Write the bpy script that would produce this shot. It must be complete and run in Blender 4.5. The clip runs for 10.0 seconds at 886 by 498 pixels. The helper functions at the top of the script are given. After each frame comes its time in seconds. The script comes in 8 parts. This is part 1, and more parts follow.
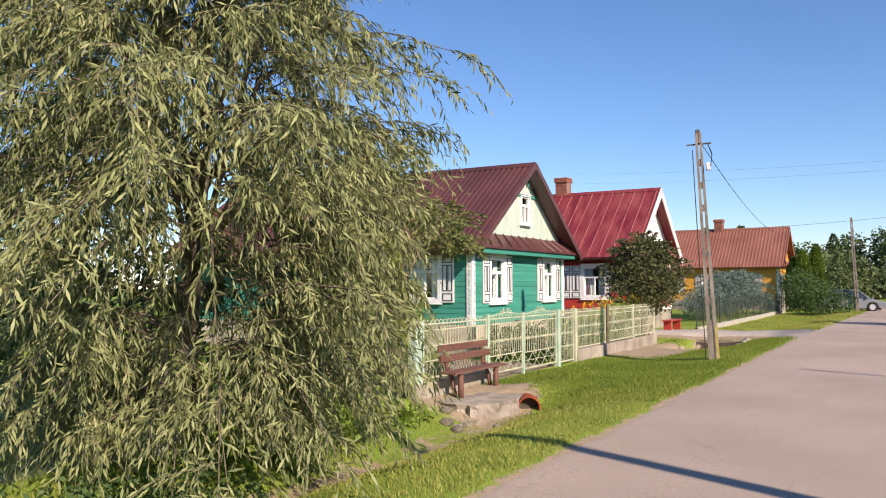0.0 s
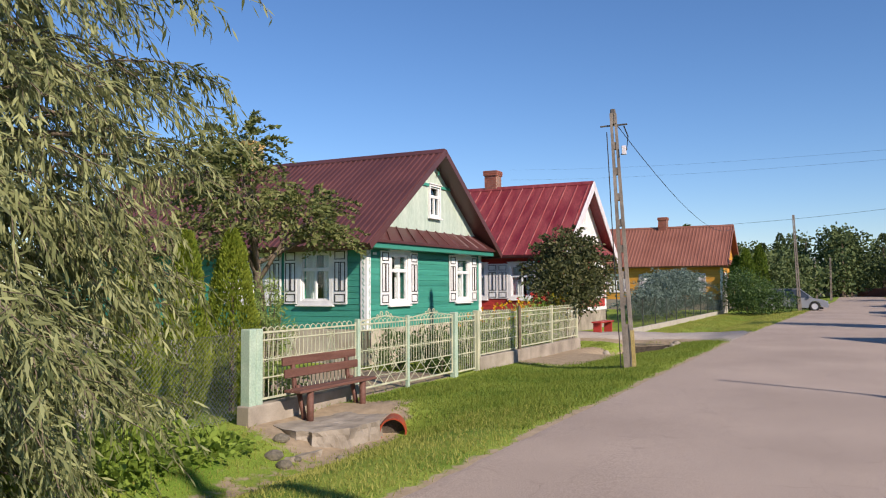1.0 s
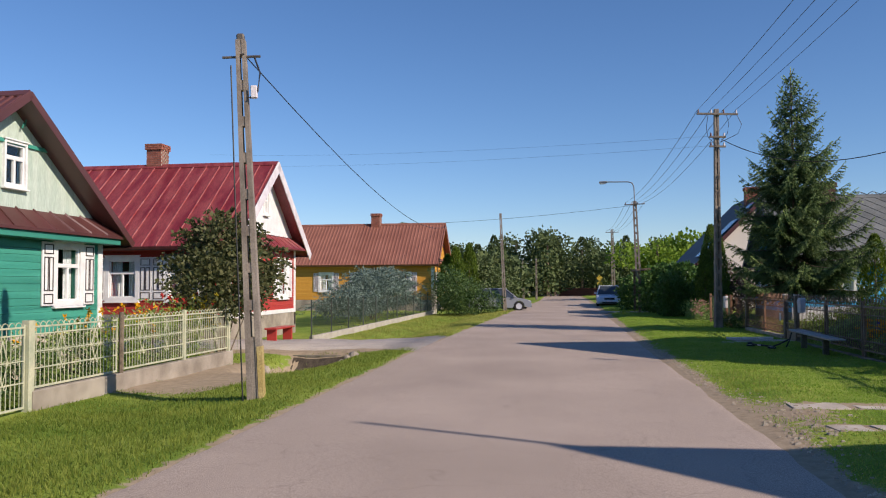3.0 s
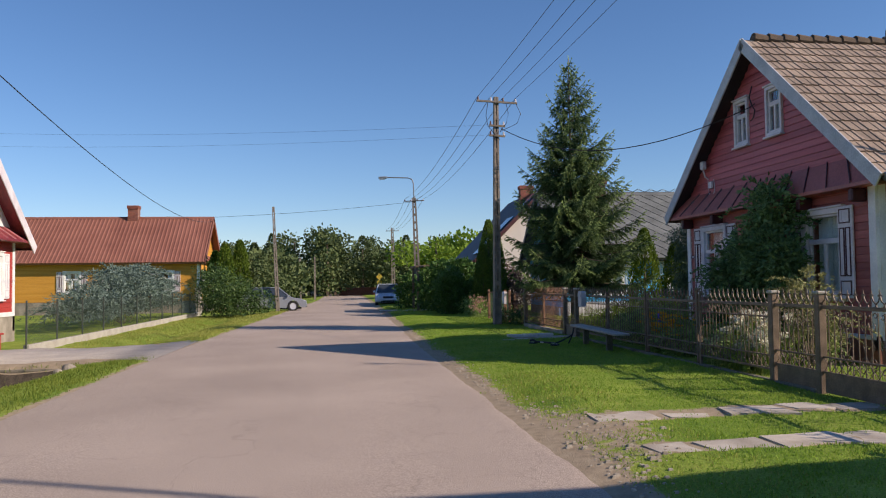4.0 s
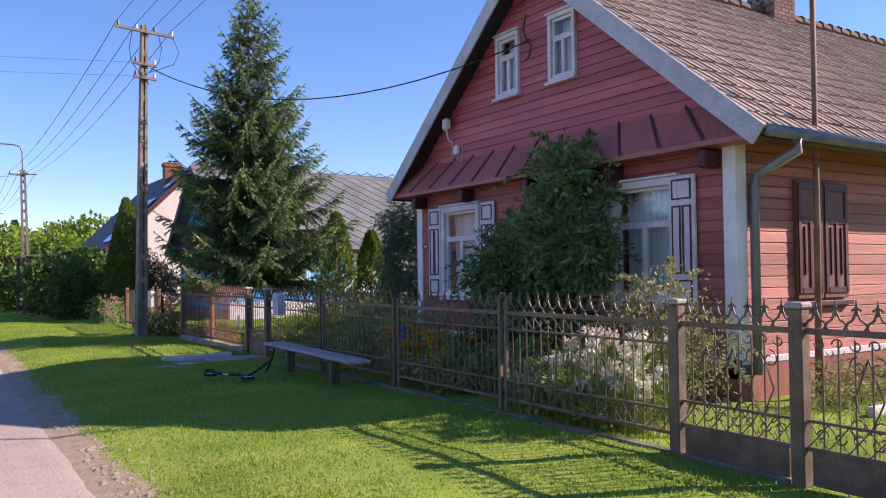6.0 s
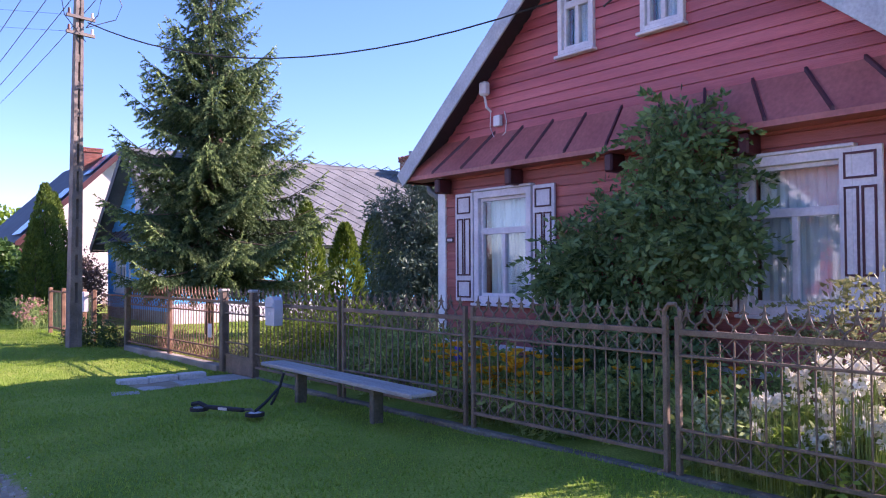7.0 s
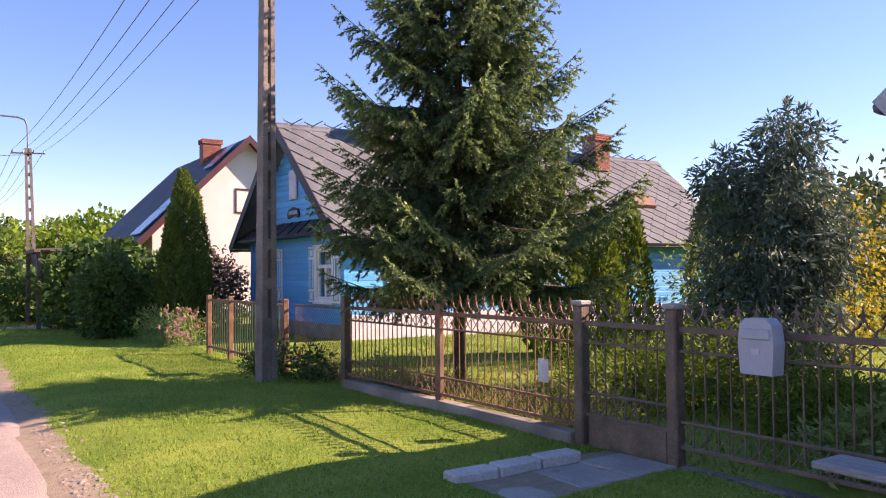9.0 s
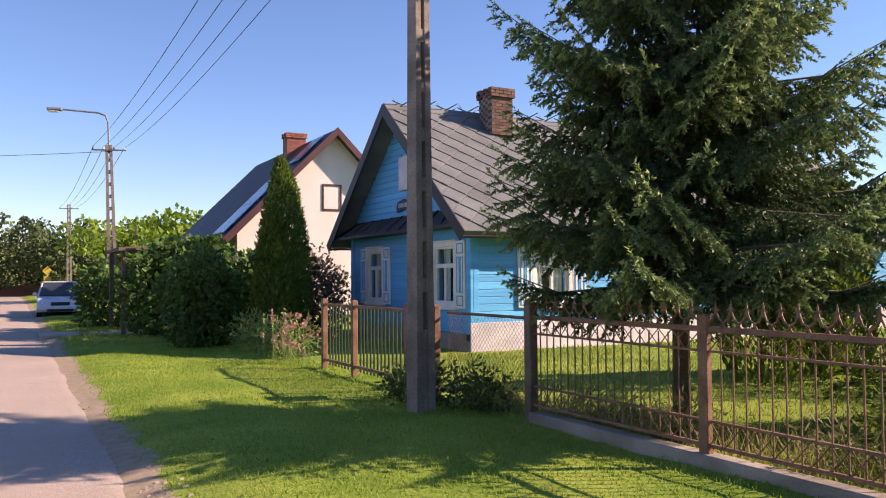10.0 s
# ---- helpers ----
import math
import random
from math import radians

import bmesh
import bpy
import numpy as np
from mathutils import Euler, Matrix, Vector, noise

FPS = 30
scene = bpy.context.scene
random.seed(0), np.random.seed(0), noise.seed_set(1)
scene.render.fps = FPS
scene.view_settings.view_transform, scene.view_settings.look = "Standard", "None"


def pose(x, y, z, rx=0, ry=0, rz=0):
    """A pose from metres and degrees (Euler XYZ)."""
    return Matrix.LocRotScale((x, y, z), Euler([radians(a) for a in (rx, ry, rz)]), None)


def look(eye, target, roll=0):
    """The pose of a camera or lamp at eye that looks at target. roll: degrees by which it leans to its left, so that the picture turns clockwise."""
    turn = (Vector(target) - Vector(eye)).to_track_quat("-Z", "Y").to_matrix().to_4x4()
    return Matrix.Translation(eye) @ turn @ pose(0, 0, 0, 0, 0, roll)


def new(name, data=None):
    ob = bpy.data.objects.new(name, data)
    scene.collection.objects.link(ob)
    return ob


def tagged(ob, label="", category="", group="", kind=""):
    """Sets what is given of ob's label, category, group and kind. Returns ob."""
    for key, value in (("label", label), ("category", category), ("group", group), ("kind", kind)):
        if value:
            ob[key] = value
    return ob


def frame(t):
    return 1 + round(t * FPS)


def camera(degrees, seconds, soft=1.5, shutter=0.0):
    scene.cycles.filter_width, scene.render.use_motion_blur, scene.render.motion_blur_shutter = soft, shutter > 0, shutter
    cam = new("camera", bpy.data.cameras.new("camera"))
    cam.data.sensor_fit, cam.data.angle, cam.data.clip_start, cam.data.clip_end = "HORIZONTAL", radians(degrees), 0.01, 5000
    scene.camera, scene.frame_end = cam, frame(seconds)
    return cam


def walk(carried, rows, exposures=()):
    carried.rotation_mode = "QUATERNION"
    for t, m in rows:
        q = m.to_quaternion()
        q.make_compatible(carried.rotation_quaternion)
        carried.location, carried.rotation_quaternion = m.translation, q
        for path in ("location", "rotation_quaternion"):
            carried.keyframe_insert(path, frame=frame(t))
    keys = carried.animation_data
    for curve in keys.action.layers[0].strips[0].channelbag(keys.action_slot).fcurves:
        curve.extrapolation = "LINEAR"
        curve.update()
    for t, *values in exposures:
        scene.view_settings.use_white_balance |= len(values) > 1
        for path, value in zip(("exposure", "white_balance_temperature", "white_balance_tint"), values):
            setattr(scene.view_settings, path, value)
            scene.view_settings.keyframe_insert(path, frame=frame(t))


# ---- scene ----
cam = camera(58.1, 10.0, soft=1.1)
METRES, EYE, TILT, LEAN, TURN = 30.5, 1.75, 0.0, 0.0, 30.2
ROWS = [
    (0.0, 0.0, 0.0, 0.0, 0.01, 2.68, 0.21),
    (0.5, 0.0283, 0.0404, -0.0003, -0.9, 2.68, 0.31),
    (1.0, 0.0555, 0.0808, -0.0007, -2.99, 2.67, 0.34),
    (1.5, 0.0814, 0.1208, -0.001, -4.56, 2.68, 0.37),
    (2.0, 0.1064, 0.1601, -0.0008, -7.07, 2.67, 0.27),
    (2.5, 0.1307, 0.199, -0.0006, -14.06, 2.63, 0.19),
    (4.0, 0.2104, 0.3088, -0.0074, -37.51, 2.47, 0.74),
    (4.5, 0.2413, 0.3465, -0.0052, -45.22, 2.23, 0.84),
    (5.0, 0.2717, 0.3849, -0.0075, -52.71, 2.11, 0.71),
    (6.5, 0.3662, 0.513, -0.0039, -66.38, 1.56, 0.49),
    (7.0, 0.3939, 0.5595, -0.004, -68.86, 1.57, 0.27),
    (7.5, 0.4208, 0.6059, -0.004, -69.68, 1.59, 0.27),
    (8.0, 0.4488, 0.6519, -0.0046, -70.18, 1.72, 0.24),
    (8.5, 0.4762, 0.6971, -0.0045, -66.83, 1.78, 0.44),
    (9.0, 0.5037, 0.7416, -0.0047, -63.53, 1.86, 0.52),
    (9.5, 0.5304, 0.7854, -0.0049, -60.71, 1.96, 0.52),
    (10.0, 0.5575, 0.8281, -0.0054, -59.1, 2.07, 0.42),
]
# the phone brightens its picture as it turns to the shaded side
EXPOSURES = [(0.0, 0.55, 7100, 21), (1.0, 0.24, 6750, 19), (2.7, 0.13, 6700, 19), (4.5, 0.26, 7000, 20), (5.2, 0.58, 7000, 22), (6.3, 1.04, 6550, 39), (7.5, 1.7, 6250, 52), (8.2, 1.6, 6700, 53), (9.0, 1.2, 7650, 43), (10.0, 0.92, 7750, 34)]
walk(cam, [(t, pose(0, 0, EYE, TILT, LEAN, TURN) @ pose(METRES * x, METRES * y, METRES * z, 90 + pitch, roll, yaw)) for t, x, y, z, yaw, pitch, roll in ROWS], EXPOSURES)

# ---- world, sun, exposure ----
SUN = Vector((1.0, -0.46, 0.66)).normalized()
world = bpy.data.worlds.new("world")
scene.world = world
world.use_nodes = True
wn = world.node_tree.nodes
sky = wn.new("ShaderNodeTexSky")
sky.sky_type = "NISHITA"
sky.sun_disc = False
sky.sun_elevation = math.asin(SUN.z)
sky.sun_rotation = math.atan2(SUN.x, SUN.y)
sky.air_density, sky.dust_density, sky.ozone_density = 0.95, 0.02, 6.0
wn["Background"].inputs[1].default_value = 0.115
tone = wn.new("ShaderNodeHueSaturation")
tone.inputs["Saturation"].default_value = 1.09
world.node_tree.links.new(sky.outputs[0], tone.inputs["Color"])
world.node_tree.links.new(tone.outputs[0], wn["Background"].inputs[0])
sun = new("sun", bpy.data.lights.new("sun", "SUN"))
sun.data.energy, sun.data.angle, sun.data.color = 5.0, radians(0.6), (1.0, 0.91, 0.76)
sun.matrix_world = look(SUN * 60, (0, 0, 0))


# ---- materials ----
def rgb(c):
    return (*c, 1.0)


def mat(name, c1, c2, rough=0.7, scale=3.0, fine=45.0, bump=0.25, metal=0.0, stretch=(1, 1, 1), vary=0.0, island=False, grain=0.18, spec=0.4):
    """A surface whose colour drifts between c1 and c2 in patches, with a fine grain and relief."""
    m = bpy.data.materials.new(name)
    m.use_nodes = True
    n, l = m.node_tree.nodes, m.node_tree.links
    b = n["Principled BSDF"]
    b.inputs["Metallic"].default_value = metal
    b.inputs["Specular IOR Level"].default_value = spec
    geo = n.new("ShaderNodeNewGeometry")
    mp = n.new("ShaderNodeMapping")
    mp.inputs["Scale"].default_value = stretch
    l.new(geo.outputs["Position"], mp.inputs[0])
    big = n.new("ShaderNodeTexNoise")
    big.inputs["Scale"].default_value = scale
    big.inputs["Detail"].default_value = 5
    l.new(mp.outputs[0], big.inputs[0])
    small = n.new("ShaderNodeTexNoise")
    small.inputs["Scale"].default_value = fine
    small.inputs["Detail"].default_value = 4
    l.new(mp.outputs[0], small.inputs[0])
    ramp = n.new("ShaderNodeMapRange")
    ramp.inputs[1].default_value, ramp.inputs[2].default_value = 0.32, 0.68
    l.new(big.outputs[0], ramp.inputs[0])
    mix = n.new("ShaderNodeMix")
    mix.data_type = "RGBA"
    mix.inputs[6].default_value, mix.inputs[7].default_value = rgb(c1), rgb(c2)
    l.new(ramp.outputs[0], mix.inputs[0])
    gr = n.new("ShaderNodeMapRange")
    gr.inputs[1].default_value, gr.inputs[2].default_value = 0.25, 0.75
    gr.inputs[3].default_value, gr.inputs[4].default_value = 1 - grain, 1 + grain
    l.new(small.outputs[0], gr.inputs[0])
    value = gr.outputs[0]
    if vary:
        rnd = geo.outputs["Random Per Island"] if island else n.new("ShaderNodeObjectInfo").outputs["Random"]
        vr = n.new("ShaderNodeMapRange")
        vr.inputs[3].default_value, vr.inputs[4].default_value = 1 - vary, 1 + vary
        l.new(rnd, vr.inputs[0])
        mul = n.new("ShaderNodeMath")
        mul.operation = "MULTIPLY"
        l.new(value, mul.inputs[0])
        l.new(vr.outputs[0], mul.inputs[1])
        value = mul.outputs[0]
    hs = n.new("ShaderNodeHueSaturation")
    l.new(mix.outputs[2], hs.inputs["Color"])
    l.new(value, hs.inputs["Value"])
    l.new(hs.outputs[0], b.inputs["Base Color"])
    rr = n.new("ShaderNodeMapRange")
    rr.inputs[3].default_value, rr.inputs[4].default_value = max(0.05, rough - 0.12), min(1, rough + 0.12)
    l.new(big.outputs[0], rr.inputs[0])
    l.new(rr.outputs[0], b.inputs["Roughness"])
    if bump:
        bp = n.new("ShaderNodeBump")
        bp.inputs["Strength"].default_value = bump
        bp.inputs["Distance"].default_value = 0.01
        l.new(small.outputs[0], bp.inputs["Height"])
        l.new(bp.outputs[0], b.inputs["Normal"])
    return m


def leaf_mat(name, c1, c2, rough=0.55, glow=0.35):
    """Leaves: each one a shade of its own, a little light coming through."""
    m = bpy.data.materials.new(name)
    m.use_nodes = True
    n, l = m.node_tree.nodes, m.node_tree.links
    b = n["Principled BSDF"]
    geo = n.new("ShaderNodeNewGeometry")
    no = n.new("ShaderNodeTexNoise")
    no.inputs["Scale"].default_value = 0.9
    l.new(geo.outputs["Position"], no.inputs[0])
    add = n.new("ShaderNodeMath")
    add.operation = "MULTIPLY_ADD"
    l.new(geo.outputs["Random Per Island"], add.inputs[0])
    add.inputs[1].default_value = 0.7
    sub = n.new("ShaderNodeMath")
    sub.operation = "SUBTRACT"
    l.new(no.outputs[0], sub.inputs[0])
    sub.inputs[1].default_value = 0.35
    l.new(sub.outputs[0], add.inputs[2])
    mix = n.new("ShaderNodeMix")
    mix.data_type = "RGBA"
    mix.inputs[6].default_value, mix.inputs[7].default_value = rgb(c1), rgb(c2)
    l.new(add.outputs[0], mix.inputs[0])
    l.new(mix.outputs[2], b.inputs["Base Color"])
    b.inputs["Roughness"].default_value = rough
    b.inputs["Specular IOR Level"].default_value = 0.18
    tr = n.new("ShaderNodeBsdfTranslucent")
    l.new(mix.outputs[2], tr.inputs[0])
    ms = n.new("ShaderNodeMixShader")
    ms.inputs[0].default_value = glow
    l.new(b.outputs[0], ms.inputs[1])
    l.new(tr.outputs[0], ms.inputs[2])
    l.new(ms.outputs[0], n["Material Output"].inputs[0])
    return m


def glass_mat(name, tint=(0.9, 0.95, 0.95)):
    m = bpy.data.materials.new(name)
    m.use_nodes = True
    n, l = m.node_tree.nodes, m.node_tree.links
    n.remove(n["Principled BSDF"])
    lw = n.new("ShaderNodeLayerWeight")
    lw.inputs[0].default_value = 0.5
    fr = n.new("ShaderNodeMath")
    fr.operation = "POWER"
    fr.inputs[1].default_value = 4.5
    l.new(lw.outputs["Facing"], fr.inputs[0])
    gl = n.new("ShaderNodeBsdfGlossy")
    gl.inputs["Roughness"].default_value = 0.02
    tp = n.new("ShaderNodeBsdfTransparent")
    tp.inputs[0].default_value = rgb(tint)
    mr = n.new("ShaderNodeMapRange")
    mr.inputs[3].default_value, mr.inputs[4].default_value = 0.06, 1.0
    l.new(fr.outputs[0], mr.inputs[0])
    ms = n.new("ShaderNodeMixShader")
    l.new(mr.outputs[0], ms.inputs[0])
    l.new(tp.outputs[0], ms.inputs[1])
    l.new(gl.outputs[0], ms.inputs[2])
    l.new(ms.outputs[0], n["Material Output"].inputs[0])
    return m


LONG = (0.25, 0.25, 6.0)   # grain that runs along level boards
asphalt = mat("asphalt", (0.33, 0.264, 0.219), (0.412, 0.333, 0.279), 0.9, 0.35, 90, 0.5, grain=0.42)
# fine cracks in the asphalt
an, al = asphalt.node_tree.nodes, asphalt.node_tree.links
ageo = an.new("ShaderNodeNewGeometry")
warp = an.new("ShaderNodeTexNoise")
warp.inputs["Scale"].default_value = 1.6
al.new(ageo.outputs["Position"], warp.inputs[0])
shift = an.new("ShaderNodeVectorMath")
shift.operation = "MULTIPLY_ADD"
shift.inputs[1].default_value = (0.9, 0.9, 0.9)
al.new(warp.outputs["Color"], shift.inputs[0])
al.new(ageo.outputs["Position"], shift.inputs[2])
crack_edges = an.new("ShaderNodeTexVoronoi")
crack_edges.feature = "DISTANCE_TO_EDGE"
crack_edges.inputs["Scale"].default_value = 0.55
al.new(shift.outputs[0], crack_edges.inputs[0])
thin = an.new("ShaderNodeMapRange")
thin.inputs[1].default_value, thin.inputs[2].default_value = 0.0, 0.008
thin.inputs[3].default_value, thin.inputs[4].default_value = 0.84, 1.0
al.new(crack_edges.outputs["Distance"], thin.inputs[0])
ab = an["Principled BSDF"]
asrc = ab.inputs["Base Color"].links[0].from_socket
amul = an.new("ShaderNodeMix")
amul.data_type, amul.blend_type = "RGBA", "MULTIPLY"
amul.inputs[0].default_value = 1.0
al.new(asrc, amul.inputs[6])
al.new(thin.outputs[0], amul.inputs[7])
al.new(amul.outputs[2], ab.inputs["Base Color"])
soil = mat("soil", (0.17, 0.13, 0.085), (0.27, 0.215, 0.15), 0.95, 2.2, 60, 0.8, grain=0.35)
concrete = mat("concrete", (0.33, 0.30, 0.26), (0.44, 0.41, 0.36), 0.9, 2.5, 55, 0.5, grain=0.22)
footing = mat("footing", (0.36, 0.30, 0.23), (0.54, 0.48, 0.39), 0.92, 2.2, 40, 0.5, grain=0.2)
old_concrete = mat("old_concrete", (0.21, 0.18, 0.145), (0.38, 0.335, 0.275), 0.92, 1.8, 80, 0.4, grain=0.16)
mossy_concrete = mat("mossy_concrete", (0.085, 0.078, 0.055), (0.21, 0.185, 0.145), 0.95, 2.5, 30, 0.8, grain=0.3)
pebble = mat("pebble", (0.33, 0.275, 0.21), (0.50, 0.43, 0.34), 0.92, 5, 60, 0.4, vary=0.1)
slab_stone = mat("slab_stone", (0.34, 0.29, 0.235), (0.54, 0.48, 0.41), 0.92, 2.2, 70, 0.3, grain=0.14, vary=0.12)
kerb_concrete = mat("kerb_concrete", (0.50, 0.47, 0.43), (0.64, 0.61, 0.56), 0.9, 1.8, 45, 0.5, grain=0.2)
ditch_soil = mat("ditch_soil", (0.045, 0.035, 0.025), (0.10, 0.08, 0.06), 0.97, 6, 40, 1.0, grain=0.4)
pole_concrete = mat("pole_concrete", (0.15, 0.125, 0.105), (0.28, 0.24, 0.205), 0.92, 3.0, 40, 0.6, grain=0.25)
green_paint = mat("green_paint", (0.030, 0.22, 0.165), (0.045, 0.29, 0.215), 0.55, 1.2, 30, 0.25, stretch=LONG, vary=0.12)
mint_paint = mat("mint_paint", (0.40, 0.50, 0.42), (0.52, 0.60, 0.52), 0.65, 2.0, 18, 0.3, stretch=(6, 3, 0.4), vary=0.08)
red_paint = mat("red_paint", (0.36, 0.068, 0.08), (0.52, 0.135, 0.145), 0.5, 1.4, 28, 0.35, stretch=LONG, vary=0.16)
red_front = mat("red_front", (0.28, 0.066, 0.056), (0.42, 0.125, 0.105), 0.55, 1.5, 28, 0.4, stretch=LONG, vary=0.18)
red_worn = mat("red_worn", (0.32, 0.11, 0.08), (0.50, 0.195, 0.15), 0.65, 1.6, 30, 0.45, stretch=LONG, vary=0.2)
red_plinth = mat("red_plinth", (0.20, 0.07, 0.05), (0.34, 0.14, 0.10), 0.85, 2.0, 40, 0.5)
bright_red = mat("bright_red", (0.36, 0.035, 0.028), (0.44, 0.05, 0.04), 0.5, 1.2, 26, 0.25, stretch=LONG, vary=0.08)
blue_paint = mat("blue_paint", (0.04, 0.335, 0.655), (0.065, 0.45, 0.78), 0.5, 1.2, 28, 0.25, stretch=LONG, vary=0.1)
ochre_paint = mat("ochre_paint", (0.52, 0.24, 0.03), (0.62, 0.31, 0.05), 0.6, 1.2, 28, 0.25, stretch=LONG)
white_paint = mat("white_paint", (0.66, 0.66, 0.66), (0.80, 0.80, 0.79), 0.5, 3.0, 35, 0.2, grain=0.08)
faded_white = mat("faded_white", (0.55, 0.50, 0.53), (0.70, 0.66, 0.68), 0.55, 3.0, 30, 0.3, grain=0.12)
plaster = mat("plaster", (0.66, 0.58, 0.53), (0.74, 0.66, 0.61), 0.85, 0.8, 60, 0.2, grain=0.06)
dark_trim = mat("dark_trim", (0.05, 0.012, 0.016), (0.09, 0.02, 0.025), 0.5, 4, 40, 0.15)
black_trim = mat("black_trim", (0.02, 0.016, 0.016), (0.04, 0.03, 0.03), 0.5, 4, 40, 0.15)
brown_sheet = mat("brown_sheet", (0.075, 0.028, 0.026), (0.11, 0.040, 0.037), 0.38, 0.7, 30, 0.08, grain=0.1)
red_sheet = mat("red_sheet", (0.16, 0.016, 0.024), (0.27, 0.06, 0.06), 0.45, 1.3, 12, 0.15, grain=0.35, stretch=(2.5, 0.6, 0.6))
seam_paint = mat("seam_paint", (0.40, 0.16, 0.15), (0.30, 0.05, 0.05), 0.5, 2.0, 14, 0.1)
pent_sheet = mat("pent_sheet", (0.32, 0.088, 0.076), (0.44, 0.14, 0.12), 0.45, 1.2, 20, 0.2, grain=0.2)
tile_roof = mat("tile_roof", (0.225, 0.168, 0.13), (0.34, 0.26, 0.20), 0.85, 1.6, 40, 0.4, vary=0.16, grain=0.25)
orange_roof = mat("orange_roof", (0.21, 0.08, 0.055), (0.27, 0.11, 0.078), 0.6, 0.6, 20, 0.15, grain=0.12)
grey_roof = mat("grey_roof", (0.098, 0.106, 0.106), (0.16, 0.17, 0.168), 0.75, 1.2, 30, 0.35, grain=0.22, vary=0.1, island=True)
dark_roof = mat("dark_roof", (0.03, 0.025, 0.03), (0.05, 0.04, 0.045), 0.55, 1.0, 30, 0.2)
grey_board = mat("grey_board", (0.36, 0.38, 0.41), (0.50, 0.52, 0.55), 0.6, 2.5, 30, 0.25)
zinc = mat("zinc", (0.15, 0.165, 0.19), (0.24, 0.26, 0.29), 0.5, 3, 50, 0.1, metal=0.4)
steel = mat("steel", (0.10, 0.085, 0.075), (0.17, 0.15, 0.13), 0.55, 4, 60, 0.2, metal=0.4)
fence_brown = mat("fence_brown", (0.115, 0.082, 0.058), (0.215, 0.15, 0.105), 0.55, 5, 60, 0.3, grain=0.3)
rusty = mat("rusty", (0.17, 0.085, 0.05), (0.29, 0.16, 0.10), 0.75, 6, 60, 0.4, grain=0.3)
fence_green = mat("fence_green", (0.34, 0.37, 0.26), (0.52, 0.51, 0.36), 0.55, 4, 50, 0.25, grain=0.18)
post_green = mat("post_green", (0.30, 0.42, 0.33), (0.40, 0.50, 0.40), 0.6, 4, 40, 0.3, grain=0.2)
wire_grey = mat("wire_grey", (0.055, 0.07, 0.06), (0.10, 0.115, 0.10), 0.5, 6, 60, 0.1, metal=0.5)
black_cable = mat("black_cable", (0.012, 0.012, 0.013), (0.02, 0.02, 0.022), 0.5, 5, 60, 0.05)
bench_brown = mat("bench_brown", (0.11, 0.048, 0.035), (0.17, 0.08, 0.06), 0.65, 3, 30, 0.4, stretch=(6, 0.5, 6), grain=0.25)
grey_wood = mat("grey_wood", (0.30, 0.29, 0.27), (0.42, 0.41, 0.38), 0.85, 3, 30, 0.6, stretch=(6, 0.5, 6), grain=0.3)
bark = mat("bark", (0.11, 0.085, 0.06), (0.19, 0.15, 0.11), 0.95, 5, 40, 1.0, grain=0.4)
brick_red = mat("brick_red", (0.24, 0.075, 0.05), (0.32, 0.12, 0.085), 0.85, 6, 50, 0.5, vary=0.2, island=True, grain=0.25)
brick_yellow = mat("brick_yellow", (0.42, 0.27, 0.08), (0.50, 0.34, 0.13), 0.85, 6, 50, 0.5, vary=0.2, island=True, grain=0.2)
brick_dark = mat("brick_dark", (0.10, 0.055, 0.04), (0.19, 0.10, 0.075), 0.9, 6, 50, 0.6, vary=0.3, island=True, grain=0.35)
interior = mat("interior", (0.10, 0.085, 0.075), (0.14, 0.12, 0.10), 0.9, 2, 30, 0.1)
curtain_white = mat("curtain_white", (0.66, 0.66, 0.66), (0.80, 0.80, 0.79), 0.9, 9, 90, 0.3, stretch=(3, 3, 0.3), grain=0.2)
orange_plastic = mat("orange_plastic", (0.26, 0.04, 0.016), (0.36, 0.065, 0.025), 0.45, 4, 40, 0.1)
grey_plastic = mat("grey_plastic", (0.42, 0.44, 0.50), (0.50, 0.52, 0.57), 0.4, 4, 60, 0.08, grain=0.06)
black_rubber = mat("black_rubber", (0.012, 0.012, 0.013), (0.025, 0.025, 0.026), 0.7, 8, 60, 0.2)
silver_car = mat("silver_car", (0.24, 0.26, 0.30), (0.28, 0.30, 0.34), 0.3, 1, 30, 0.0, metal=0.25, grain=0.03)
white_car = mat("white_car", (0.50, 0.55, 0.62), (0.55, 0.60, 0.67), 0.25, 1, 30, 0.0, metal=0.1, grain=0.03)
car_glass = mat("car_glass", (0.03, 0.04, 0.05), (0.05, 0.06, 0.075), 0.06, 1, 30, 0.0, spec=0.8, grain=0.02)
lamp_glass = mat("lamp_glass", (0.7, 0.72, 0.74), (0.8, 0.82, 0.84), 0.15, 3, 30, 0.0, spec=0.7)
solar_blue = mat("solar_blue", (0.10, 0.16, 0.26), (0.14, 0.21, 0.33), 0.12, 1, 20, 0.0, spec=0.9)
dull_yellow = mat("dull_yellow", (0.34, 0.25, 0.09), (0.42, 0.33, 0.15), 0.85, 5, 40, 0.4, grain=0.3)
slat_green = mat("slat_green", (0.035, 0.07, 0.03), (0.06, 0.10, 0.045), 0.6, 5, 40, 0.2)
shutter_brown = mat("shutter_brown", (0.15, 0.055, 0.035), (0.21, 0.085, 0.055), 0.6, 3, 30, 0.3, stretch=(3, 3, 0.4))
ridge_brown = mat("ridge_brown", (0.07, 0.05, 0.038), (0.12, 0.085, 0.06), 0.9, 4, 40, 0.4)
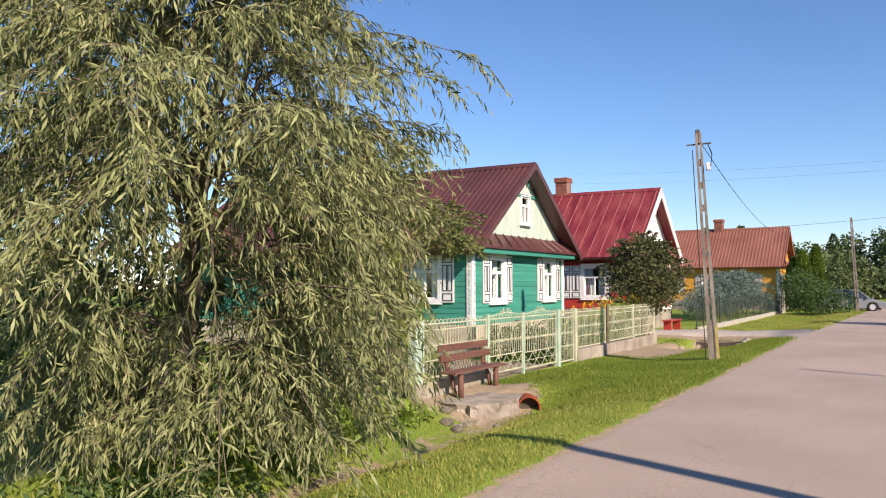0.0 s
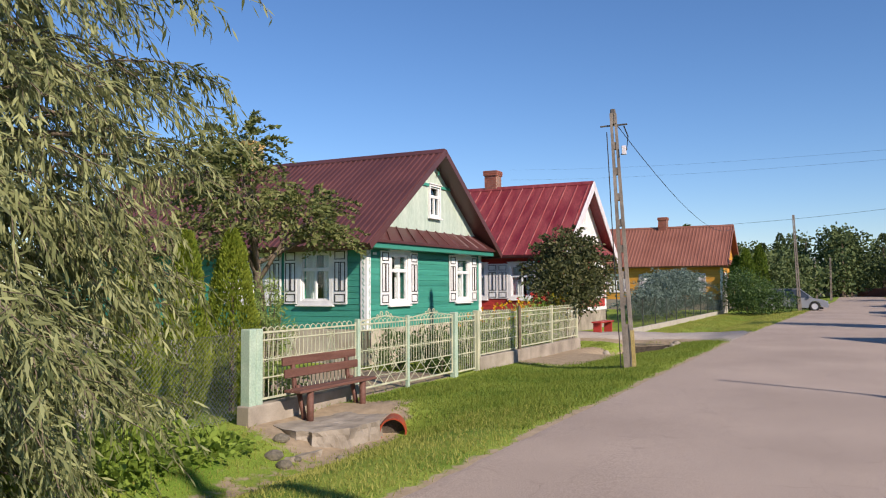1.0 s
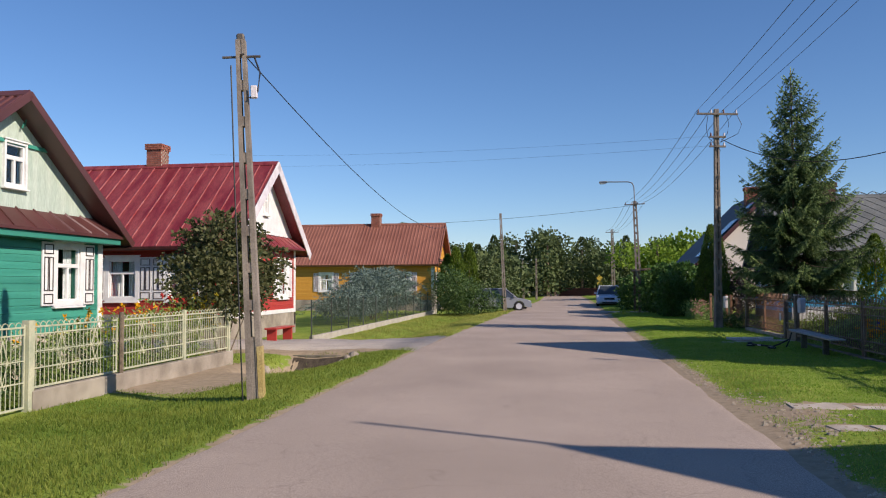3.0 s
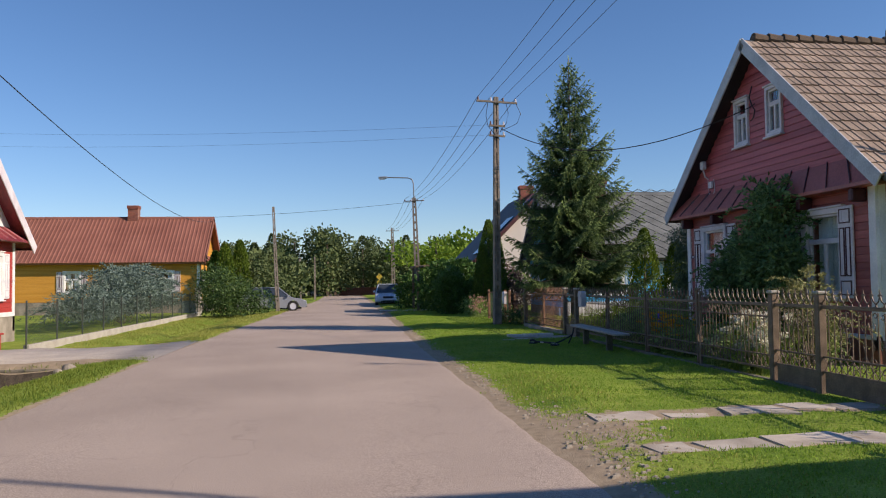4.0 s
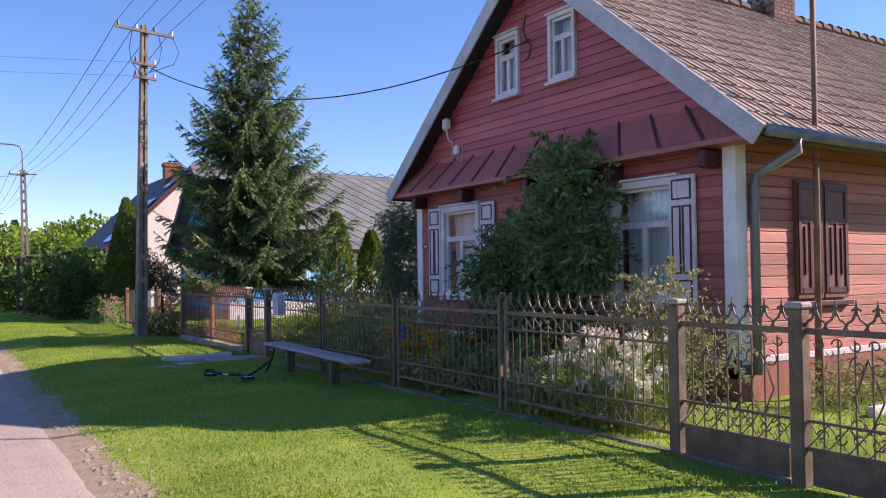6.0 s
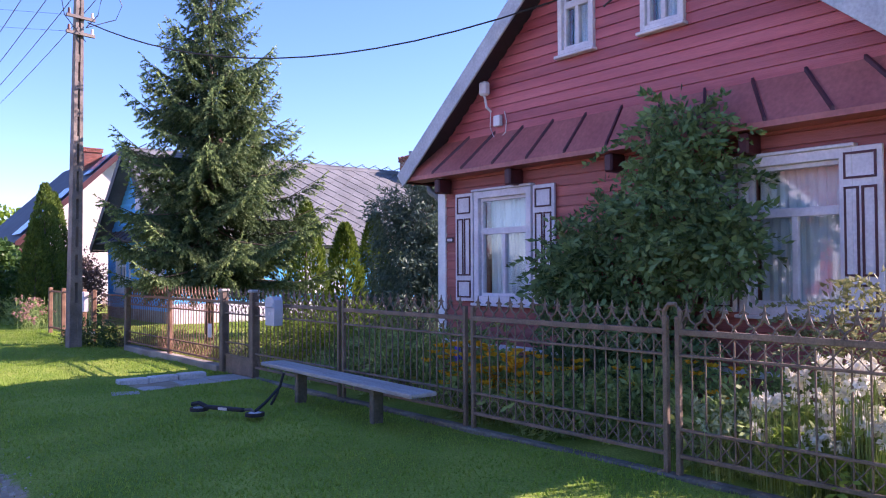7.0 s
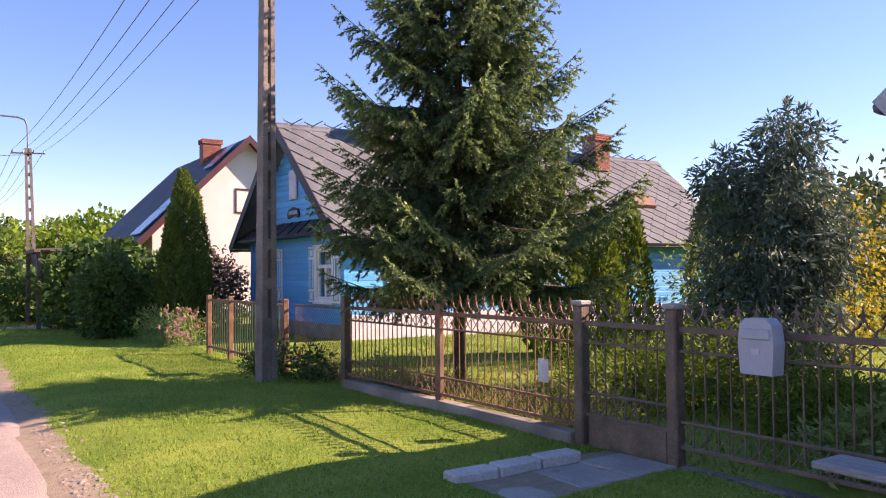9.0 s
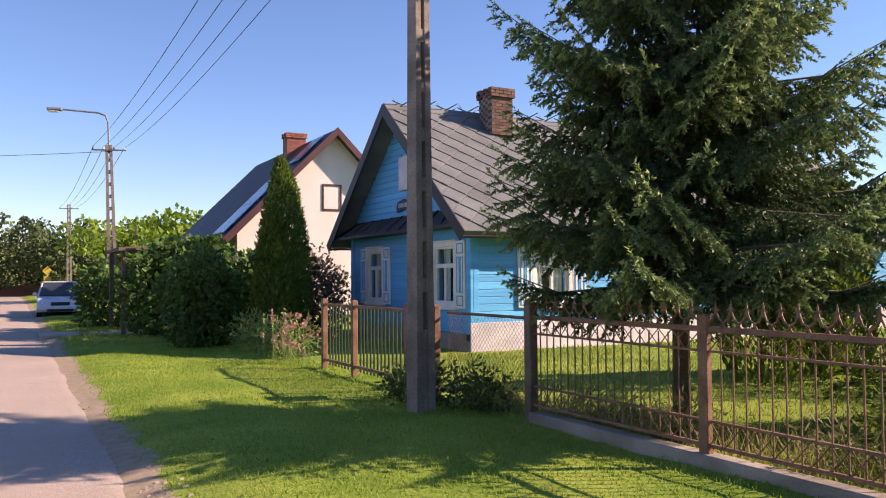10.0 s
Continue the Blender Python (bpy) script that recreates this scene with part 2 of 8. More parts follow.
yellow_paint = mat("yellow_paint", (0.62, 0.42, 0.04), (0.70, 0.50, 0.08), 0.5, 3, 30, 0.1)
purple_cloth = mat("purple_cloth", (0.08, 0.05, 0.40), (0.12, 0.08, 0.5), 0.8, 4, 40, 0.2)
pane_glass = glass_mat("pane_glass")

grass_green = leaf_mat("grass_green", (0.142, 0.285, 0.028), (0.34, 0.445, 0.082), 0.7, 0.45)
verge_grass = leaf_mat("verge_grass", (0.10, 0.175, 0.022), (0.27, 0.31, 0.06), 0.6, 0.4)
dry_grass = leaf_mat("dry_grass", (0.20, 0.25, 0.04), (0.46, 0.44, 0.13), 0.65, 0.4)
willow_leaf = leaf_mat("willow_leaf", (0.042, 0.06, 0.017), (0.38, 0.40, 0.185), 0.5, 0.2)
apple_leaf = leaf_mat("apple_leaf", (0.07, 0.115, 0.03), (0.29, 0.29, 0.115), 0.5, 0.3)
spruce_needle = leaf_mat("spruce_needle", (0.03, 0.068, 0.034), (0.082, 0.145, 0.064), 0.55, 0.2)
# this year's growth at the twig ends is paler, with sunlight painted in
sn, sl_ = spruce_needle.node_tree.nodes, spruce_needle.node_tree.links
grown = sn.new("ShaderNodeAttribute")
grown.attribute_name = "fresh_lit"
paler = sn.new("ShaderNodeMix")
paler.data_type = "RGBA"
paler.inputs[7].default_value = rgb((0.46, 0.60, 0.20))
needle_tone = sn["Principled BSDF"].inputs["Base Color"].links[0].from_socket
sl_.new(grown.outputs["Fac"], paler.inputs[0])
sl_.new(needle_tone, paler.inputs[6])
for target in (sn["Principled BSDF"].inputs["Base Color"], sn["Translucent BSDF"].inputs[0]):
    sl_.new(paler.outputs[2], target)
blue_needle = leaf_mat("blue_needle", (0.03, 0.055, 0.045), (0.24, 0.32, 0.27), 0.55, 0.2)
grey_needle = leaf_mat("grey_needle", (0.045, 0.09, 0.06), (0.19, 0.27, 0.19), 0.55, 0.2)
thuja_leaf = leaf_mat("thuja_leaf", (0.05, 0.10, 0.015), (0.20, 0.28, 0.04), 0.55, 0.35)
thuja_gold = leaf_mat("thuja_gold", (0.11, 0.18, 0.02), (0.33, 0.38, 0.055), 0.55, 0.4)
thuja_dark = leaf_mat("thuja_dark", (0.045, 0.09, 0.02), (0.20, 0.29, 0.055), 0.55, 0.25)
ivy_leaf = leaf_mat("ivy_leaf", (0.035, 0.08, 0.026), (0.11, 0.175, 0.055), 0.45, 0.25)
vine_leaf = leaf_mat("vine_leaf", (0.055, 0.125, 0.05), (0.24, 0.36, 0.14), 0.5, 0.25)
hedge_leaf = leaf_mat("hedge_leaf", (0.03, 0.085, 0.02), (0.10, 0.19, 0.045), 0.45, 0.25)
lilac_leaf = leaf_mat("lilac_leaf", (0.03, 0.05, 0.018), (0.15, 0.15, 0.065), 0.5, 0.25)
weed_leaf = leaf_mat("weed_leaf", (0.12, 0.20, 0.03), (0.32, 0.43, 0.08), 0.5, 0.4)
dry_leaf = leaf_mat("dry_leaf", (0.15, 0.16, 0.06), (0.33, 0.33, 0.15), 0.6, 0.3)
yellow_leaf = leaf_mat("yellow_leaf", (0.30, 0.25, 0.02), (0.55, 0.45, 0.05), 0.5, 0.4)
garden_leaf = leaf_mat("garden_leaf", (0.13, 0.21, 0.05), (0.38, 0.48, 0.16), 0.5, 0.35)
purple_leaf = leaf_mat("purple_leaf", (0.10, 0.06, 0.055), (0.25, 0.20, 0.16), 0.5, 0.3)
hydrangea_petal = leaf_mat("hydrangea_petal", (0.30, 0.38, 0.20), (0.50, 0.56, 0.34), 0.6, 0.3)
far_leaf = leaf_mat("far_leaf", (0.04, 0.072, 0.028), (0.15, 0.19, 0.075), 0.7, 0.15)
far_bright = leaf_mat("far_bright", (0.09, 0.18, 0.02), (0.25, 0.36, 0.045), 0.6, 0.35)
white_petal = leaf_mat("white_petal", (0.66, 0.63, 0.50), (0.84, 0.81, 0.70), 0.6, 0.2)
gold_petal = leaf_mat("gold_petal", (0.70, 0.30, 0.01), (0.85, 0.50, 0.03), 0.6, 0.3)
red_petal = leaf_mat("red_petal", (0.45, 0.03, 0.03), (0.6, 0.08, 0.06), 0.6, 0.3)
pink_petal = leaf_mat("pink_petal", (0.40, 0.20, 0.16), (0.55, 0.32, 0.26), 0.6, 0.3)


# ---- building helpers ----
class MB:
    """Gathers the faces of one part."""

    def __init__(self):
        self.v, self.f = [], []

    def hexa(self, p):
        i = len(self.v)
        self.v += [tuple(q) for q in p]
        for a in ((3, 2, 1, 0), (4, 5, 6, 7), (0, 1, 5, 4), (1, 2, 6, 5), (2, 3, 7, 6), (3, 0, 4, 7)):
            self.f.append(tuple(i + k for k in a))
        return self

    def box(self, x0, y0, z0, x1, y1, z1):
        x0, x1 = min(x0, x1), max(x0, x1)
        y0, y1 = min(y0, y1), max(y0, y1)
        z0, z1 = min(z0, z1), max(z0, z1)
        return self.hexa([(x0, y0, z0), (x1, y0, z0), (x1, y1, z0), (x0, y1, z0), (x0, y0, z1), (x1, y0, z1), (x1, y1, z1), (x0, y1, z1)])

    def cbox(self, x0, y0, z0, x1, y1, z1, c=0.01):
        """A box with bevelled edges."""
        bm = bmesh.new()
        bmesh.ops.create_cube(bm, size=1)
        for v in bm.verts:
            v.co = ((x0 + x1) / 2 + v.co.x * abs(x1 - x0), (y0 + y1) / 2 + v.co.y * abs(y1 - y0), (z0 + z1) / 2 + v.co.z * abs(z1 - z0))
        bmesh.ops.bevel(bm, geom=list(bm.edges), offset=c, segments=1, affect="EDGES")
        i = len(self.v)
        bm.verts.index_update()
        self.v += [tuple(v.co) for v in bm.verts]
        self.f += [tuple(i + v.index for v in f.verts) for f in bm.faces]
        bm.free()
        return self

    def tube(self, pts, r, n=6, r1=None):
        """A round bar along points, tapering from r to r1."""
        pts = [Vector(p) for p in pts]
        r1 = r if r1 is None else r1
        i = len(self.v)
        up = Vector((0.13, 0.21, 1.0))
        for k, p in enumerate(pts):
            d = (pts[min(k + 1, len(pts) - 1)] - pts[max(k - 1, 0)]).normalized()
            a = d.cross(up if abs(d.dot(up.normalized())) < 0.97 else Vector((1, 0, 0))).normalized()
            b = d.cross(a)
            rr = r + (r1 - r) * k / max(1, len(pts) - 1)
            for s in range(n):
                w = 2 * math.pi * s / n
                self.v.append(tuple(p + (a * math.cos(w) + b * math.sin(w)) * rr))
        for k in range(len(pts) - 1):
            for s in range(n):
                q, t = i + k * n, (s + 1) % n
                self.f.append((q + s, q + t, q + n + t, q + n + s))
        self.f.append(tuple(i + s for s in reversed(range(n))))
        self.f.append(tuple(i + (len(pts) - 1) * n + s for s in range(n)))
        return self

    def prism(self, poly, fn, d0, d1):
        """A flat outline given thickness: fn(a, b, d) gives each corner's place."""
        i, n = len(self.v), len(poly)
        self.v += [tuple(fn(a, b, d0)) for a, b in poly] + [tuple(fn(a, b, d1)) for a, b in poly]
        self.f.append(tuple(i + k for k in reversed(range(n))))
        self.f.append(tuple(i + n + k for k in range(n)))
        for k in range(n):
            self.f.append((i + k, i + (k + 1) % n, i + n + (k + 1) % n, i + n + k))
        return self

    def quad(self, *p):
        i = len(self.v)
        self.v += [tuple(q) for q in p]
        self.f.append(tuple(range(i, i + len(p))))
        return self

    def data(self, name, material, smooth=False):
        me = bpy.data.meshes.new(name)
        me.from_pydata(self.v, [], self.f)
        me.materials.append(material)
        bm = bmesh.new()
        bm.from_mesh(me)
        bmesh.ops.recalc_face_normals(bm, faces=bm.faces)
        bm.to_mesh(me)
        bm.free()
        if smooth:
            me.polygons.foreach_set("use_smooth", [True] * len(me.polygons))
        return me


def part(name, shape, material, parent=None, label="", m=None, smooth=False):
    """Links a shape as one mesh object under its thing or part."""
    me = shape.data(name, material, smooth) if isinstance(shape, MB) else shape
    ob = new(name, me)
    ob.parent = parent
    if m is not None:
        ob.matrix_local = m
    if label:
        ob["label"] = label
    return ob


def thing(name, label, category, m=None, group="", kind=""):
    ob = new(name)
    ob.empty_display_size = 0.2
    if m is not None:
        ob.matrix_world = m
    return tagged(ob, label, category, group, kind)


def raw_mesh(name, verts, faces, material):
    """A mesh from arrays: faces all with the same number of corners."""
    me = bpy.data.meshes.new(name)
    verts, faces = np.asarray(verts, np.float32), np.asarray(faces, np.int32)
    k = faces.shape[1]
    me.vertices.add(len(verts))
    me.vertices.foreach_set("co", verts.ravel())
    me.loops.add(faces.size)
    me.loops.foreach_set("vertex_index", faces.ravel())
    me.polygons.add(len(faces))
    me.polygons.foreach_set("loop_start", np.arange(0, faces.size, k, dtype=np.int32))
    me.materials.append(material)
    me.update(calc_edges=True)
    me.validate()
    return me


def unit(a):
    return a / np.maximum(np.linalg.norm(a, axis=1, keepdims=True), 1e-9)


def leaf_mesh(name, base, way, length, width, material, rng):
    """Pointed leaves from base points, growing along way; length and width may be arrays."""
    n = len(base)
    way = unit(way)
    side = unit(np.cross(way, rng.normal(size=(n, 3))))
    length = np.broadcast_to(np.asarray(length, float).reshape(-1, 1), (n, 1))
    width = np.broadcast_to(np.asarray(width, float).reshape(-1, 1), (n, 1))
    mid = base + way * length * 0.45
    v = np.stack([base, mid + side * width / 2, base + way * length, mid - side * width / 2], axis=1).reshape(-1, 3)
    f = np.arange(4 * n).reshape(-1, 4)
    return raw_mesh(name, v, f, material)


def blob_points(rng, n, centre, radii, shell=0.55, rough=0.25):
    """Points in the outer part of a lumpy ellipsoid, and the way outward."""
    d = unit(rng.normal(size=(n, 3)))
    lump = 1 + rough * (np.sin(d[:, 0] * 5 + centre[0]) * np.sin(d[:, 1] * 6 + centre[1]) + 0.6 * np.sin(d[:, 2] * 9 + d[:, 0] * 7))
    r = (shell + (1 - shell) * rng.random(n) ** 0.6) * lump
    return np.asarray(centre) + d * np.asarray(radii) * r[:, None], d


# ---- ground and road ----
def smooth(a, b, x):
    t = np.clip((x - a) / (b - a), 0, 1)
    return t * t * (3 - 2 * t)


def road_left(y):
    return -3.2 + 0.03 * np.clip(y - 31, 0, 60)


def road_right(y):
    return 2.72 + 0.012 * np.clip(y - 30, 0, 60)


def ripple(x, y):
    return np.sin(x * 1.7 + y * 0.6) * np.sin(y * 1.3 - x * 0.8) + 0.5 * np.sin(x * 4.1 + y * 3.3) * np.sin(y * 3.7 - x * 2.9)


def ground_z(x, y):
    x, y = np.asarray(x, float), np.asarray(y, float)
    left = road_left(y) - x
    right = x - road_right(y)
    drive = smooth(29.0, 30.0, y) * (1 - smooth(33.6, 34.6, y))
    zl = -0.24 * smooth(0.0, 3.0, left) * (1 - 0.6 * drive)
    near = 1 - smooth(13.5, 14.1, y)
    gap = smooth(25.3, 26.4, y) * (1 - smooth(29.1, 29.5, y))
    far = 0.55 * smooth(34.5, 37, y) * (1 - smooth(54, 57, y))
    zl = zl - (0.34 * near * np.exp(-((x + 5.95) / 0.85) ** 2) + 0.8 * gap * np.exp(-((x + 5.85) / 0.85) ** 4) + 0.5 * far * np.exp(-((x + 5.6) / 0.9) ** 2))
    zr = 0.075 * smooth(0.1, 1.1, right)
    zl = zl + 0.1 * smooth(13.3, 14.0, y) * (1 - smooth(17, 20, y)) * np.exp(-((x + 6.3) / 0.6) ** 2)
    z = np.where(left > 0, zl, np.where(right > 0, zr, -0.04))
    edge = np.minimum(np.abs(left), np.abs(right))
    wild = np.where((left > 0) | (right > 0), smooth(0.0, 0.6, edge), 0)
    z = z + 0.02 * ripple(x * 1.1, y * 1.1) * wild - 0.016 * (1 - smooth(0, 0.25, np.maximum(left, right))) * ((left > 0) | (right > 0))
    return z


def bare(x, y):
    """How far the soil shows, 0 to 1."""
    left, right = road_left(y) - x, x - road_right(y)
    n = 0.5 + 0.33 * ripple(x * 1.9 + 3, y * 1.9)
    d = (1 - smooth(0.02, 0.2, left)) * (left > -0.3) * 0.7
    d = np.maximum(d, 1.15 * (1 - smooth(0.25, 0.7, right + 0.35 * n)) * (right > -0.3))
    for ys in (19.75, 18.1):
        d = np.maximum(d, 1.1 * np.exp(-((y - ys) / 0.25) ** 4) * (x > 3.4) * (x < 6.8))
    d = np.maximum(d, 0.85 * np.exp(-((x - 3.2) / 0.7) ** 2 - ((y - 19.3) / 1.6) ** 2))
    d = np.maximum(d, 1.2 * np.exp(-((x + 6.8) / 0.8) ** 4 - ((y - 13.1) / 1.5) ** 4))
    d = np.maximum(d, 1.5 * np.exp(-((x + 6.75) / 0.95) ** 4 - ((y - 25.0) / 2.9) ** 4))
    d = np.maximum(d, 1.4 * np.exp(-((x + 5.9) / 0.85) ** 4 - ((y - 27.5) / 2.1) ** 4))
    d = np.maximum(d, 1.4 * (smooth(29.2, 29.8, y) * (1 - smooth(33.8, 34.4, y))) * (x < -2.6) * (x > -16))
    d = np.maximum(d, 0.6 * np.exp(-((x + 5.8) / 0.7) ** 2) * (y < 13))
    d = np.maximum(d, 2.0 * (x > 5.2) * (x < 6.9) * (y > 31.45) * (y < 32.3))
    d = np.maximum(d, 1.2 * (x > -10.8) * (x < -7.75) * smooth(14.4, 15.4, y) * (1 - smooth(18.4, 19.6, y)))
    return np.clip(d * (0.5 + 0.85 * n), 0, 1)


def graded(pieces):
    out = []
    for a, b, step in pieces:
        out += list(np.arange(a, b - 1e-6, step))
    return np.array(out + [pieces[-1][1]])


gx = graded([(-900, -100, 100), (-100, -30, 10), (-30, -12, 1.0), (-12, 12, 0.2), (12, 30, 1.0), (30, 100, 10), (100, 900, 100)])
gy = graded([(-900, -100, 100), (-100, -20, 10), (-20, -2, 1.0), (-2, 46, 0.2), (46, 70, 0.5), (70, 130, 3.0), (130, 300, 17), (300, 1500, 150)])
GX, GY = np.meshgrid(gx, gy)
GZ = ground_z(GX, GY)
nx = len(gx)
ii, jj = np.meshgrid(np.arange(nx - 1), np.arange(len(gy) - 1))
a0 = (jj * nx + ii).ravel()

turf = mat("turf", (0.12, 0.205, 0.027), (0.265, 0.325, 0.06), 0.95, 0.8, 55, 0.8, grain=0.4, spec=0.1)
tn, tl = turf.node_tree.nodes, turf.node_tree.links
attr = tn.new("ShaderNodeAttribute")
attr.attribute_name = "bare"
tb = tn["Principled BSDF"]
old = tb.inputs["Base Color"].links[0].from_socket
smix = tn.new("ShaderNodeMix")
smix.data_type = "RGBA"
snoise = tn.new("ShaderNodeTexNoise")
snoise.inputs["Scale"].default_value = 7
snoise.inputs["Detail"].default_value = 9
snoise.inputs["Roughness"].default_value = 0.68
sramp = tn.new("ShaderNodeMix")
sramp.data_type = "RGBA"
sramp.inputs[6].default_value, sramp.inputs[7].default_value = rgb((0.15, 0.11, 0.07)), rgb((0.52, 0.42, 0.30))
tl.new(tn.new("ShaderNodeNewGeometry").outputs["Position"], snoise.inputs[0])
tl.new(snoise.outputs[0], sramp.inputs[0])
tl.new(old, smix.inputs[6])
tl.new(sramp.outputs[2], smix.inputs[7])
# soil and turf meet along ragged edges
ragged = tn.new("ShaderNodeTexNoise")
ragged.inputs["Scale"].default_value, ragged.inputs["Detail"].default_value = 5.5, 7
tl.new(tn.new("ShaderNodeNewGeometry").outputs["Position"], ragged.inputs[0])
lapped = tn.new("ShaderNodeMath")
lapped.operation = "ADD"
tl.new(attr.outputs["Fac"], lapped.inputs[0])
tl.new(ragged.outputs[0], lapped.inputs[1])
crisp = tn.new("ShaderNodeMapRange")
crisp.interpolation_type = "SMOOTHSTEP"
crisp.inputs[1].default_value, crisp.inputs[2].default_value = 0.84, 1.04
tl.new(lapped.outputs[0], crisp.inputs[0])
tl.new(crisp.outputs[0], smix.inputs[0])
tl.new(smix.outputs[2], tb.inputs["Base Color"])

gmesh = raw_mesh("ground", np.stack([GX.ravel(), GY.ravel(), GZ.ravel()], 1), np.stack([a0, a0 + 1, a0 + nx + 1, a0 + nx], 1), turf)
ga = gmesh.attributes.new("bare", "FLOAT", "POINT")
ga.data.foreach_set("value", bare(GX, GY).ravel().astype(np.float32))
gmesh.polygons.foreach_set("use_smooth", np.ones(len(gmesh.polygons), bool))
ground = tagged(new("ground", gmesh), "uneven mown grass verge with bare sandy soil patches", "ground", kind="structure")

ry = graded([(-60, -2, 2.0), (-2, 50, 0.15), (50, 150, 1.5)])
across = np.array([0.0, 0.01, 0.03, 0.15, 0.3, 0.5, 0.7, 0.85, 0.97, 0.99, 1.0])
RV = []
for y in ry:
    wob = 0.07 * noise.noise((y * 0.8, 3.1, 0)) + 0.05 * noise.noise((y * 3.1, 7.7, 0))
    wob2 = 0.08 * noise.noise((y * 0.7, 13.1, 0)) + 0.05 * noise.noise((y * 2.9, 17.7, 0))
    l, r = road_left(y) + wob - 0.03, road_right(y) + wob2 + 0.03
    for k, s in enumerate(across):
        z = 0.0 - 0.02 * (2 * s - 1) ** 2 if 0 < k < len(across) - 1 else -0.03
        RV.append((l + (r - l) * s, y, z))
na = len(across)
RF = [(j * na + i, j * na + i + 1, (j + 1) * na + i + 1, (j + 1) * na + i) for j in range(len(ry) - 1) for i in range(na - 1)]
road = tagged(new("road", raw_mesh("road", RV, RF, asphalt)), "worn pinkish grey asphalt village road", "road", kind="structure")
# the side drive that leaves the road
DV, DF = [], []
for k, x in enumerate(np.linspace(-16, -3.15, 40)):
    flare = 1.2 * smooth(-4.6, -3.1, x)
    for y in (29.9 - flare, 30.0 - flare, 33.6 + flare, 33.7 + flare):
        DV.append((x, y, float(ground_z(x, 31.8)) + 0.03 - (0.1 if y in (29.9 - flare, 33.7 + flare) else 0)))
for k in range(39):
    DF += [(k * 4 + i, k * 4 + 4 + i, k * 4 + 5 + i, k * 4 + 1 + i) for i in range(3)]
gravel = mat("gravel", (0.40, 0.35, 0.305), (0.50, 0.445, 0.385), 0.95, 1.5, 90, 0.7, grain=0.3)
tagged(new("pavement_drive", raw_mesh("pavement_drive", DV, DF, gravel)), "pale gravel drive crossing the ditch", "drive", kind="structure")


# ---- houses ----
def plank_shape():
    s = MB()
    s.prism([(0, 0), (1.0, 0.0), (0.75, 0.9), (0.45, 1.0), (0, 1.0)], lambda a, b, d: (d, a, b), 0, 1)
    return s


def wall_cells(shape, u0, u1, z0, z1, holes, t):
    """One connected wall round its openings (u0, z0, u1, z1)."""
    us = sorted({u0, u1, *[h[0] for h in holes], *[h[2] for h in holes]})
    zs = sorted({z0, z1, *[h[1] for h in holes], *[h[3] for h in holes]})
    seen = {}

    def at(i, j, k):
        if (i, j, k) not in seen:
            seen[i, j, k] = len(shape.v)
            shape.v.append((us[i], -t * k, zs[j]))
        return seen[i, j, k]

    def solid(i, j):
        if not (0 <= i < len(us) - 1 and 0 <= j < len(zs) - 1):
            return False
        cu, cz = (us[i] + us[i + 1]) / 2, (zs[j] + zs[j + 1]) / 2
        return not any(h[0] < cu < h[2] and h[1] < cz < h[3] for h in holes)

    for i in range(len(us) - 1):
        for j in range(len(zs) - 1):
            if not solid(i, j):
                continue
            for k in (0, 1):
                shape.f.append((at(i, j, k), at(i + 1, j, k), at(i + 1, j + 1, k), at(i, j + 1, k)))
            for di, dj, p, q in ((-1, 0, (i, j), (i, j + 1)), (1, 0, (i + 1, j), (i + 1, j + 1)), (0, -1, (i, j), (i + 1, j)), (0, 1, (i, j + 1), (i + 1, j + 1))):
                if not solid(i + di, j + dj):
                    shape.f.append((at(*p, 0), at(*q, 0), at(*q, 1), at(*p, 1)))


def ring(x0, z0, x1, z1, t, y0, y1, c=0.006):
    """A rectangular frame as one piece, its front edges eased."""
    s = MB()
    loops = []
    for x_, z_, y_ in ((0, 0, y0), (0, 0, y1 - c), (c, c, y1), (t - c, t - c, y1), (t, t, y1 - c), (t, t, y0)):
        loops.append([(x0 + x_, y_, z0 + z_), (x1 - x_, y_, z0 + z_), (x1 - x_, y_, z1 - z_), (x0 + x_, y_, z1 - z_)])
    for l in loops:
        s.v += l
    n = len(loops)
    for k in range(n):
        m = (k + 1) % n
        for i in range(4):
            s.f.append((k * 4 + i, k * 4 + (i + 1) % 4, m * 4 + (i + 1) % 4, m * 4 + i))
    return s


def plank_rows(parent, m, rows, material, single, depth=0.024):
    """Boards given as (u0, u1, z0, z1): objects of their own, or joined into one part."""
    if single:
        me = plank_shape().data("plank", material)
        for u0, u1, z0, z1 in rows:
            part("plank", me, material, parent, m=m @ Matrix.LocRotScale((u0, 0, z0), None, (u1 - u0, depth, z1 - z0)))
    else:
        s = MB()
        for u0, u1, z0, z1 in rows:
            for q in (plank_shape(),):
                i = len(s.v)
                s.v += [tuple(Vector((u0 + x * (u1 - u0), y * depth, z0 + z * (z1 - z0)))) for x, y, z in q.v]
                s.f += [tuple(i + k for k in f) for f in q.f]
        ob = part("boards", s, material, parent, m=m)
        ob["kind"] = "stuff"


def board_spans(u0, u1, z0, z1, pitch, holes, split=0.0, rng=None):
    rows, z = [], z0
    while z < z1 - 0.03:
        top = min(z + pitch, z1)
        spans = [(u0, u1)]
        for h in holes:
            if h[1] < top - 0.02 and h[3] > z + 0.02:
                spans = [q for a, b in spans for q in ((a, min(b, h[0])), (max(a, h[2]), b)) if q[1] - q[0] > 0.03]
        for a, b in spans:
            rows.append((a, b, z, top - 0.006))
        z = top
    return rows


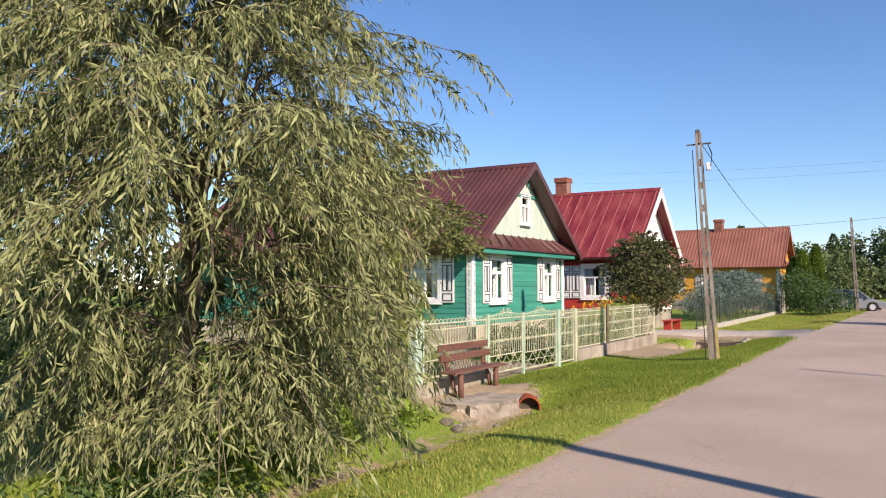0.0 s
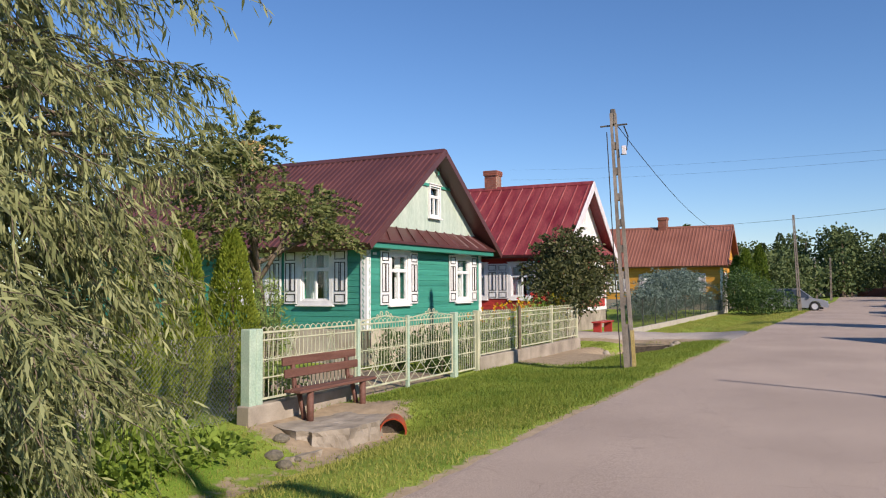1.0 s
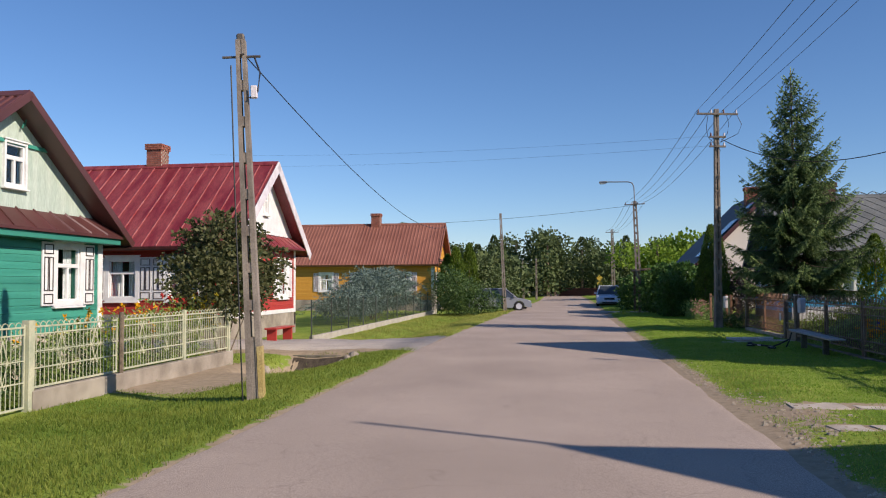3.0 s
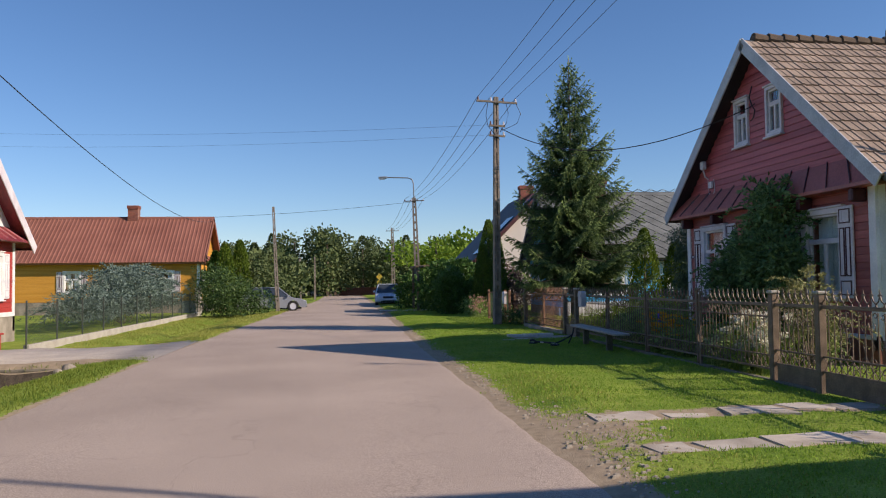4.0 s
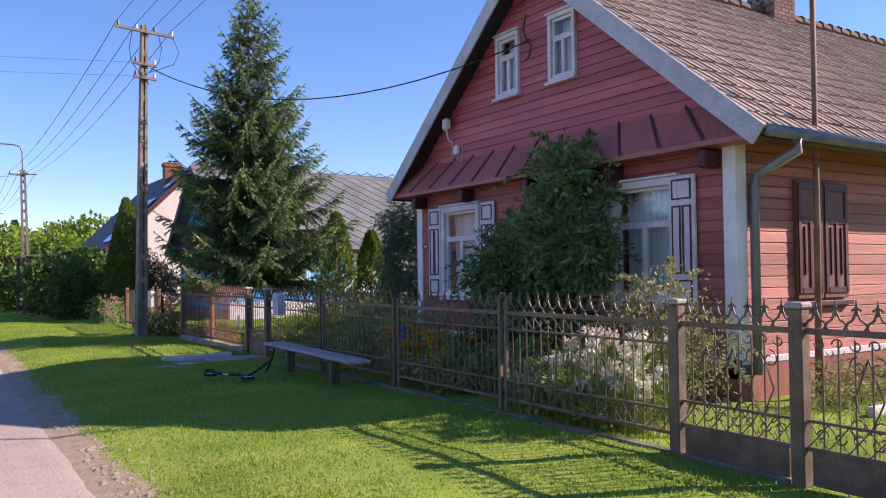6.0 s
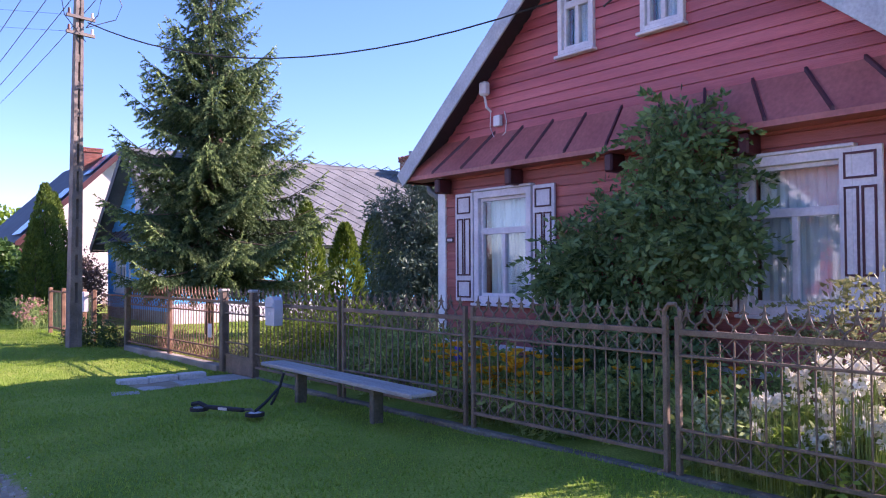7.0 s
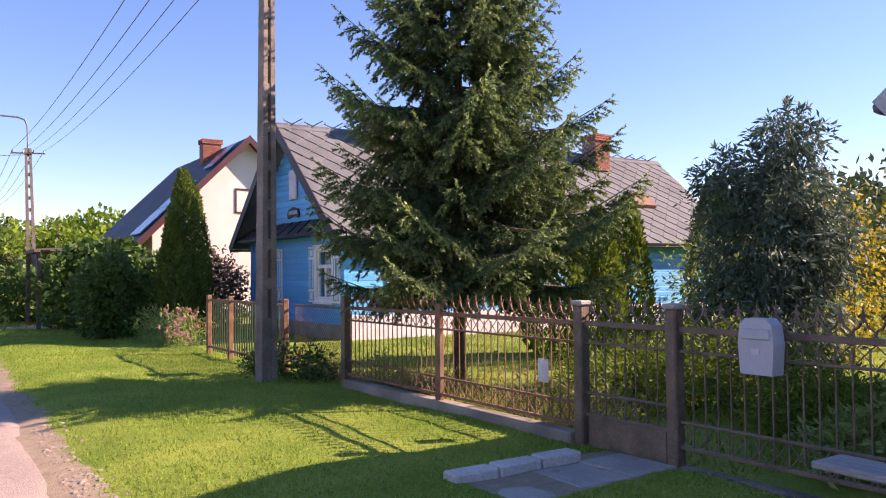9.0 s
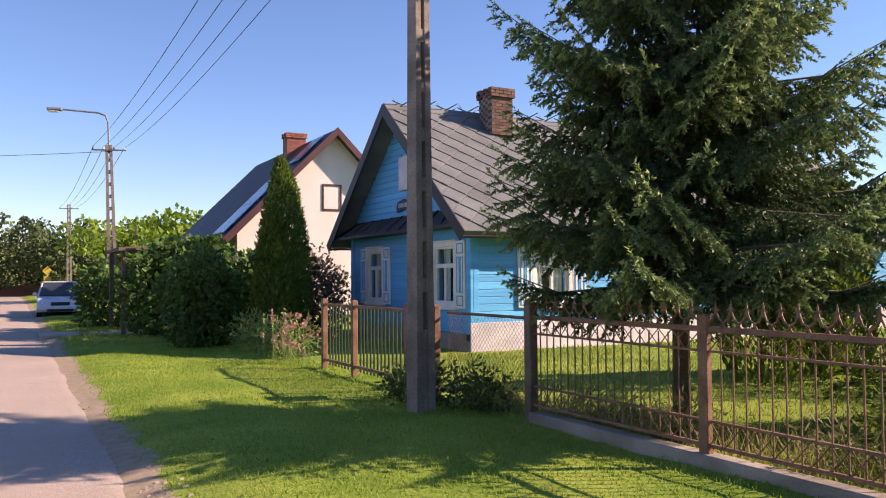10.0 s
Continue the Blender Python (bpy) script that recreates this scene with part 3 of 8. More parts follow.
def window(house, m, u, z, w, h, frame_mat, casing=0.09, curtains="sides", proud=0.05, label="", sash=None):
    """A wooden window with casing, sill, three panes and curtains behind."""
    c, b, tr = casing, 0.045, h * 0.66
    mm = m @ Matrix.Translation((u, 0, z))
    win = part("window", ring(-w / 2 - c, -c, w / 2 + c, h + c, c, -0.02, proud), frame_mat, house, label, mm)
    part("cornice", MB().cbox(-w / 2 - c - 0.03, -0.01, h + c + 0.002, w / 2 + c + 0.03, proud + 0.03, h + c + 0.035, 0.006), frame_mat, win)
    part("sash", ring(-w / 2 + 0.001, 0.001, w / 2 - 0.001, h - 0.001, b, -0.06, 0.005, 0.005), frame_mat, win)
    part("transom", MB().cbox(-w / 2 + b, -0.055, tr - b, w / 2 - b, 0.012, tr + b, 0.006), frame_mat, win)
    part("mullion", MB().cbox(-b * 0.7, -0.055, b, b * 0.7, 0.01, tr - b, 0.006), frame_mat, win)
    part("sill", MB().cbox(-w / 2 - c - 0.03, -0.01, -c - 0.04, w / 2 + c + 0.03, proud + 0.05, -c, 0.008), frame_mat, win)
    for x0, x1, z0, z1 in ((-w / 2 + b, w / 2 - b, tr + b, h - b), (-w / 2 + b, -b * 0.7, b, tr - b), (b * 0.7, w / 2 - b, b, tr - b)):
        p = part("pane", MB().box(x0, -0.035, z0, x1, -0.03, z1), pane_glass, win)
        p.visible_shadow = False
    spans = {"sides": ((-w / 2, -w * 0.13), (w * 0.13, w / 2)), "wide": ((-w / 2, -0.05), (0.05, w / 2)), "full": ((-w / 2, w / 2),), "none": ()}[curtains]
    for a, e in spans:
        k, pts = max(6, int((e - a) / 0.03)), []
        q = MB()
        for i in range(k + 1):
            x = a + (e - a) * i / k
            y = -0.2 + 0.018 * math.sin(i * 1.9) + 0.006 * math.sin(i * 4.3)
            pts.append((x, y))
        for (xa, ya), (xb, yb) in zip(pts, pts[1:]):
            q.quad((xa, ya, 0.02), (xb, yb, 0.02), (xb, yb, h), (xa, ya, h))
        part("curtain", q, curtain_white, win, "white lace curtain")
    return win


def shutter(house, m, u, z, w, h, face, trim, inset=0.0):
    """A wooden shutter with outlined panels: a small one above and below, two tall ones between."""
    mm = m @ Matrix.Translation((u, 0.012, z))
    sh = part("shutter", MB().cbox(-w / 2, 0, 0, w / 2, 0.04, h, 0.006), face, house, m=mm)
    s = MB()
    t = 0.022

    def outline(x0, z0, x1, z1):
        for a, b, c, d in ((x0, z0, x1, z0 + t), (x0, z1 - t, x1, z1), (x0, z0 + t, x0 + t, z1 - t), (x1 - t, z0 + t, x1, z1 - t)):
            s.box(a, 0.04, b, c, 0.052, d)

    e = 0.05
    outline(-w / 2 + e, e, w / 2 - e, h * 0.19)
    outline(-w / 2 + e, h * 0.81, w / 2 - e, h - e)
    outline(-w / 2 + e, h * 0.235, -0.012, h * 0.765)
    outline(0.012, h * 0.235, w / 2 - e, h * 0.765)
    part("panel_trim", s, trim, sh, "dark painted panel outlines")
    return sh


def brick_chimney(house, x, y, z0, z1, w, d, material, cap=True):
    """A chimney of single bricks round a mortar core."""
    core = part("chimney", MB().box(x - w / 2 + 0.01, y - d / 2 + 0.01, z0, x + w / 2 - 0.01, y + d / 2 - 0.01, z1), old_concrete, house)
    s, z, row = MB(), z0, 0
    while z < z1 - 0.02:
        grow = 0.05 if z > z1 - 0.24 and cap else 0.0
        hw, hd = w / 2 + grow, d / 2 + grow
        for side in range(4):
            L = 2 * (hw if side % 2 == 0 else hd)
            n = max(2, round(L / 0.22))
            for k in range(n + 1):
                a = -L / 2 + (k - 0.5 * (row % 2)) * L / n
                b = min(a + L / n - 0.012, L / 2)
                a = max(a, -L / 2)
                if b - a < 0.03:
                    continue
                t = 0.1
                if side == 0:
                    s.box(x + a, y - hd, z, x + b, y - hd + t, z + 0.065)
                elif side == 2:
                    s.box(x + a, y + hd - t, z, x + b, y + hd, z + 0.065)
                elif side == 1:
                    s.box(x + hw - t, y + a + 0.1, z, x + hw + 0.001, y + b - 0.1 if b > L / 2 - 0.1 else y + b, z + 0.065) if b - a > 0.15 else None
                else:
                    s.box(x - hw - 0.001, y + a + 0.1, z, x - hw + t, y + b - 0.1 if b > L / 2 - 0.1 else y + b, z + 0.065) if b - a > 0.15 else None
        z += 0.077
        row += 1
    part("bricks", s, material, core)["kind"] = "stuff"
    return core


def gable_house(spec):
    """A timber house with its gable to the road. Local frame: the front wall lies in x = 0 and looks to +x, y runs along it."""
    g = spec
    rot, w, L, of, os = g["rot"], g["w"], g["L"], g["of"], g["os"]
    He, Hr = g["eave"], g["ridge"]
    house = thing("house", g["label"], "house", pose(g["x"], g["y"], g["z"], 0, 0, rot))
    half = w / 2 + os
    sl = (Hr - He) / half
    th = 0.1
    top = He + sl * os - th
    near = -1 if rot == 0 else 1       # local y side that the walk sees
    F = pose(0, 0, 0, 0, 0, -90)
    N = Matrix.Translation((0, -w / 2, 0)) @ pose(0, 0, 0, 0, 0, 180) if near < 0 else Matrix.Translation((0, w / 2, 0))
    O = Matrix.Translation((0, w / 2, 0)) if near < 0 else Matrix.Translation((0, -w / 2, 0)) @ pose(0, 0, 0, 0, 0, 180)
    K = Matrix.Translation((-L, 0, 0)) @ pose(0, 0, 0, 0, 0, 90)
    n0, n1 = (0.0, L) if near < 0 else (-L, 0.0)
    o0, o1 = (-L, 0.0) if near < 0 else (0.0, L)
    base = g.get("base", 0.35)
    fh = [(u - ww / 2, z, u + ww / 2, z + h) for u, z, ww, h in g["front"]]
    nh = [(u - ww / 2, z, u + ww / 2, z + h) for u, z, ww, h in g["side"]]
    t = 0.16
    paint = g["paint"]
    fw = MB()
    wall_cells(fw, -w / 2, w / 2, 0, top, fh, t)
    front = part("wall", fw, paint, house, m=F)
    nw = MB()
    e = 0.003
    wall_cells(nw, n0 + (t + e if near < 0 else 0), n1 - (0 if near < 0 else t + e), 0, top, nh, t)
    side = part("wall", nw, g.get("side_paint", paint), house, m=N)
    part("wall", MB().box(o0 + (0 if near < 0 else t + e), -t, 0, o1 - (t + e if near < 0 else 0), 0, top), paint, house, m=O)
    part("wall", MB().box(-w / 2 + t + e, -t, 0, w / 2 - t - e, 0, top), paint, house, m=K)
    part("foundation", MB().box(-L + 0.02, -w / 2 - 0.05, -0.5, 0.05, w / 2 + 0.05, base - 0.02), g.get("base_mat", old_concrete), house)
    part("floor", MB().box(-L + 0.2, -w / 2 + 0.2, base, -0.2, w / 2 - 0.2, base + 0.03), interior, house)
    part("ceiling", MB().box(-L + 0.2, -w / 2 + 0.2, top - 0.1, -0.2, w / 2 - 0.2, top - 0.04), interior, house)
    pitch, single = g.get("pitch", 0.15), g.get("single", False)
    if pitch:
        plank_rows(front, Matrix(), board_spans(-w / 2, w / 2, base, top - 0.02, pitch, fh), paint, single)
        plank_rows(side, Matrix(), board_spans(n0, n1, base, top - 0.02, pitch, nh), g.get("side_paint", paint), single)
    # the gable
    gz, back = g["gable_z"], 0.10
    gp = [(-(Hr - th - gz) / sl, gz), ((Hr - th - gz) / sl, gz), (0, Hr - th)]
    gp = [(-(Hr - th - top) / sl, top), ((Hr - th - top) / sl, top), (0, Hr - th)] if g.get("gable_full") else gp
    gs = MB()
    gh = sorted((u - ww / 2, zz, u + ww / 2, zz + h) for u, zz, ww, h in g["attic"])
    apex, gx1 = Hr - th, g.get("gable_x", 0.0)
    reach = lambda z: (apex - z) / sl
    flat = lambda a, b, d: (d, -a, b)
    if gh:
        h0, h1 = gh[0][1], gh[0][3]
        gs.prism([(-reach(gz), gz), (reach(gz), gz), (reach(h0), h0), (-reach(h0), h0)], flat, -0.14, gx1)
        gs.prism([(-reach(h0), h0), (gh[0][0], h0), (gh[0][0], h1), (-reach(h1), h1)], flat, -0.14, gx1)
        for q, r in zip(gh, gh[1:]):
            gs.prism([(q[2], h0), (r[0], h0), (r[0], h1), (q[2], h1)], flat, -0.14, gx1)
        gs.prism([(gh[-1][2], h0), (reach(h0), h0), (reach(h1), h1), (gh[-1][2], h1)], flat, -0.14, gx1)
        gs.prism([(-reach(h1), h1), (reach(h1), h1), (0, apex)], flat, -0.14, gx1)
    else:
        gs.prism(gp, flat, -0.14, gx1)
    gable = part("gable", gs, g["gable_paint"], house)
    part("gable", MB().prism(gp, lambda a, b, d: (d, -a, b), -L, -L + 0.14), g["gable_paint"], house)
    if g.get("gable_boards"):
        rows, z = [], gz
        while z < Hr - th - 0.2:
            hw = (Hr - th - z - 0.12) / sl
            rows += board_spans(-hw, hw, z, z + pitch, pitch, gh)
            z += pitch
        plank_rows(gable, Matrix.Translation((g.get("gable_x", 0.0), 0, 0)) @ F, rows, g["gable_paint"], single)
    # roof
    x0, x1 = -L - 0.3, of
    for sgn in (-1, 1):
        ang = math.atan(sl)
        run = math.hypot(half, Hr - He)
        # local slope frame: x along the ridge, y up the slope, z out
        R = Matrix(((1, 0, 0), (0, -sgn * math.cos(ang), sgn * math.sin(ang)), (0, math.sin(ang), math.cos(ang)))).to_4x4()
        if sgn > 0:
            R = Matrix(((-1, 0, 0), (0, -math.cos(ang), math.sin(ang)), (0, math.sin(ang), math.cos(ang)))).to_4x4()
        S = Matrix.Translation((0, sgn * half, He)) @ R
        a, b = (x0, x1) if sgn < 0 else (-x1, -x0)
        s = MB()
        seen = sgn == near
        slab = g["roof"]
        if slab == "ribs":
            p = g.get("rib", 0.2)
            n = int((b - a) / p)
            p = (b - a) / n
            prof = [(a, 0.0)]
            for k in range(n):
                u = a + k * p
                prof += [(u + p * 0.28, 0.0), (u + p * 0.38, 0.028), (u + p * 0.62, 0.028), (u + p * 0.72, 0.0)]
            prof.append((b, 0.0))
            i0 = len(s.v)
            for q, r in prof:
                s.v += [(q, -0.03, r), (q, run, r), (q, -0.03, -th), (q, run, -th)]
            for k in range(len(prof) - 1):
                q = i0 + 4 * k
                s.f += [(q, q + 4, q + 5, q + 1), (q + 2, q + 3, q + 7, q + 6), (q, q + 2, q + 6, q + 4), (q + 1, q + 5, q + 7, q + 3)]
            q = i0 + 4 * (len(prof) - 1)
            s.f += [(i0, i0 + 1, i0 + 3, i0 + 2), (q, q + 2, q + 3, q + 1)]
            roof = part("roof", s, g["roof_mat"], house, m=S)
        elif slab == "steps":
            k, y = 0, -0.04
            while y < run:
                y1 = min(y + g["row"], run)
                p, u = g["rib"], a
                while u < b - 0.01:
                    v = min(u + p, b)
                    s.hexa([(u, y, -th), (v - 0.012, y, -th), (v - 0.012, y1, -th), (u, y1, -th), (u, y, 0.03), (v - 0.012, y, 0.036), (v - 0.012, y1 + 0.02, 0.002), (u, y1 + 0.02, 0.002)])
                    u = v
                y = y1
            roof = part("roof", s, g["roof_mat"], house, m=S)
            roof["kind"] = "stuff"
        elif slab == "diamond":
            s.box(a, 0, -th, b, run, 0)
            d = g["row"]
            k, y = 0, 0.0
            while y < run:
                u = a + (d * 0.5 if k % 2 else 0)
                while u < b:
                    q = [(max(a, u - d / 2), y + d / 2), (u, y), (min(b, u + d / 2), y + d / 2), (u, min(y + d, run))]
                    if u > a + 0.05 and u < b - 0.05:
                        s.hexa([(x, v, -0.001) for x, v in q] + [(q[0][0] + 0.02, q[0][1], 0.02), (q[1][0], q[1][1] + 0.02, 0.034), (q[2][0] - 0.02, q[2][1], 0.02), (q[3][0], q[3][1] - 0.02, 0.004)])
                    u += d
                y += d / 2
                k += 1
            roof = part("roof", s, g["roof_mat"], house, m=S)
            roof["kind"] = "stuff"
        elif slab == "tiles":
            s.box(a, 0, -th, b, run, -0.012)
            roof = part("roof", s, dark_roof, house, m=S)
            rows = math.ceil(run / 0.36)
            rh = run / rows
            cw, tile = 0.33, MB()
            tile.hexa([(0, 0, 0), (cw - 0.008, 0, 0), (cw - 0.008, rh + 0.05, -0.03), (0, rh + 0.05, -0.03), (0, 0, 0.034), (cw - 0.008, 0, 0.034), (cw - 0.008, rh + 0.05, 0.004), (0, rh + 0.05, 0.004)])
            tile.hexa([(cw - 0.07, 0.0, 0.03), (cw - 0.004, 0.0, 0.03), (cw - 0.004, rh + 0.03, 0.0), (cw - 0.07, rh + 0.03, 0.0), (cw - 0.06, 0.0, 0.052), (cw - 0.016, 0.0, 0.052), (cw - 0.016, rh + 0.03, 0.02), (cw - 0.06, rh + 0.03, 0.02)])
            tile.hexa([(cw * 0.36, 0.0, 0.03), (cw * 0.52, 0.0, 0.03), (cw * 0.52, rh + 0.03, 0.0), (cw * 0.36, rh + 0.03, 0.0), (cw * 0.40, 0.0, 0.046), (cw * 0.48, 0.0, 0.046), (cw * 0.48, rh + 0.03, 0.014), (cw * 0.40, rh + 0.03, 0.014)])
            me = tile.data("tile", g["roof_mat"])
            cols = int((b - a) / cw)
            rest = MB()
            rng = random.Random(5)
            for c in range(cols):
                cc = c if sgn < 0 else c
                fromfront = c if sgn > 0 else cols - 1 - c
                for r in range(rows):
                    ux, uy = a + c * cw, r * rh - 0.05
                    if seen and fromfront < 20:
                        part("tile", me, None, roof, m=Matrix.LocRotScale((ux + rng.uniform(-0.004, 0.004), uy + rng.uniform(-0.008, 0.008), rng.uniform(0, 0.006)), Euler((0, 0, rng.uniform(-0.012, 0.012))), None))
                    else:
                        i = len(rest.v)
                        rest.v += [(x + ux, y + uy, z) for x, y, z in tile.v]
                        rest.f += [tuple(i + q for q in f) for f in tile.f]
            part("tiles", rest, g["roof_mat"], roof)["kind"] = "stuff"
        else:  # seam
            s.box(a, -0.03, -th, b, run, 0)
            roof = part("roof", s, g["roof_mat"], house, m=S)
            u = a + 0.25
            while u < b - 0.1:
                part("seam", MB().box(u, -0.02, 0.0, u + 0.03, run, 0.035), g["seam_mat"], roof)
                u += 0.52
        # verge board along the front edge of the slope
        bw = g.get("barge", 0.2)
        xb = b + 0.002 if sgn < 0 else a - 0.002
        x2 = xb + (0.035 if sgn < 0 else -0.035)
        part("verge_board", MB().cbox(min(xb, x2), -0.06, -bw, max(xb, x2), run, 0.05, 0.006), g["barge_mat"], house, m=S)
        # fascia at the eave
        part("fascia", MB().box(a + 0.01, -0.03, -th - 0.06, b - 0.01, -0.002, -th - 0.002), g.get("fascia", g["barge_mat"]), house, m=S)
    cap = MB()
    if slab == "tiles":
        rt_ = MB().tube([(0, 0, 0), (0.36, 0, 0.035)], 0.11, 8, 0.13).data("ridge_tile", g["cap_mat"])
        x = x0
        while x < x1 - 0.3:
            part("ridge_tile", rt_, None, house, m=Matrix.Translation((x, 0, Hr)))
            x += 0.33
    else:
        cap.prism([(-0.16, Hr - 0.16 * sl + 0.02), (0, Hr + 0.03), (0.16, Hr - 0.16 * sl + 0.02), (0.16, Hr - 0.16 * sl + 0.05), (0, Hr + 0.065), (-0.16, Hr - 0.16 * sl + 0.05)], lambda a, b, d: (d, a, b), x0, x1)
    if cap.v:
        part("ridge_cap", cap, g["roof_mat"], house)
    # pent roof under the gable
    if g.get("pent"):
        pz, pr, px = g["pent"]
        hw = (Hr - th - pz - 0.03) / sl
        hw2 = (Hr - th - pz - pr - 0.03) / sl
        s = MB()
        gx0 = g.get("gable_x", 0.0) + 0.02
        s.hexa([(0.0, -hw, pz - 0.06), (px, -hw, pz - 0.06), (px, hw, pz - 0.06), (0.0, hw, pz - 0.06), (gx0, -hw2, pz + pr), (px, -hw, pz), (px, hw, pz), (gx0, hw2, pz + pr)])
        pent = part("pent_roof", s, g["pent_mat"], house)
        n = int(2 * hw2 / 0.55)
        for k in range(1, n):
            y = -hw2 + k * 2 * hw2 / n
            ya = y * hw / hw2
            part("seam", MB().hexa([(gx0, y - 0.02, pz + pr), (px, ya - 0.02, pz), (px, ya + 0.02, pz), (gx0, y + 0.02, pz + pr), (gx0, y - 0.014, pz + pr + 0.04), (px, ya - 0.014, pz + 0.04), (px, ya + 0.014, pz + 0.04), (gx0, y + 0.014, pz + pr + 0.04)]), g.get("pent_seam", g["pent_mat"]), pent)
        if g.get("belt"):
            part("belt_board", MB().cbox(0.0, -hw + 0.02, pz - 0.2, px - 0.06, hw - 0.02, pz - 0.065, 0.006), g["belt"], house)
    # corner boards
    if g.get("corner"):
        for y in (-w / 2, w / 2):
            sg = 1 if y > 0 else -1
            part("corner_board", MB().cbox(-0.02, y - sg * 0.13, 0.25, 0.05, y + sg * 0.05, top, 0.006), g["corner"], house)
            part("corner_board", MB().cbox(-0.15, y + sg * 0.002, 0.25, -0.022, y + sg * 0.05, top, 0.006), g["corner"], house)
    return house, F, N, {"top": top, "sl": sl, "half": half}


def front_windows(house, F, items, frame_mat, sw, face, trim, **kw):
    for u, z, w, h in items:
        window(house, F @ Matrix.Translation((0, 0.02, 0)), u, z, w, h, frame_mat, **kw)
        if sw:
            for sg in (-1, 1):
                shutter(house, F @ Matrix.Translation((0, 0.02, 0)), u + sg * (w / 2 + kw.get("casing", 0.09) + sw / 2 + 0.01), z - 0.1, sw, h + 0.2, face, trim)


# green house on the far verge of the ditch
GF = [(23.5 - 21.65, 1.55, 0.86, 1.22), (23.5 - 25.6, 1.55, 0.86, 1.22)]
GS = [(1.55, 1.58, 0.9, 1.22), (3.66, 1.58, 0.9, 1.22)]
green_house, F, N, info = gable_house(dict(
    label="green-painted timber house with a brown sheet-metal roof and white shutters", x=-10.7, y=23.43, z=-0.2, rot=0, w=6.85, L=12.0, of=0.5, os=0.62,
    eave=2.98, ridge=5.85, front=GF, side=GS, paint=green_paint, gable_paint=mint_paint, gable_z=3.5, gable_x=0.0, base=0.86, base_mat=footing, pitch=0.155, single=True,
    roof="ribs", rib=0.19, roof_mat=brown_sheet, barge=0.13, barge_mat=brown_sheet, pent=(3.1, 0.42, 0.46), pent_mat=brown_sheet, belt=green_paint, attic=[(-0.22, 3.98, 0.6, 0.86)], corner=white_paint))
front_windows(green_house, F, GF, white_paint, 0.42, white_paint, black_trim, casing=0.12, curtains="sides")
front_windows(green_house, N, GS, white_paint, 0.42, white_paint, black_trim, casing=0.12, curtains="sides")
window(green_house, F @ Matrix.Translation((0, 0.02, 0)), -0.22, 3.98, 0.6, 0.86, white_paint, casing=0.055, curtains="none")
part("collar_board", MB().cbox(0.0, -1.3, 4.83, 0.05, 1.3, 4.91, 0.006), green_paint, green_house)
for y, z, l in ((0.75, 5.0, 0.5), (0.35, 5.22, 0.4), (0.95, 4.86, 0.3), (-0.35, 5.2, 0.25)):
    part("carved_ornament", MB().tube([(0.09, -y, z), (0.1, -y + 0.12 * l, z + 0.12), (0.1, -y + 0.3 * l, z + 0.06), (0.09, -y + 0.45 * l, z + 0.2)], 0.022, 5, 0.012), green_paint, green_house)
pl = part("number_plate", MB().cbox(2.98, 0.03, 2.72, 3.2, 0.04, 2.84, 0.004), green_paint, green_house, "small plate with a pale bar", m=F)
part("plate_bar", MB().box(3.0, 0.04, 2.75, 3.18, 0.043, 2.81), faded_white, pl)
brick_chimney(green_house, -6.7, 0.0, 5.5, 6.75, 0.55, 0.6, brick_yellow)
# carved trims on the green house's corner boards
for k in range(9):
    z = 0.6 + k * 0.27
    part("corner_carving", MB().tube([(0.055, -3.4, z), (0.058, -3.34, z + 0.07), (0.058, -3.4, z + 0.13), (0.058, -3.34, z + 0.2)], 0.009, 4), green_paint, green_house)
    part("corner_carving", MB().tube([(-0.03, -3.478, z), (-0.09, -3.48, z + 0.07), (-0.03, -3.48, z + 0.13), (-0.09, -3.478, z + 0.2)], 0.009, 4), green_paint, green_house)

# house with the red sheet roof beyond
RF_ = [(37.0 - 35.3, 1.45, 0.95, 1.3), (37.0 - 38.8, 1.45, 0.95, 1.3)]
RS_ = [(1.6, 1.45, 0.95, 1.25), (3.75, 1.45, 0.95, 1.25)]
red_roof_house, F, N, info = gable_house(dict(
    label="red and white timber house with a weathered red sheet roof", x=-10.3, y=37.0, z=-0.15, rot=0, w=6.6, L=9.5, of=0.5, os=0.6,
    eave=3.15, ridge=6.4, front=RF_, side=RS_, paint=bright_red, gable_paint=white_paint, gable_z=3.75, base=0.9, pitch=0.16, single=True,
    roof="seam", seam_mat=seam_paint, roof_mat=red_sheet, barge=0.3, barge_mat=faded_white, fascia=dark_trim, pent=(3.3, 0.42, 0.5), pent_mat=red_sheet, attic=[(0.0, 4.5, 0.4, 0.75)], corner=white_paint))
front_windows(red_roof_house, F, RF_, white_paint, 0.42, white_paint, faded_white, casing=0.14)
front_windows(red_roof_house, N, RS_, white_paint, 0.44, white_paint, black_trim, casing=0.14)
part("wall_band", MB().cbox(0.02, -3.3, 0.75, 0.07, 3.3, 0.9, 0.006), white_paint, red_roof_house)
window(red_roof_house, F @ Matrix.Translation((0, 0.02, 0)), 0.0, 4.5, 0.4, 0.75, white_paint, casing=0.06, curtains="none")
brick_chimney(red_roof_house, -4.4, 0.2, 6.1, 7.25, 0.6, 0.6, brick_red)

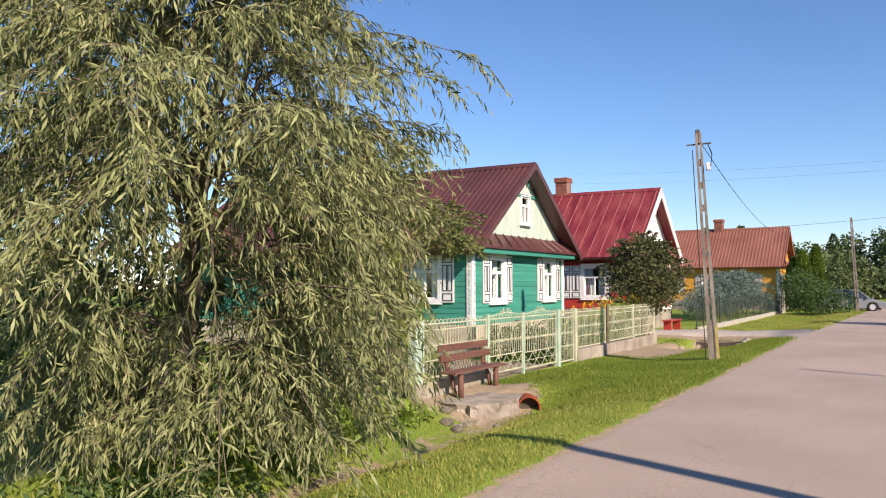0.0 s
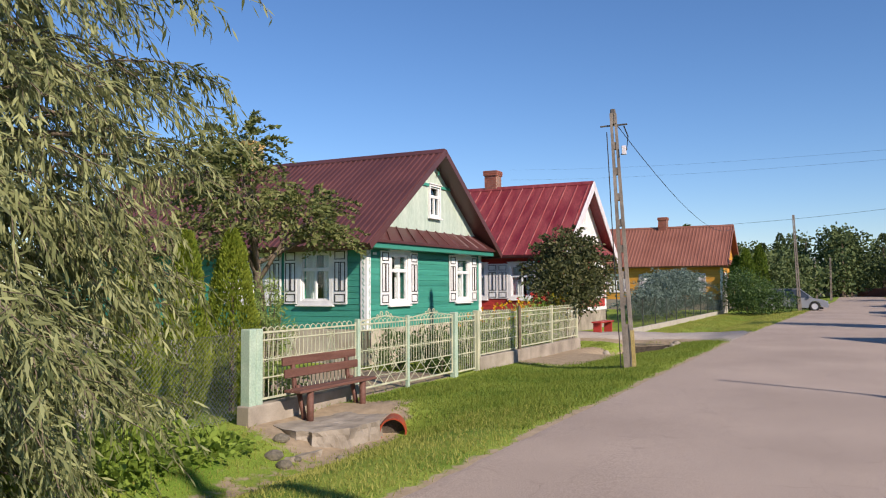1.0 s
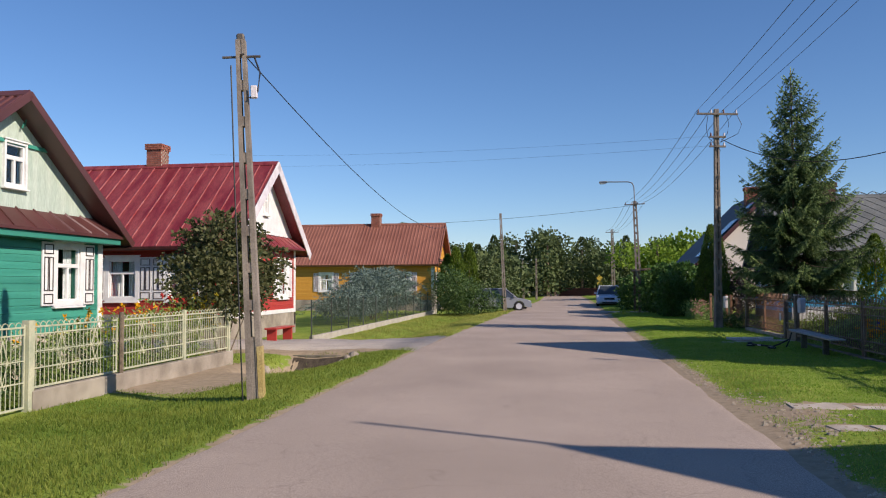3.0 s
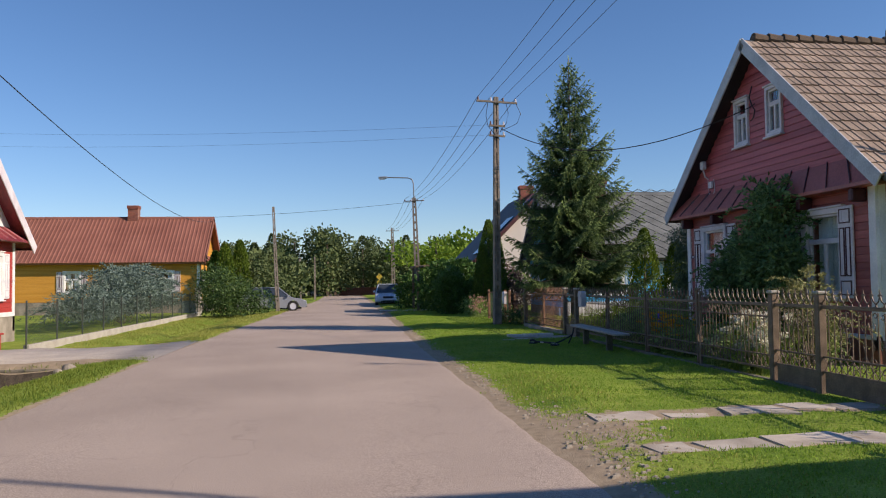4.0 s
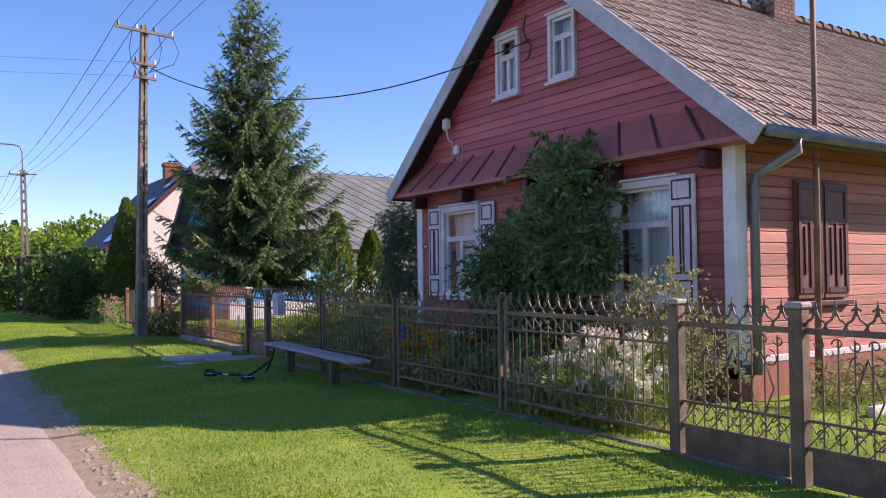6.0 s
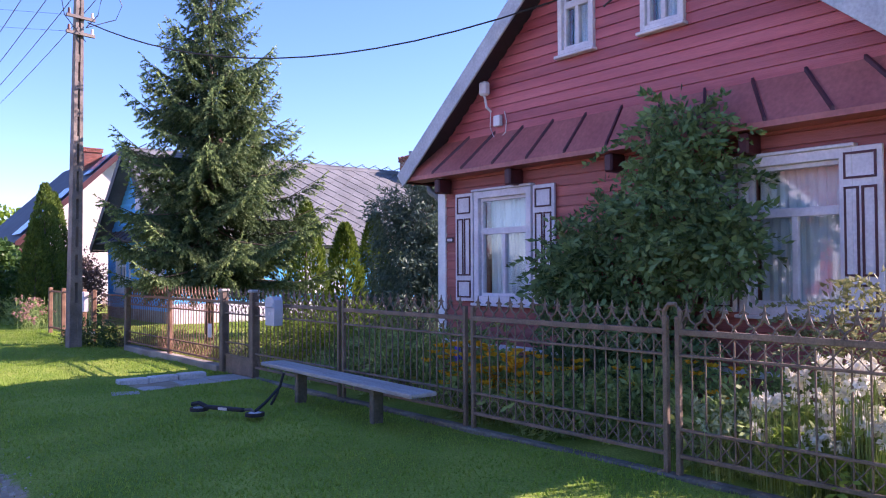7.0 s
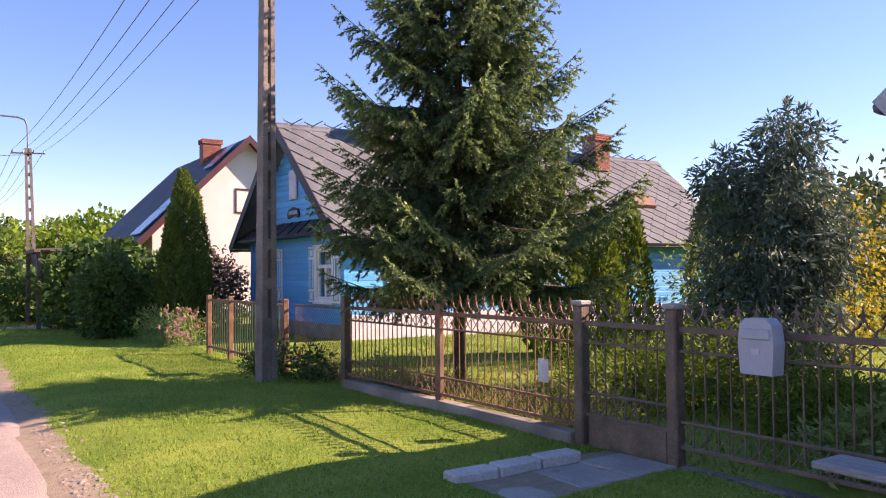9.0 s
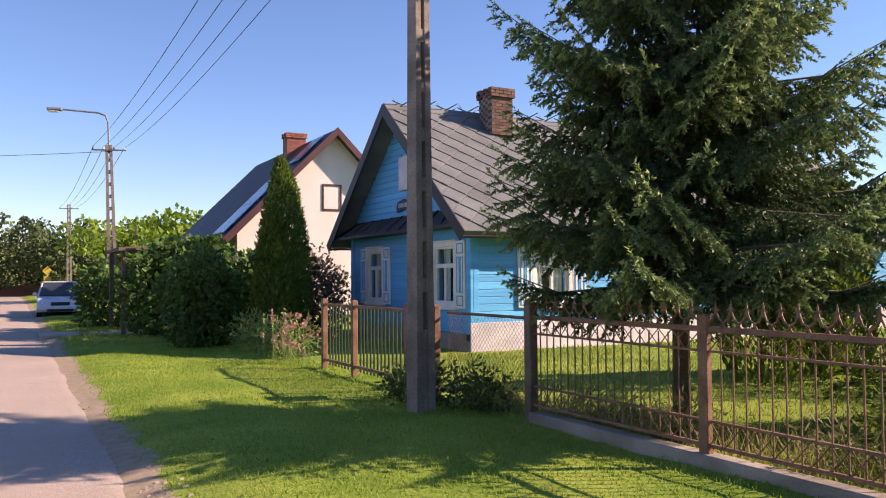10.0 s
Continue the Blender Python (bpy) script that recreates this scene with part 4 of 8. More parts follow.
# ochre house far along the road
YF_ = [(-1.9, 1.3, 0.9, 1.2), (1.9, 1.3, 0.9, 1.2)]
YS_ = [(2.2, 1.3, 0.9, 1.2), (5.4, 1.3, 0.9, 1.2), (8.2, 1.3, 0.9, 1.2)]
ochre_house, F, N, info = gable_house(dict(
    label="ochre timber house with an orange-brown tiled sheet roof", x=-8.7, y=70.6, z=0.0, rot=0, w=6.9, L=15.0, of=0.45, os=0.6,
    eave=3.2, ridge=6.5, front=YF_, side=YS_, paint=ochre_paint, gable_paint=ochre_paint, gable_z=3.7, base=0.6, pitch=0.2, single=True,
    roof="ribs", rib=0.26, roof_mat=orange_roof, barge=0.28, barge_mat=orange_roof, pent=(3.35, 0.35, 0.42), pent_mat=orange_roof, attic=[], corner=white_paint))
front_windows(ochre_house, F, YF_, white_paint, 0.4, faded_white, dark_trim, casing=0.12)
front_windows(ochre_house, N, YS_, white_paint, 0.4, faded_white, dark_trim, casing=0.12)
brick_chimney(ochre_house, -5.1, 0.0, 6.2, 7.35, 0.7, 0.7, brick_red)

# dark red house with the tiled roof
PF_ = [(29.0 - 26.9, 1.18, 0.98, 1.42), (24.75 - 26.9, 1.18, 0.98, 1.42)]
PS_ = []
plum_house, F, N, info = gable_house(dict(
    label="dark red timber house with a brown tile roof and outlined shutters", x=9.55, y=26.96, z=0.08, rot=180, w=7.06, L=11.5, of=0.35, os=0.6,
    eave=3.07, ridge=6.46, front=PF_, side=PS_, paint=red_front, side_paint=red_worn, base_mat=red_plinth, gable_paint=red_paint, gable_z=3.5, gable_x=0.0, base=0.5, pitch=0.135, single=True, gable_boards=True,
    roof="tiles", roof_mat=tile_roof, cap_mat=ridge_brown, barge=0.2, barge_mat=grey_board, fascia=dark_trim, pent=(3.02, 0.5, 0.33), pent_mat=pent_sheet, pent_seam=dark_trim, attic=[(27.6 - 26.9, 4.42, 0.46, 0.88), (26.28 - 26.9, 4.42, 0.46, 0.88)], corner=white_paint))
FF = F @ Matrix.Translation((0, 0.026, 0))
for u, z, w, h in PF_:
    window(plum_house, FF, u, z, w, h, faded_white, casing=0.1, proud=0.06, curtains="full")
for u in (29.82 - 26.9, 28.18 - 26.9, 25.57 - 26.9, 23.93 - 26.9 + 0.16):
    shutter(plum_house, FF, u - 0.0, 1.1, 0.4, 1.6, faded_white, dark_trim)
for u in (27.6 - 26.9, 26.28 - 26.9):
    window(plum_house, FF, u, 4.42, 0.46, 0.88, faded_white, casing=0.07, curtains="full")
# closed shutters on the side wall
for k in (0, 1):
    s = part("side_shutter", MB().cbox(1.62 + k * 0.56, 0.026, 1.15, 2.16 + k * 0.56, 0.075, 2.62, 0.008), shutter_brown, plum_house, "closed brown shutter leaf", m=N @ Matrix.Translation((-3.8, 0, 0)))
    tr = MB()
    for a, b, c, d in ((0.06, 0.07, 0.48, 0.14), (0.06, 0.95, 0.48, 1.02), (0.06, 1.36, 0.48, 1.43), (0.02, 0.07, 0.08, 1.43), (0.46, 0.07, 0.52, 1.43), (0.25, 0.14, 0.29, 0.95), (0.14, 0.3, 0.17, 0.9), (0.37, 0.3, 0.40, 0.9)):
        tr.box(1.62 + k * 0.56 + a, 0.075, 1.15 + b, 1.62 + k * 0.56 + c, 0.092, 1.15 + d)
    part("panel_trim", tr, dark_trim, s)
part("shutter_sill", MB().cbox(-2.25, 0.02, 1.06, -1.0, 0.1, 1.12, 0.006), dark_trim, plum_house, m=N)
part("plinth_band", MB().cbox(-11.5, 0.026, 0.42, 0, 0.06, 0.5, 0.006), faded_white, plum_house, m=N)
part("plinth_band", MB().cbox(-3.5, 0.026, 0.42, 3.5, 0.06, 0.5, 0.006), faded_white, plum_house, m=F)
# gutters and downpipes
for sg in (1, -1):
    yy = sg * (7.06 / 2 + 0.65)
    g = part("gutter", MB().tube([(0.3, yy, 3.03), (-11.6, yy, 2.99)], 0.07, 8), zinc, plum_house, smooth=True)
    yw = sg * (7.06 / 2 + 0.1)
    part("downpipe", MB().tube([(-0.25, yy, 3.0), (-0.27, yy, 2.85), (-0.22, yw + sg * 0.06, 2.62), (-0.22, yw, 2.5), (-0.22, yw, 0.3)], 0.055, 8), zinc, plum_house, smooth=True)
brick_chimney(plum_house, -5.9, 0.0, 6.0, 7.3, 0.65, 0.6, brick_dark)
# brackets under the pent roof
for y in (-3.3, -1.75, 0.0, 1.75, 3.3):
    part("bracket", MB().cbox(0.03, y - 0.06, 2.72, 0.3, y + 0.06, 2.94, 0.02), dark_trim, plum_house)
# service lamp, junction box and cable loops on the gable
u = 29.22 - 26.9
part("wall_lamp", MB().cbox(u - 0.04, 0.1, 4.06, u + 0.1, 0.22, 4.26, 0.025), faded_white, plum_house, "small white wall lamp", m=F)
part("lamp_arm", MB().tube([(u + 0.03, 0.16, 4.06), (u + 0.03, 0.12, 3.9), (u + 0.03, 0.03, 3.84)], 0.02, 6), faded_white, plum_house, m=F)
part("junction_box", MB().cbox(u - 0.22, 0.03, 3.6, u - 0.08, 0.1, 3.76, 0.012), faded_white, plum_house, "small pale junction box", m=F)
part("lamp_cable", MB().tube([(u + 0.02, 0.05, 3.84), (u + 0.03, 0.05, 3.62), (u - 0.04, 0.05, 3.47), (u - 0.16, 0.05, 3.42), (u - 0.29, 0.05, 3.5), (u - 0.31, 0.05, 3.66), (u - 0.27, 0.05, 3.8)], 0.008, 5), faded_white, plum_house, m=F)
part("cable_hook", MB().tube([(27.1 - 26.9, 0.05, 5.55), (27.1 - 26.9, 0.12, 5.3), (27.0 - 26.9, 0.12, 5.1), (26.92 - 26.9, 0.1, 5.0), (26.98 - 26.9, 0.1, 4.85), (27.1 - 26.9, 0.1, 4.8)], 0.014, 5), black_cable, plum_house, m=F)

pl = part("number_plate", MB().cbox(30.2 - 26.9 - 0.09, 0.03, 1.98, 30.2 - 26.9 + 0.09, 0.04, 2.06, 0.004), dark_trim, plum_house, "small dark plate with a pale bar", m=F)
part("plate_bar", MB().box(30.2 - 26.9 - 0.06, 0.04, 2.0, 30.2 - 26.9 + 0.06, 0.043, 2.04), faded_white, pl)
# blue house
BF_ = [(48.9 - 47.35, 1.0, 0.85, 1.2), (45.3 - 47.35, 1.0, 0.85, 1.2)]
BS_ = [(-2.0, 1.0, 0.85, 1.2), (-5.0, 1.0, 0.85, 1.2), (-8.0, 1.0, 0.85, 1.2)]
blue_house, F, N, info = gable_house(dict(
    label="bright blue timber house with a grey diamond-tiled roof", x=10.3, y=47.35, z=0.05, rot=180, w=6.2, L=14.0, of=0.5, os=0.55,
    eave=2.45, ridge=5.6, front=BF_, side=BS_, paint=blue_paint, gable_paint=blue_paint, gable_z=3.0, base=0.4, pitch=0.15, single=True, gable_boards=True,
    roof="diamond", row=0.6, roof_mat=grey_roof, barge=0.2, barge_mat=dark_roof, pent=(2.62, 0.36, 0.46), pent_mat=dark_roof, attic=[(-0.15, 3.65, 0.45, 0.75)], corner=blue_paint))
front_windows(blue_house, F, BF_, white_paint, 0.36, white_paint, blue_paint, casing=0.1)
front_windows(blue_house, N, BS_, white_paint, 0.36, white_paint, blue_paint, casing=0.1)
part("attic_shutter", MB().cbox(-0.38, 0.03, 3.6, 0.08, 0.09, 4.4, 0.01), faded_white, blue_house, m=F)
sg = part("sign_board", MB().prism([(-0.5, 3.1), (-0.15, 3.16), (0.2, 3.1), (0.24, 3.22), (0.16, 3.34), (-0.15, 3.4), (-0.46, 3.34), (-0.54, 3.22)], lambda a, b, d: (a, d, b), 0.03, 0.075), dark_roof, blue_house, "dark blue board with illegible pale marks", m=F)
sb, x = MB(), -0.44
for k, w in enumerate((0.05, 0.03, 0.06, 0.045, 0.035, 0.06, 0.04, 0.05)):
    sb.box(x, 0.075, 3.2, x + w, 0.085, 3.3)
    x += w + 0.026
part("sign_marks", sb, grey_board, sg)
part("side_band", MB().cbox(-14.0, 0.026, -0.1, 0.06, 0.075, 0.62, 0.006), faded_white, blue_house, m=N)
brick_chimney(blue_house, -2.3, 0.5, 5.0, 6.15, 0.6, 0.6, brick_dark)
brick_chimney(blue_house, -10.7, 0.5, 5.0, 6.2, 0.65, 0.65, brick_red)
part("flue", MB().tube([(-10.7, 0.5, 6.2), (-10.7, 0.5, 6.45)], 0.09, 8), zinc, blue_house)
part("roof_hatch", MB().cbox(0, 0, 0, 0.9, 0.7, 0.16, 0.02), rusty, blue_house, m=Matrix.Translation((-10.9, 2.35, 4.0)) @ Matrix.Rotation(-info["sl"] * 0.8, 4, "X"))

# pale plastered house with solar panels; its ridge runs along the road
white_house = thing("house", "pale plastered house with dark roof and solar panels", "house", pose(14.0, 61.5, 0.0))
W2, WE, WR = 4.0, 3.0, 7.75
hs = (WR - WE) / 4.75
part("wall", MB().prism([(-W2, 0), (W2, 0), (W2, WE + hs * 0.75 - 0.12), (0, WR - 0.12), (-W2, WE + hs * 0.75 - 0.12)], lambda a, b, d: (a, d, b), 0, 0.3), plaster, white_house)
part("wall", MB().prism([(-W2, 0), (W2, 0), (W2, WE + hs * 0.75 - 0.12), (0, WR - 0.12), (-W2, WE + hs * 0.75 - 0.12)], lambda a, b, d: (a, d, b), 10.7, 11.0), plaster, white_house)
for sg in (-1, 1):
    part("wall", MB().box(sg * W2, 0.305, 0, sg * (W2 - 0.3), 10.695, WE + hs * 0.6), plaster, white_house)
    sl = MB().hexa([(sg * 4.75, -0.5, WE - 0.14), (0, -0.5, WR - 0.14), (0, 11.5, WR - 0.14), (sg * 4.75, 11.5, WE - 0.14), (sg * 4.75, -0.5, WE), (0, -0.5, WR), (0, 11.5, WR), (sg * 4.75, 11.5, WE)])
    part("roof", sl, dark_roof, white_house)
    part("verge_board", MB().hexa([(sg * 4.8, -0.54, WE - 0.32), (0, -0.54, WR - 0.27), (0, -0.5, WR - 0.27), (sg * 4.8, -0.5, WE - 0.32), (sg * 4.8, -0.54, WE + 0.04), (0, -0.54, WR + 0.06), (0, -0.5, WR + 0.06), (sg * 4.8, -0.5, WE + 0.04)]), brown_sheet, white_house)
for k, (a, b, y0, y1) in enumerate(((0.08, 0.33, 0.4, 2.3), (0.335, 0.58, 0.4, 2.3), (0.72, 0.95, 0.4, 1.7))):
    q = [(-4.75 * (1 - s), y, WE + (WR - WE) * s) for s, y in ((a, y0), (a, y1), (b, y1), (b, y0))]
    nrm = Vector((-(WR - WE), 0, 4.75)).normalized()
    part("solar_panel", MB().hexa([Vector(p) + nrm * 0.05 for p in q] + [Vector(p) + nrm * 0.1 for p in q]), solar_blue, white_house)
wm = Matrix.Translation((-0.05, 0, 0)) @ pose(0, 0, 0, 0, 0, 180)
ww = part("window", ring(-0.4, 4.4, 0.45, 5.5, 0.07, -0.02, 0.04), brown_sheet, white_house, m=wm)
part("pane", MB().box(-0.34, -0.012, 4.46, 0.39, -0.006, 5.44), pane_glass, ww).visible_shadow = False
part("blind", MB().box(-0.34, -0.05, 4.46, 0.39, -0.04, 5.44), faded_white, ww, "pale roller blind")
part("room", MB().box(-0.6, 0.02, 4.2, 0.6, 0.25, 5.8), interior, white_house)
brick_chimney(white_house, -0.35, 4.0, 7.0, 8.2, 0.9, 0.6, brick_red)
part("gutter", MB().tube([(-4.85, -0.5, WE - 0.1), (-4.85, 11.4, WE - 0.12)], 0.09, 6), brown_sheet, white_house)
part("downpipe", MB().tube([(-4.85, -0.35, WE - 0.1), (-4.3, -0.2, WE - 0.5), (-4.1, -0.1, WE - 0.7), (-4.1, -0.1, 0)], 0.06, 6), brown_sheet, white_house)

# neighbour's house beside the start, known by its shadow on the road
shade_house = thing("house", "plain timber house beside the road with a dark roof", "house", pose(10.4, 12.7, 0.05))
part("wall", MB().prism([(-2.4, 0), (2.4, 0), (2.4, 2.9), (0, 6.0), (-2.4, 2.9)], lambda a, b, d: (d, a, b), 0, 9.0), red_paint, shade_house)
for sg in (-1, 1):
    part("roof", MB().hexa([(-0.5, sg * 2.9, 2.4), (9.4, sg * 2.9, 2.4), (9.4, 0, 6.1), (-0.5, 0, 6.1), (-0.5, sg * 2.9, 2.55), (9.4, sg * 2.9, 2.55), (9.4, 0, 6.25), (-0.5, 0, 6.25)]), dark_roof, shade_house)
part("roof_mast", MB().tube([(-0.3, 0, 6.2), (-0.3, 0, 7.9)], 0.05, 6), rusty, shade_house)


# ---- fences ----
def bar_mesh(name, w, d, h, material):
    return MB().box(-w / 2, -d / 2, 0, w / 2, d / 2, h).data(name, material)


def scroll(shape, x, z, r, turns, start, y=0.0, th=0.006, flip=1):
    """A flat spiral of thin bar."""
    pts = []
    for k in range(13):
        a = start + flip * turns * 2 * math.pi * k / 12
        q = r * (1 - 0.72 * k / 12)
        pts.append((x + q * math.cos(a), y, z + q * math.sin(a)))
    shape.tube(pts, th, 4)


# dark iron fence along the right verge; local x runs along +y of the place
iron = thing("fence", "rusty brown wrought-iron fence with scrolls and pointed cresting", "fence", pose(6.9, 0, 0.08, 0, 0, 90))
iron_post = MB().cbox(-0.02, -0.022, -0.1, 0.02, 0.022, 1.2, 0.005).data("post", fence_brown)
iron_bar = MB().cbox(-0.006, -0.006, 0.18, 0.006, 0.006, 1.04, 0.002).data("bar", fence_brown)
wide_post = MB().cbox(-0.055, -0.055, -0.1, 0.055, 0.055, 1.24, 0.012).data("post", fence_brown)
rusty_post = MB().cbox(-0.03, -0.03, -0.1, 0.03, 0.03, 1.2, 0.006).data("post", rusty)
rusty_bar = MB().cbox(-0.006, -0.006, 0.18, 0.006, 0.006, 1.04, 0.002).data("bar", rusty)


def iron_panel(y0, y1, paint, bar, low=0.15, plate=0.0, crest=True, scrolls=False):
    L = y1 - y0
    for z, h in ((1.06, 0.045), (low, 0.03), (low + 0.2, 0.02)) + (() if scrolls else ((0.9, 0.02),)):
        part("rail", MB().cbox(y0, -0.018, z, y1, 0.018, z + h, 0.004), paint, iron)
    n = max(2, round(L / 0.115))
    for k in range(1, n):
        part("bar", bar, None, iron, m=Matrix.Translation((y0 + k * L / n, 0, 0)))
    c = MB()
    m = max(2, round(L / 0.15))
    for k in range(m):
        a, b = y0 + k * L / m, y0 + (k + 1) * L / m
        mid, w = (a + b) / 2, (b - a)
        if crest:
            for sg in (-1, 1):
                c.tube([(mid + sg * w * 0.62, 0, 1.1), (mid + sg * w * 0.42, 0, 1.15), (mid + sg * w * 0.2, 0, 1.17), (mid, 0, 1.24)], 0.009, 4)
            c.tube([(mid, 0, 1.2), (mid, 0, 1.25), (mid, 0, 1.31)], 0.02, 5, 0.003)
            c.tube([(mid - 0.035, 0, 1.235), (mid, 0, 1.258), (mid + 0.035, 0, 1.235)], 0.009, 4)
        for sg in (-1, 1):
            c.tube([(mid - sg * w / 2, 0, low + 0.03), (mid, 0, low + 0.11), (mid + sg * w / 2, 0, low + 0.2)], 0.005, 4)
        if not scrolls:
            for sg in (-1, 1):
                c.tube([(mid - sg * w / 2, 0, 0.91), (mid, 0, 0.99), (mid + sg * w / 2, 0, 1.06)], 0.005, 4)
    if scrolls:
        for cx in (y0 + L * 0.25, y0 + L * 0.5, y0 + L * 0.75):
            for sg in (-1, 1):
                scroll(c, cx + sg * 0.07, 0.86, 0.07, 1.1, math.pi / 2, flip=-sg)
                scroll(c, cx + sg * 0.07, 0.46, 0.07, 1.1, -math.pi / 2, flip=sg)
                c.tube([(cx, 0, 0.42), (cx + sg * 0.1, 0, 0.64), (cx, 0, 0.92)], 0.007, 4)
        k = 0
        x = y0 + 0.1
        while x < y1 - 0.1:
            scroll(c, x, 1.0, 0.045, 0.9, 0.0, flip=1 if k % 2 else -1)
            scroll(c, x, low + 0.12, 0.05, 0.9, math.pi, flip=1 if k % 2 else -1)
            x += 0.13
            k += 1
    part("scrollwork", c, paint, iron)["kind"] = "stuff"
    if plate:
        part("plate", MB().cbox(y0 + 0.03, -0.012, 0.0, y1 - 0.03, 0.012, plate, 0.003), paint, iron)


PANELS = [(22.06, 24.36), (24.46, 26.7), (26.82, 29.1), (29.2, 31.5)]
for a, b in PANELS:
    iron_panel(a, b, fence_brown, iron_bar)
for y in (24.36, 24.47, 26.7, 26.82, 29.09, 29.2):
    part("post", iron_post, None, iron, m=Matrix.Translation((y, 0, 0)))
iron_panel(31.62, 32.56, fence_brown, iron_bar, low=0.26, plate=0.26)
for a, b in ((32.68, 34.92), (35.02, 37.3)):
    iron_panel(a, b, rusty, rusty_bar)
for y in (34.95, 34.99):
    part("post", rusty_post, None, iron, m=Matrix.Translation((y, 0, 0)))
for y in (37.36, 32.62, 31.56):
    part("post", wide_post, None, iron, m=Matrix.Translation((y, 0, 0)))
# wide double gate with a sheet along its foot
for a, b in ((20.98, 21.98), (19.1, 20.86), (16.6, 19.0), (14.2, 16.5)):
    iron_panel(a, b, fence_brown, iron_bar, low=0.24, plate=0.24, scrolls=True)
for y in (22.03, 20.92, 16.55):
    part("post", wide_post, None, iron, m=Matrix.Translation((y, 0, 0)))
for y in (19.05, 14.15):
    part("post", iron_post, None, iron, m=Matrix.Translation((y, 0, 0)))
part("plinth", MB().cbox(21.0, -0.06, -0.2, 31.5, 0.06, 0.025, 0.015), mossy_concrete, iron)
part("plinth", MB().cbox(32.7, -0.09, -0.2, 37.3, 0.09, 0.1, 0.015), old_concrete, iron)
arch = MB().tube([(24.34, 0, 1.1), (24.34, 0, 1.24), (24.38, 0, 1.29), (24.44, 0, 1.29), (24.48, 0, 1.24), (24.48, 0, 1.1)], 0.02, 6)
part("post_arch", arch, fence_brown, iron)
for y in (32.62, 31.56, 22.03, 20.92):
    part("post_cap", MB().cbox(y - 0.07, -0.07, 1.24, y + 0.07, 0.07, 1.285, 0.012), concrete, iron, "pale concrete cap")
part("note", MB().cbox(33.05, 0.02, 0.5, 33.2, 0.026, 0.72, 0.002), faded_white, iron, "small blank white notice")

# rust-red fence of the blue house
rust = thing("fence", "rust-red picket fence with green slats", "fence", pose(6.75, 0, 0.05, 0, 0, 90))
rp_ = MB().cbox(-0.045, -0.045, -0.1, 0.045, 0.045, 1.2, 0.01).data("post", rusty)
for y in (43.15, 41.85, 39.98, 39.2):
    part("post", rp_, None, rust, m=Matrix.Translation((y, 0, 0)))
for a, b in ((41.9, 43.1), (40.02, 41.8), (39.24, 39.94)):
    for z in (0.16, 1.08):
        part("rail", MB().cbox(a, -0.02, z, b, 0.02, z + 0.045, 0.004), rusty, rust)
    n = round((b - a) / 0.13)
    slat = MB().cbox(-0.022, -0.008, 0.1, 0.022, 0.008, 1.1, 0.003).data("slat", slat_green)
    for k in range(1, n):
        part("slat", slat, None, rust, m=Matrix.Translation((a + k * (b - a) / n, -0.03, 0)))


def chain_link(y0, y1, z0, z1, step, th, material, parent, axis="y"):
    """Woven wire: slanting strands both ways."""
    L, H = y1 - y0, z1 - z0
    v, f = [], []
    n = int((L + H) / step)
    for k in range(n):
        for sg in (1, -1):
            a = y0 - H + k * step if sg > 0 else y0 + k * step
            p, q = [a, z0], [a + sg * H, z1]
            if sg < 0:
                p, q = [a, z0], [a - H, z1]
            t0, t1 = 0.0, 1.0
            for lo, hi in ((y0, y1),):
                d = q[0] - p[0]
                ta, tb = sorted(((lo - p[0]) / d, (hi - p[0]) / d))
                t0, t1 = max(t0, ta), min(t1, tb)
            if t1 - t0 < 0.02:
                continue
            A = [p[0] + (q[0] - p[0]) * t0, p[1] + (q[1] - p[1]) * t0]
            B = [p[0] + (q[0] - p[0]) * t1, p[1] + (q[1] - p[1]) * t1]
            i, o = len(v), th / 2
            off = 0.002 * sg
            for c in (A, B):
                v += [(c[0] - o, off, c[1]), (c[0], off - o, c[1]), (c[0] + o, off, c[1]), (c[0], off + o, c[1])]
            f += [(i + j, i + (j + 1) % 4, i + 4 + (j + 1) % 4, i + 4 + j) for j in range(4)]
    ob = part("wire_mesh", raw_mesh("wire_mesh", v, f, material), material, parent)
    ob["kind"] = "stuff"


# wire-mesh fence before the willow
wire1 = thing("fence", "sagging wire-mesh fence on concrete posts", "fence", pose(-7.75, 0, -0.2, 0, 0, 90))
chain_link(-3.0, 11.95, 0.02, 1.25, 0.075, 0.0055, zinc, wire1)
for y in (9.3, 6.6, 3.9, 1.2):
    part("post", MB().cbox(y - 0.06, -0.06, -0.3, y + 0.06, 0.06, 1.3, 0.015), concrete, wire1)
for z in (0.05, 0.65, 1.24):
    part("tie_wire", MB().tube([(-3, 0.006, z), (11.95, 0.006, z)], 0.003, 4), wire_grey, wire1)
# wire-mesh fence before the ochre house
wire2 = thing("fence", "green wire-mesh fence on a low concrete kerb", "fence", pose(-7.75, 0, -0.12, 0, 0, 90))
chain_link(34.6, 61.2, 0.1, 1.25, 0.1, 0.0045, wire_grey, wire2)
for k in range(12):
    y = 34.6 + k * 2.4
    part("post", MB().tube([(y, 0, -0.2), (y, 0, 1.32)], 0.028, 6), wire_grey, wire2)
part("kerb", MB().cbox(34.6, -0.08, -0.25, 61.2, 0.08, 0.1, 0.012), concrete, wire2)
part("pillar", MB().cbox(61.2, -0.16, -0.3, 61.5, 0.16, 1.55, 0.02), concrete, wire2)
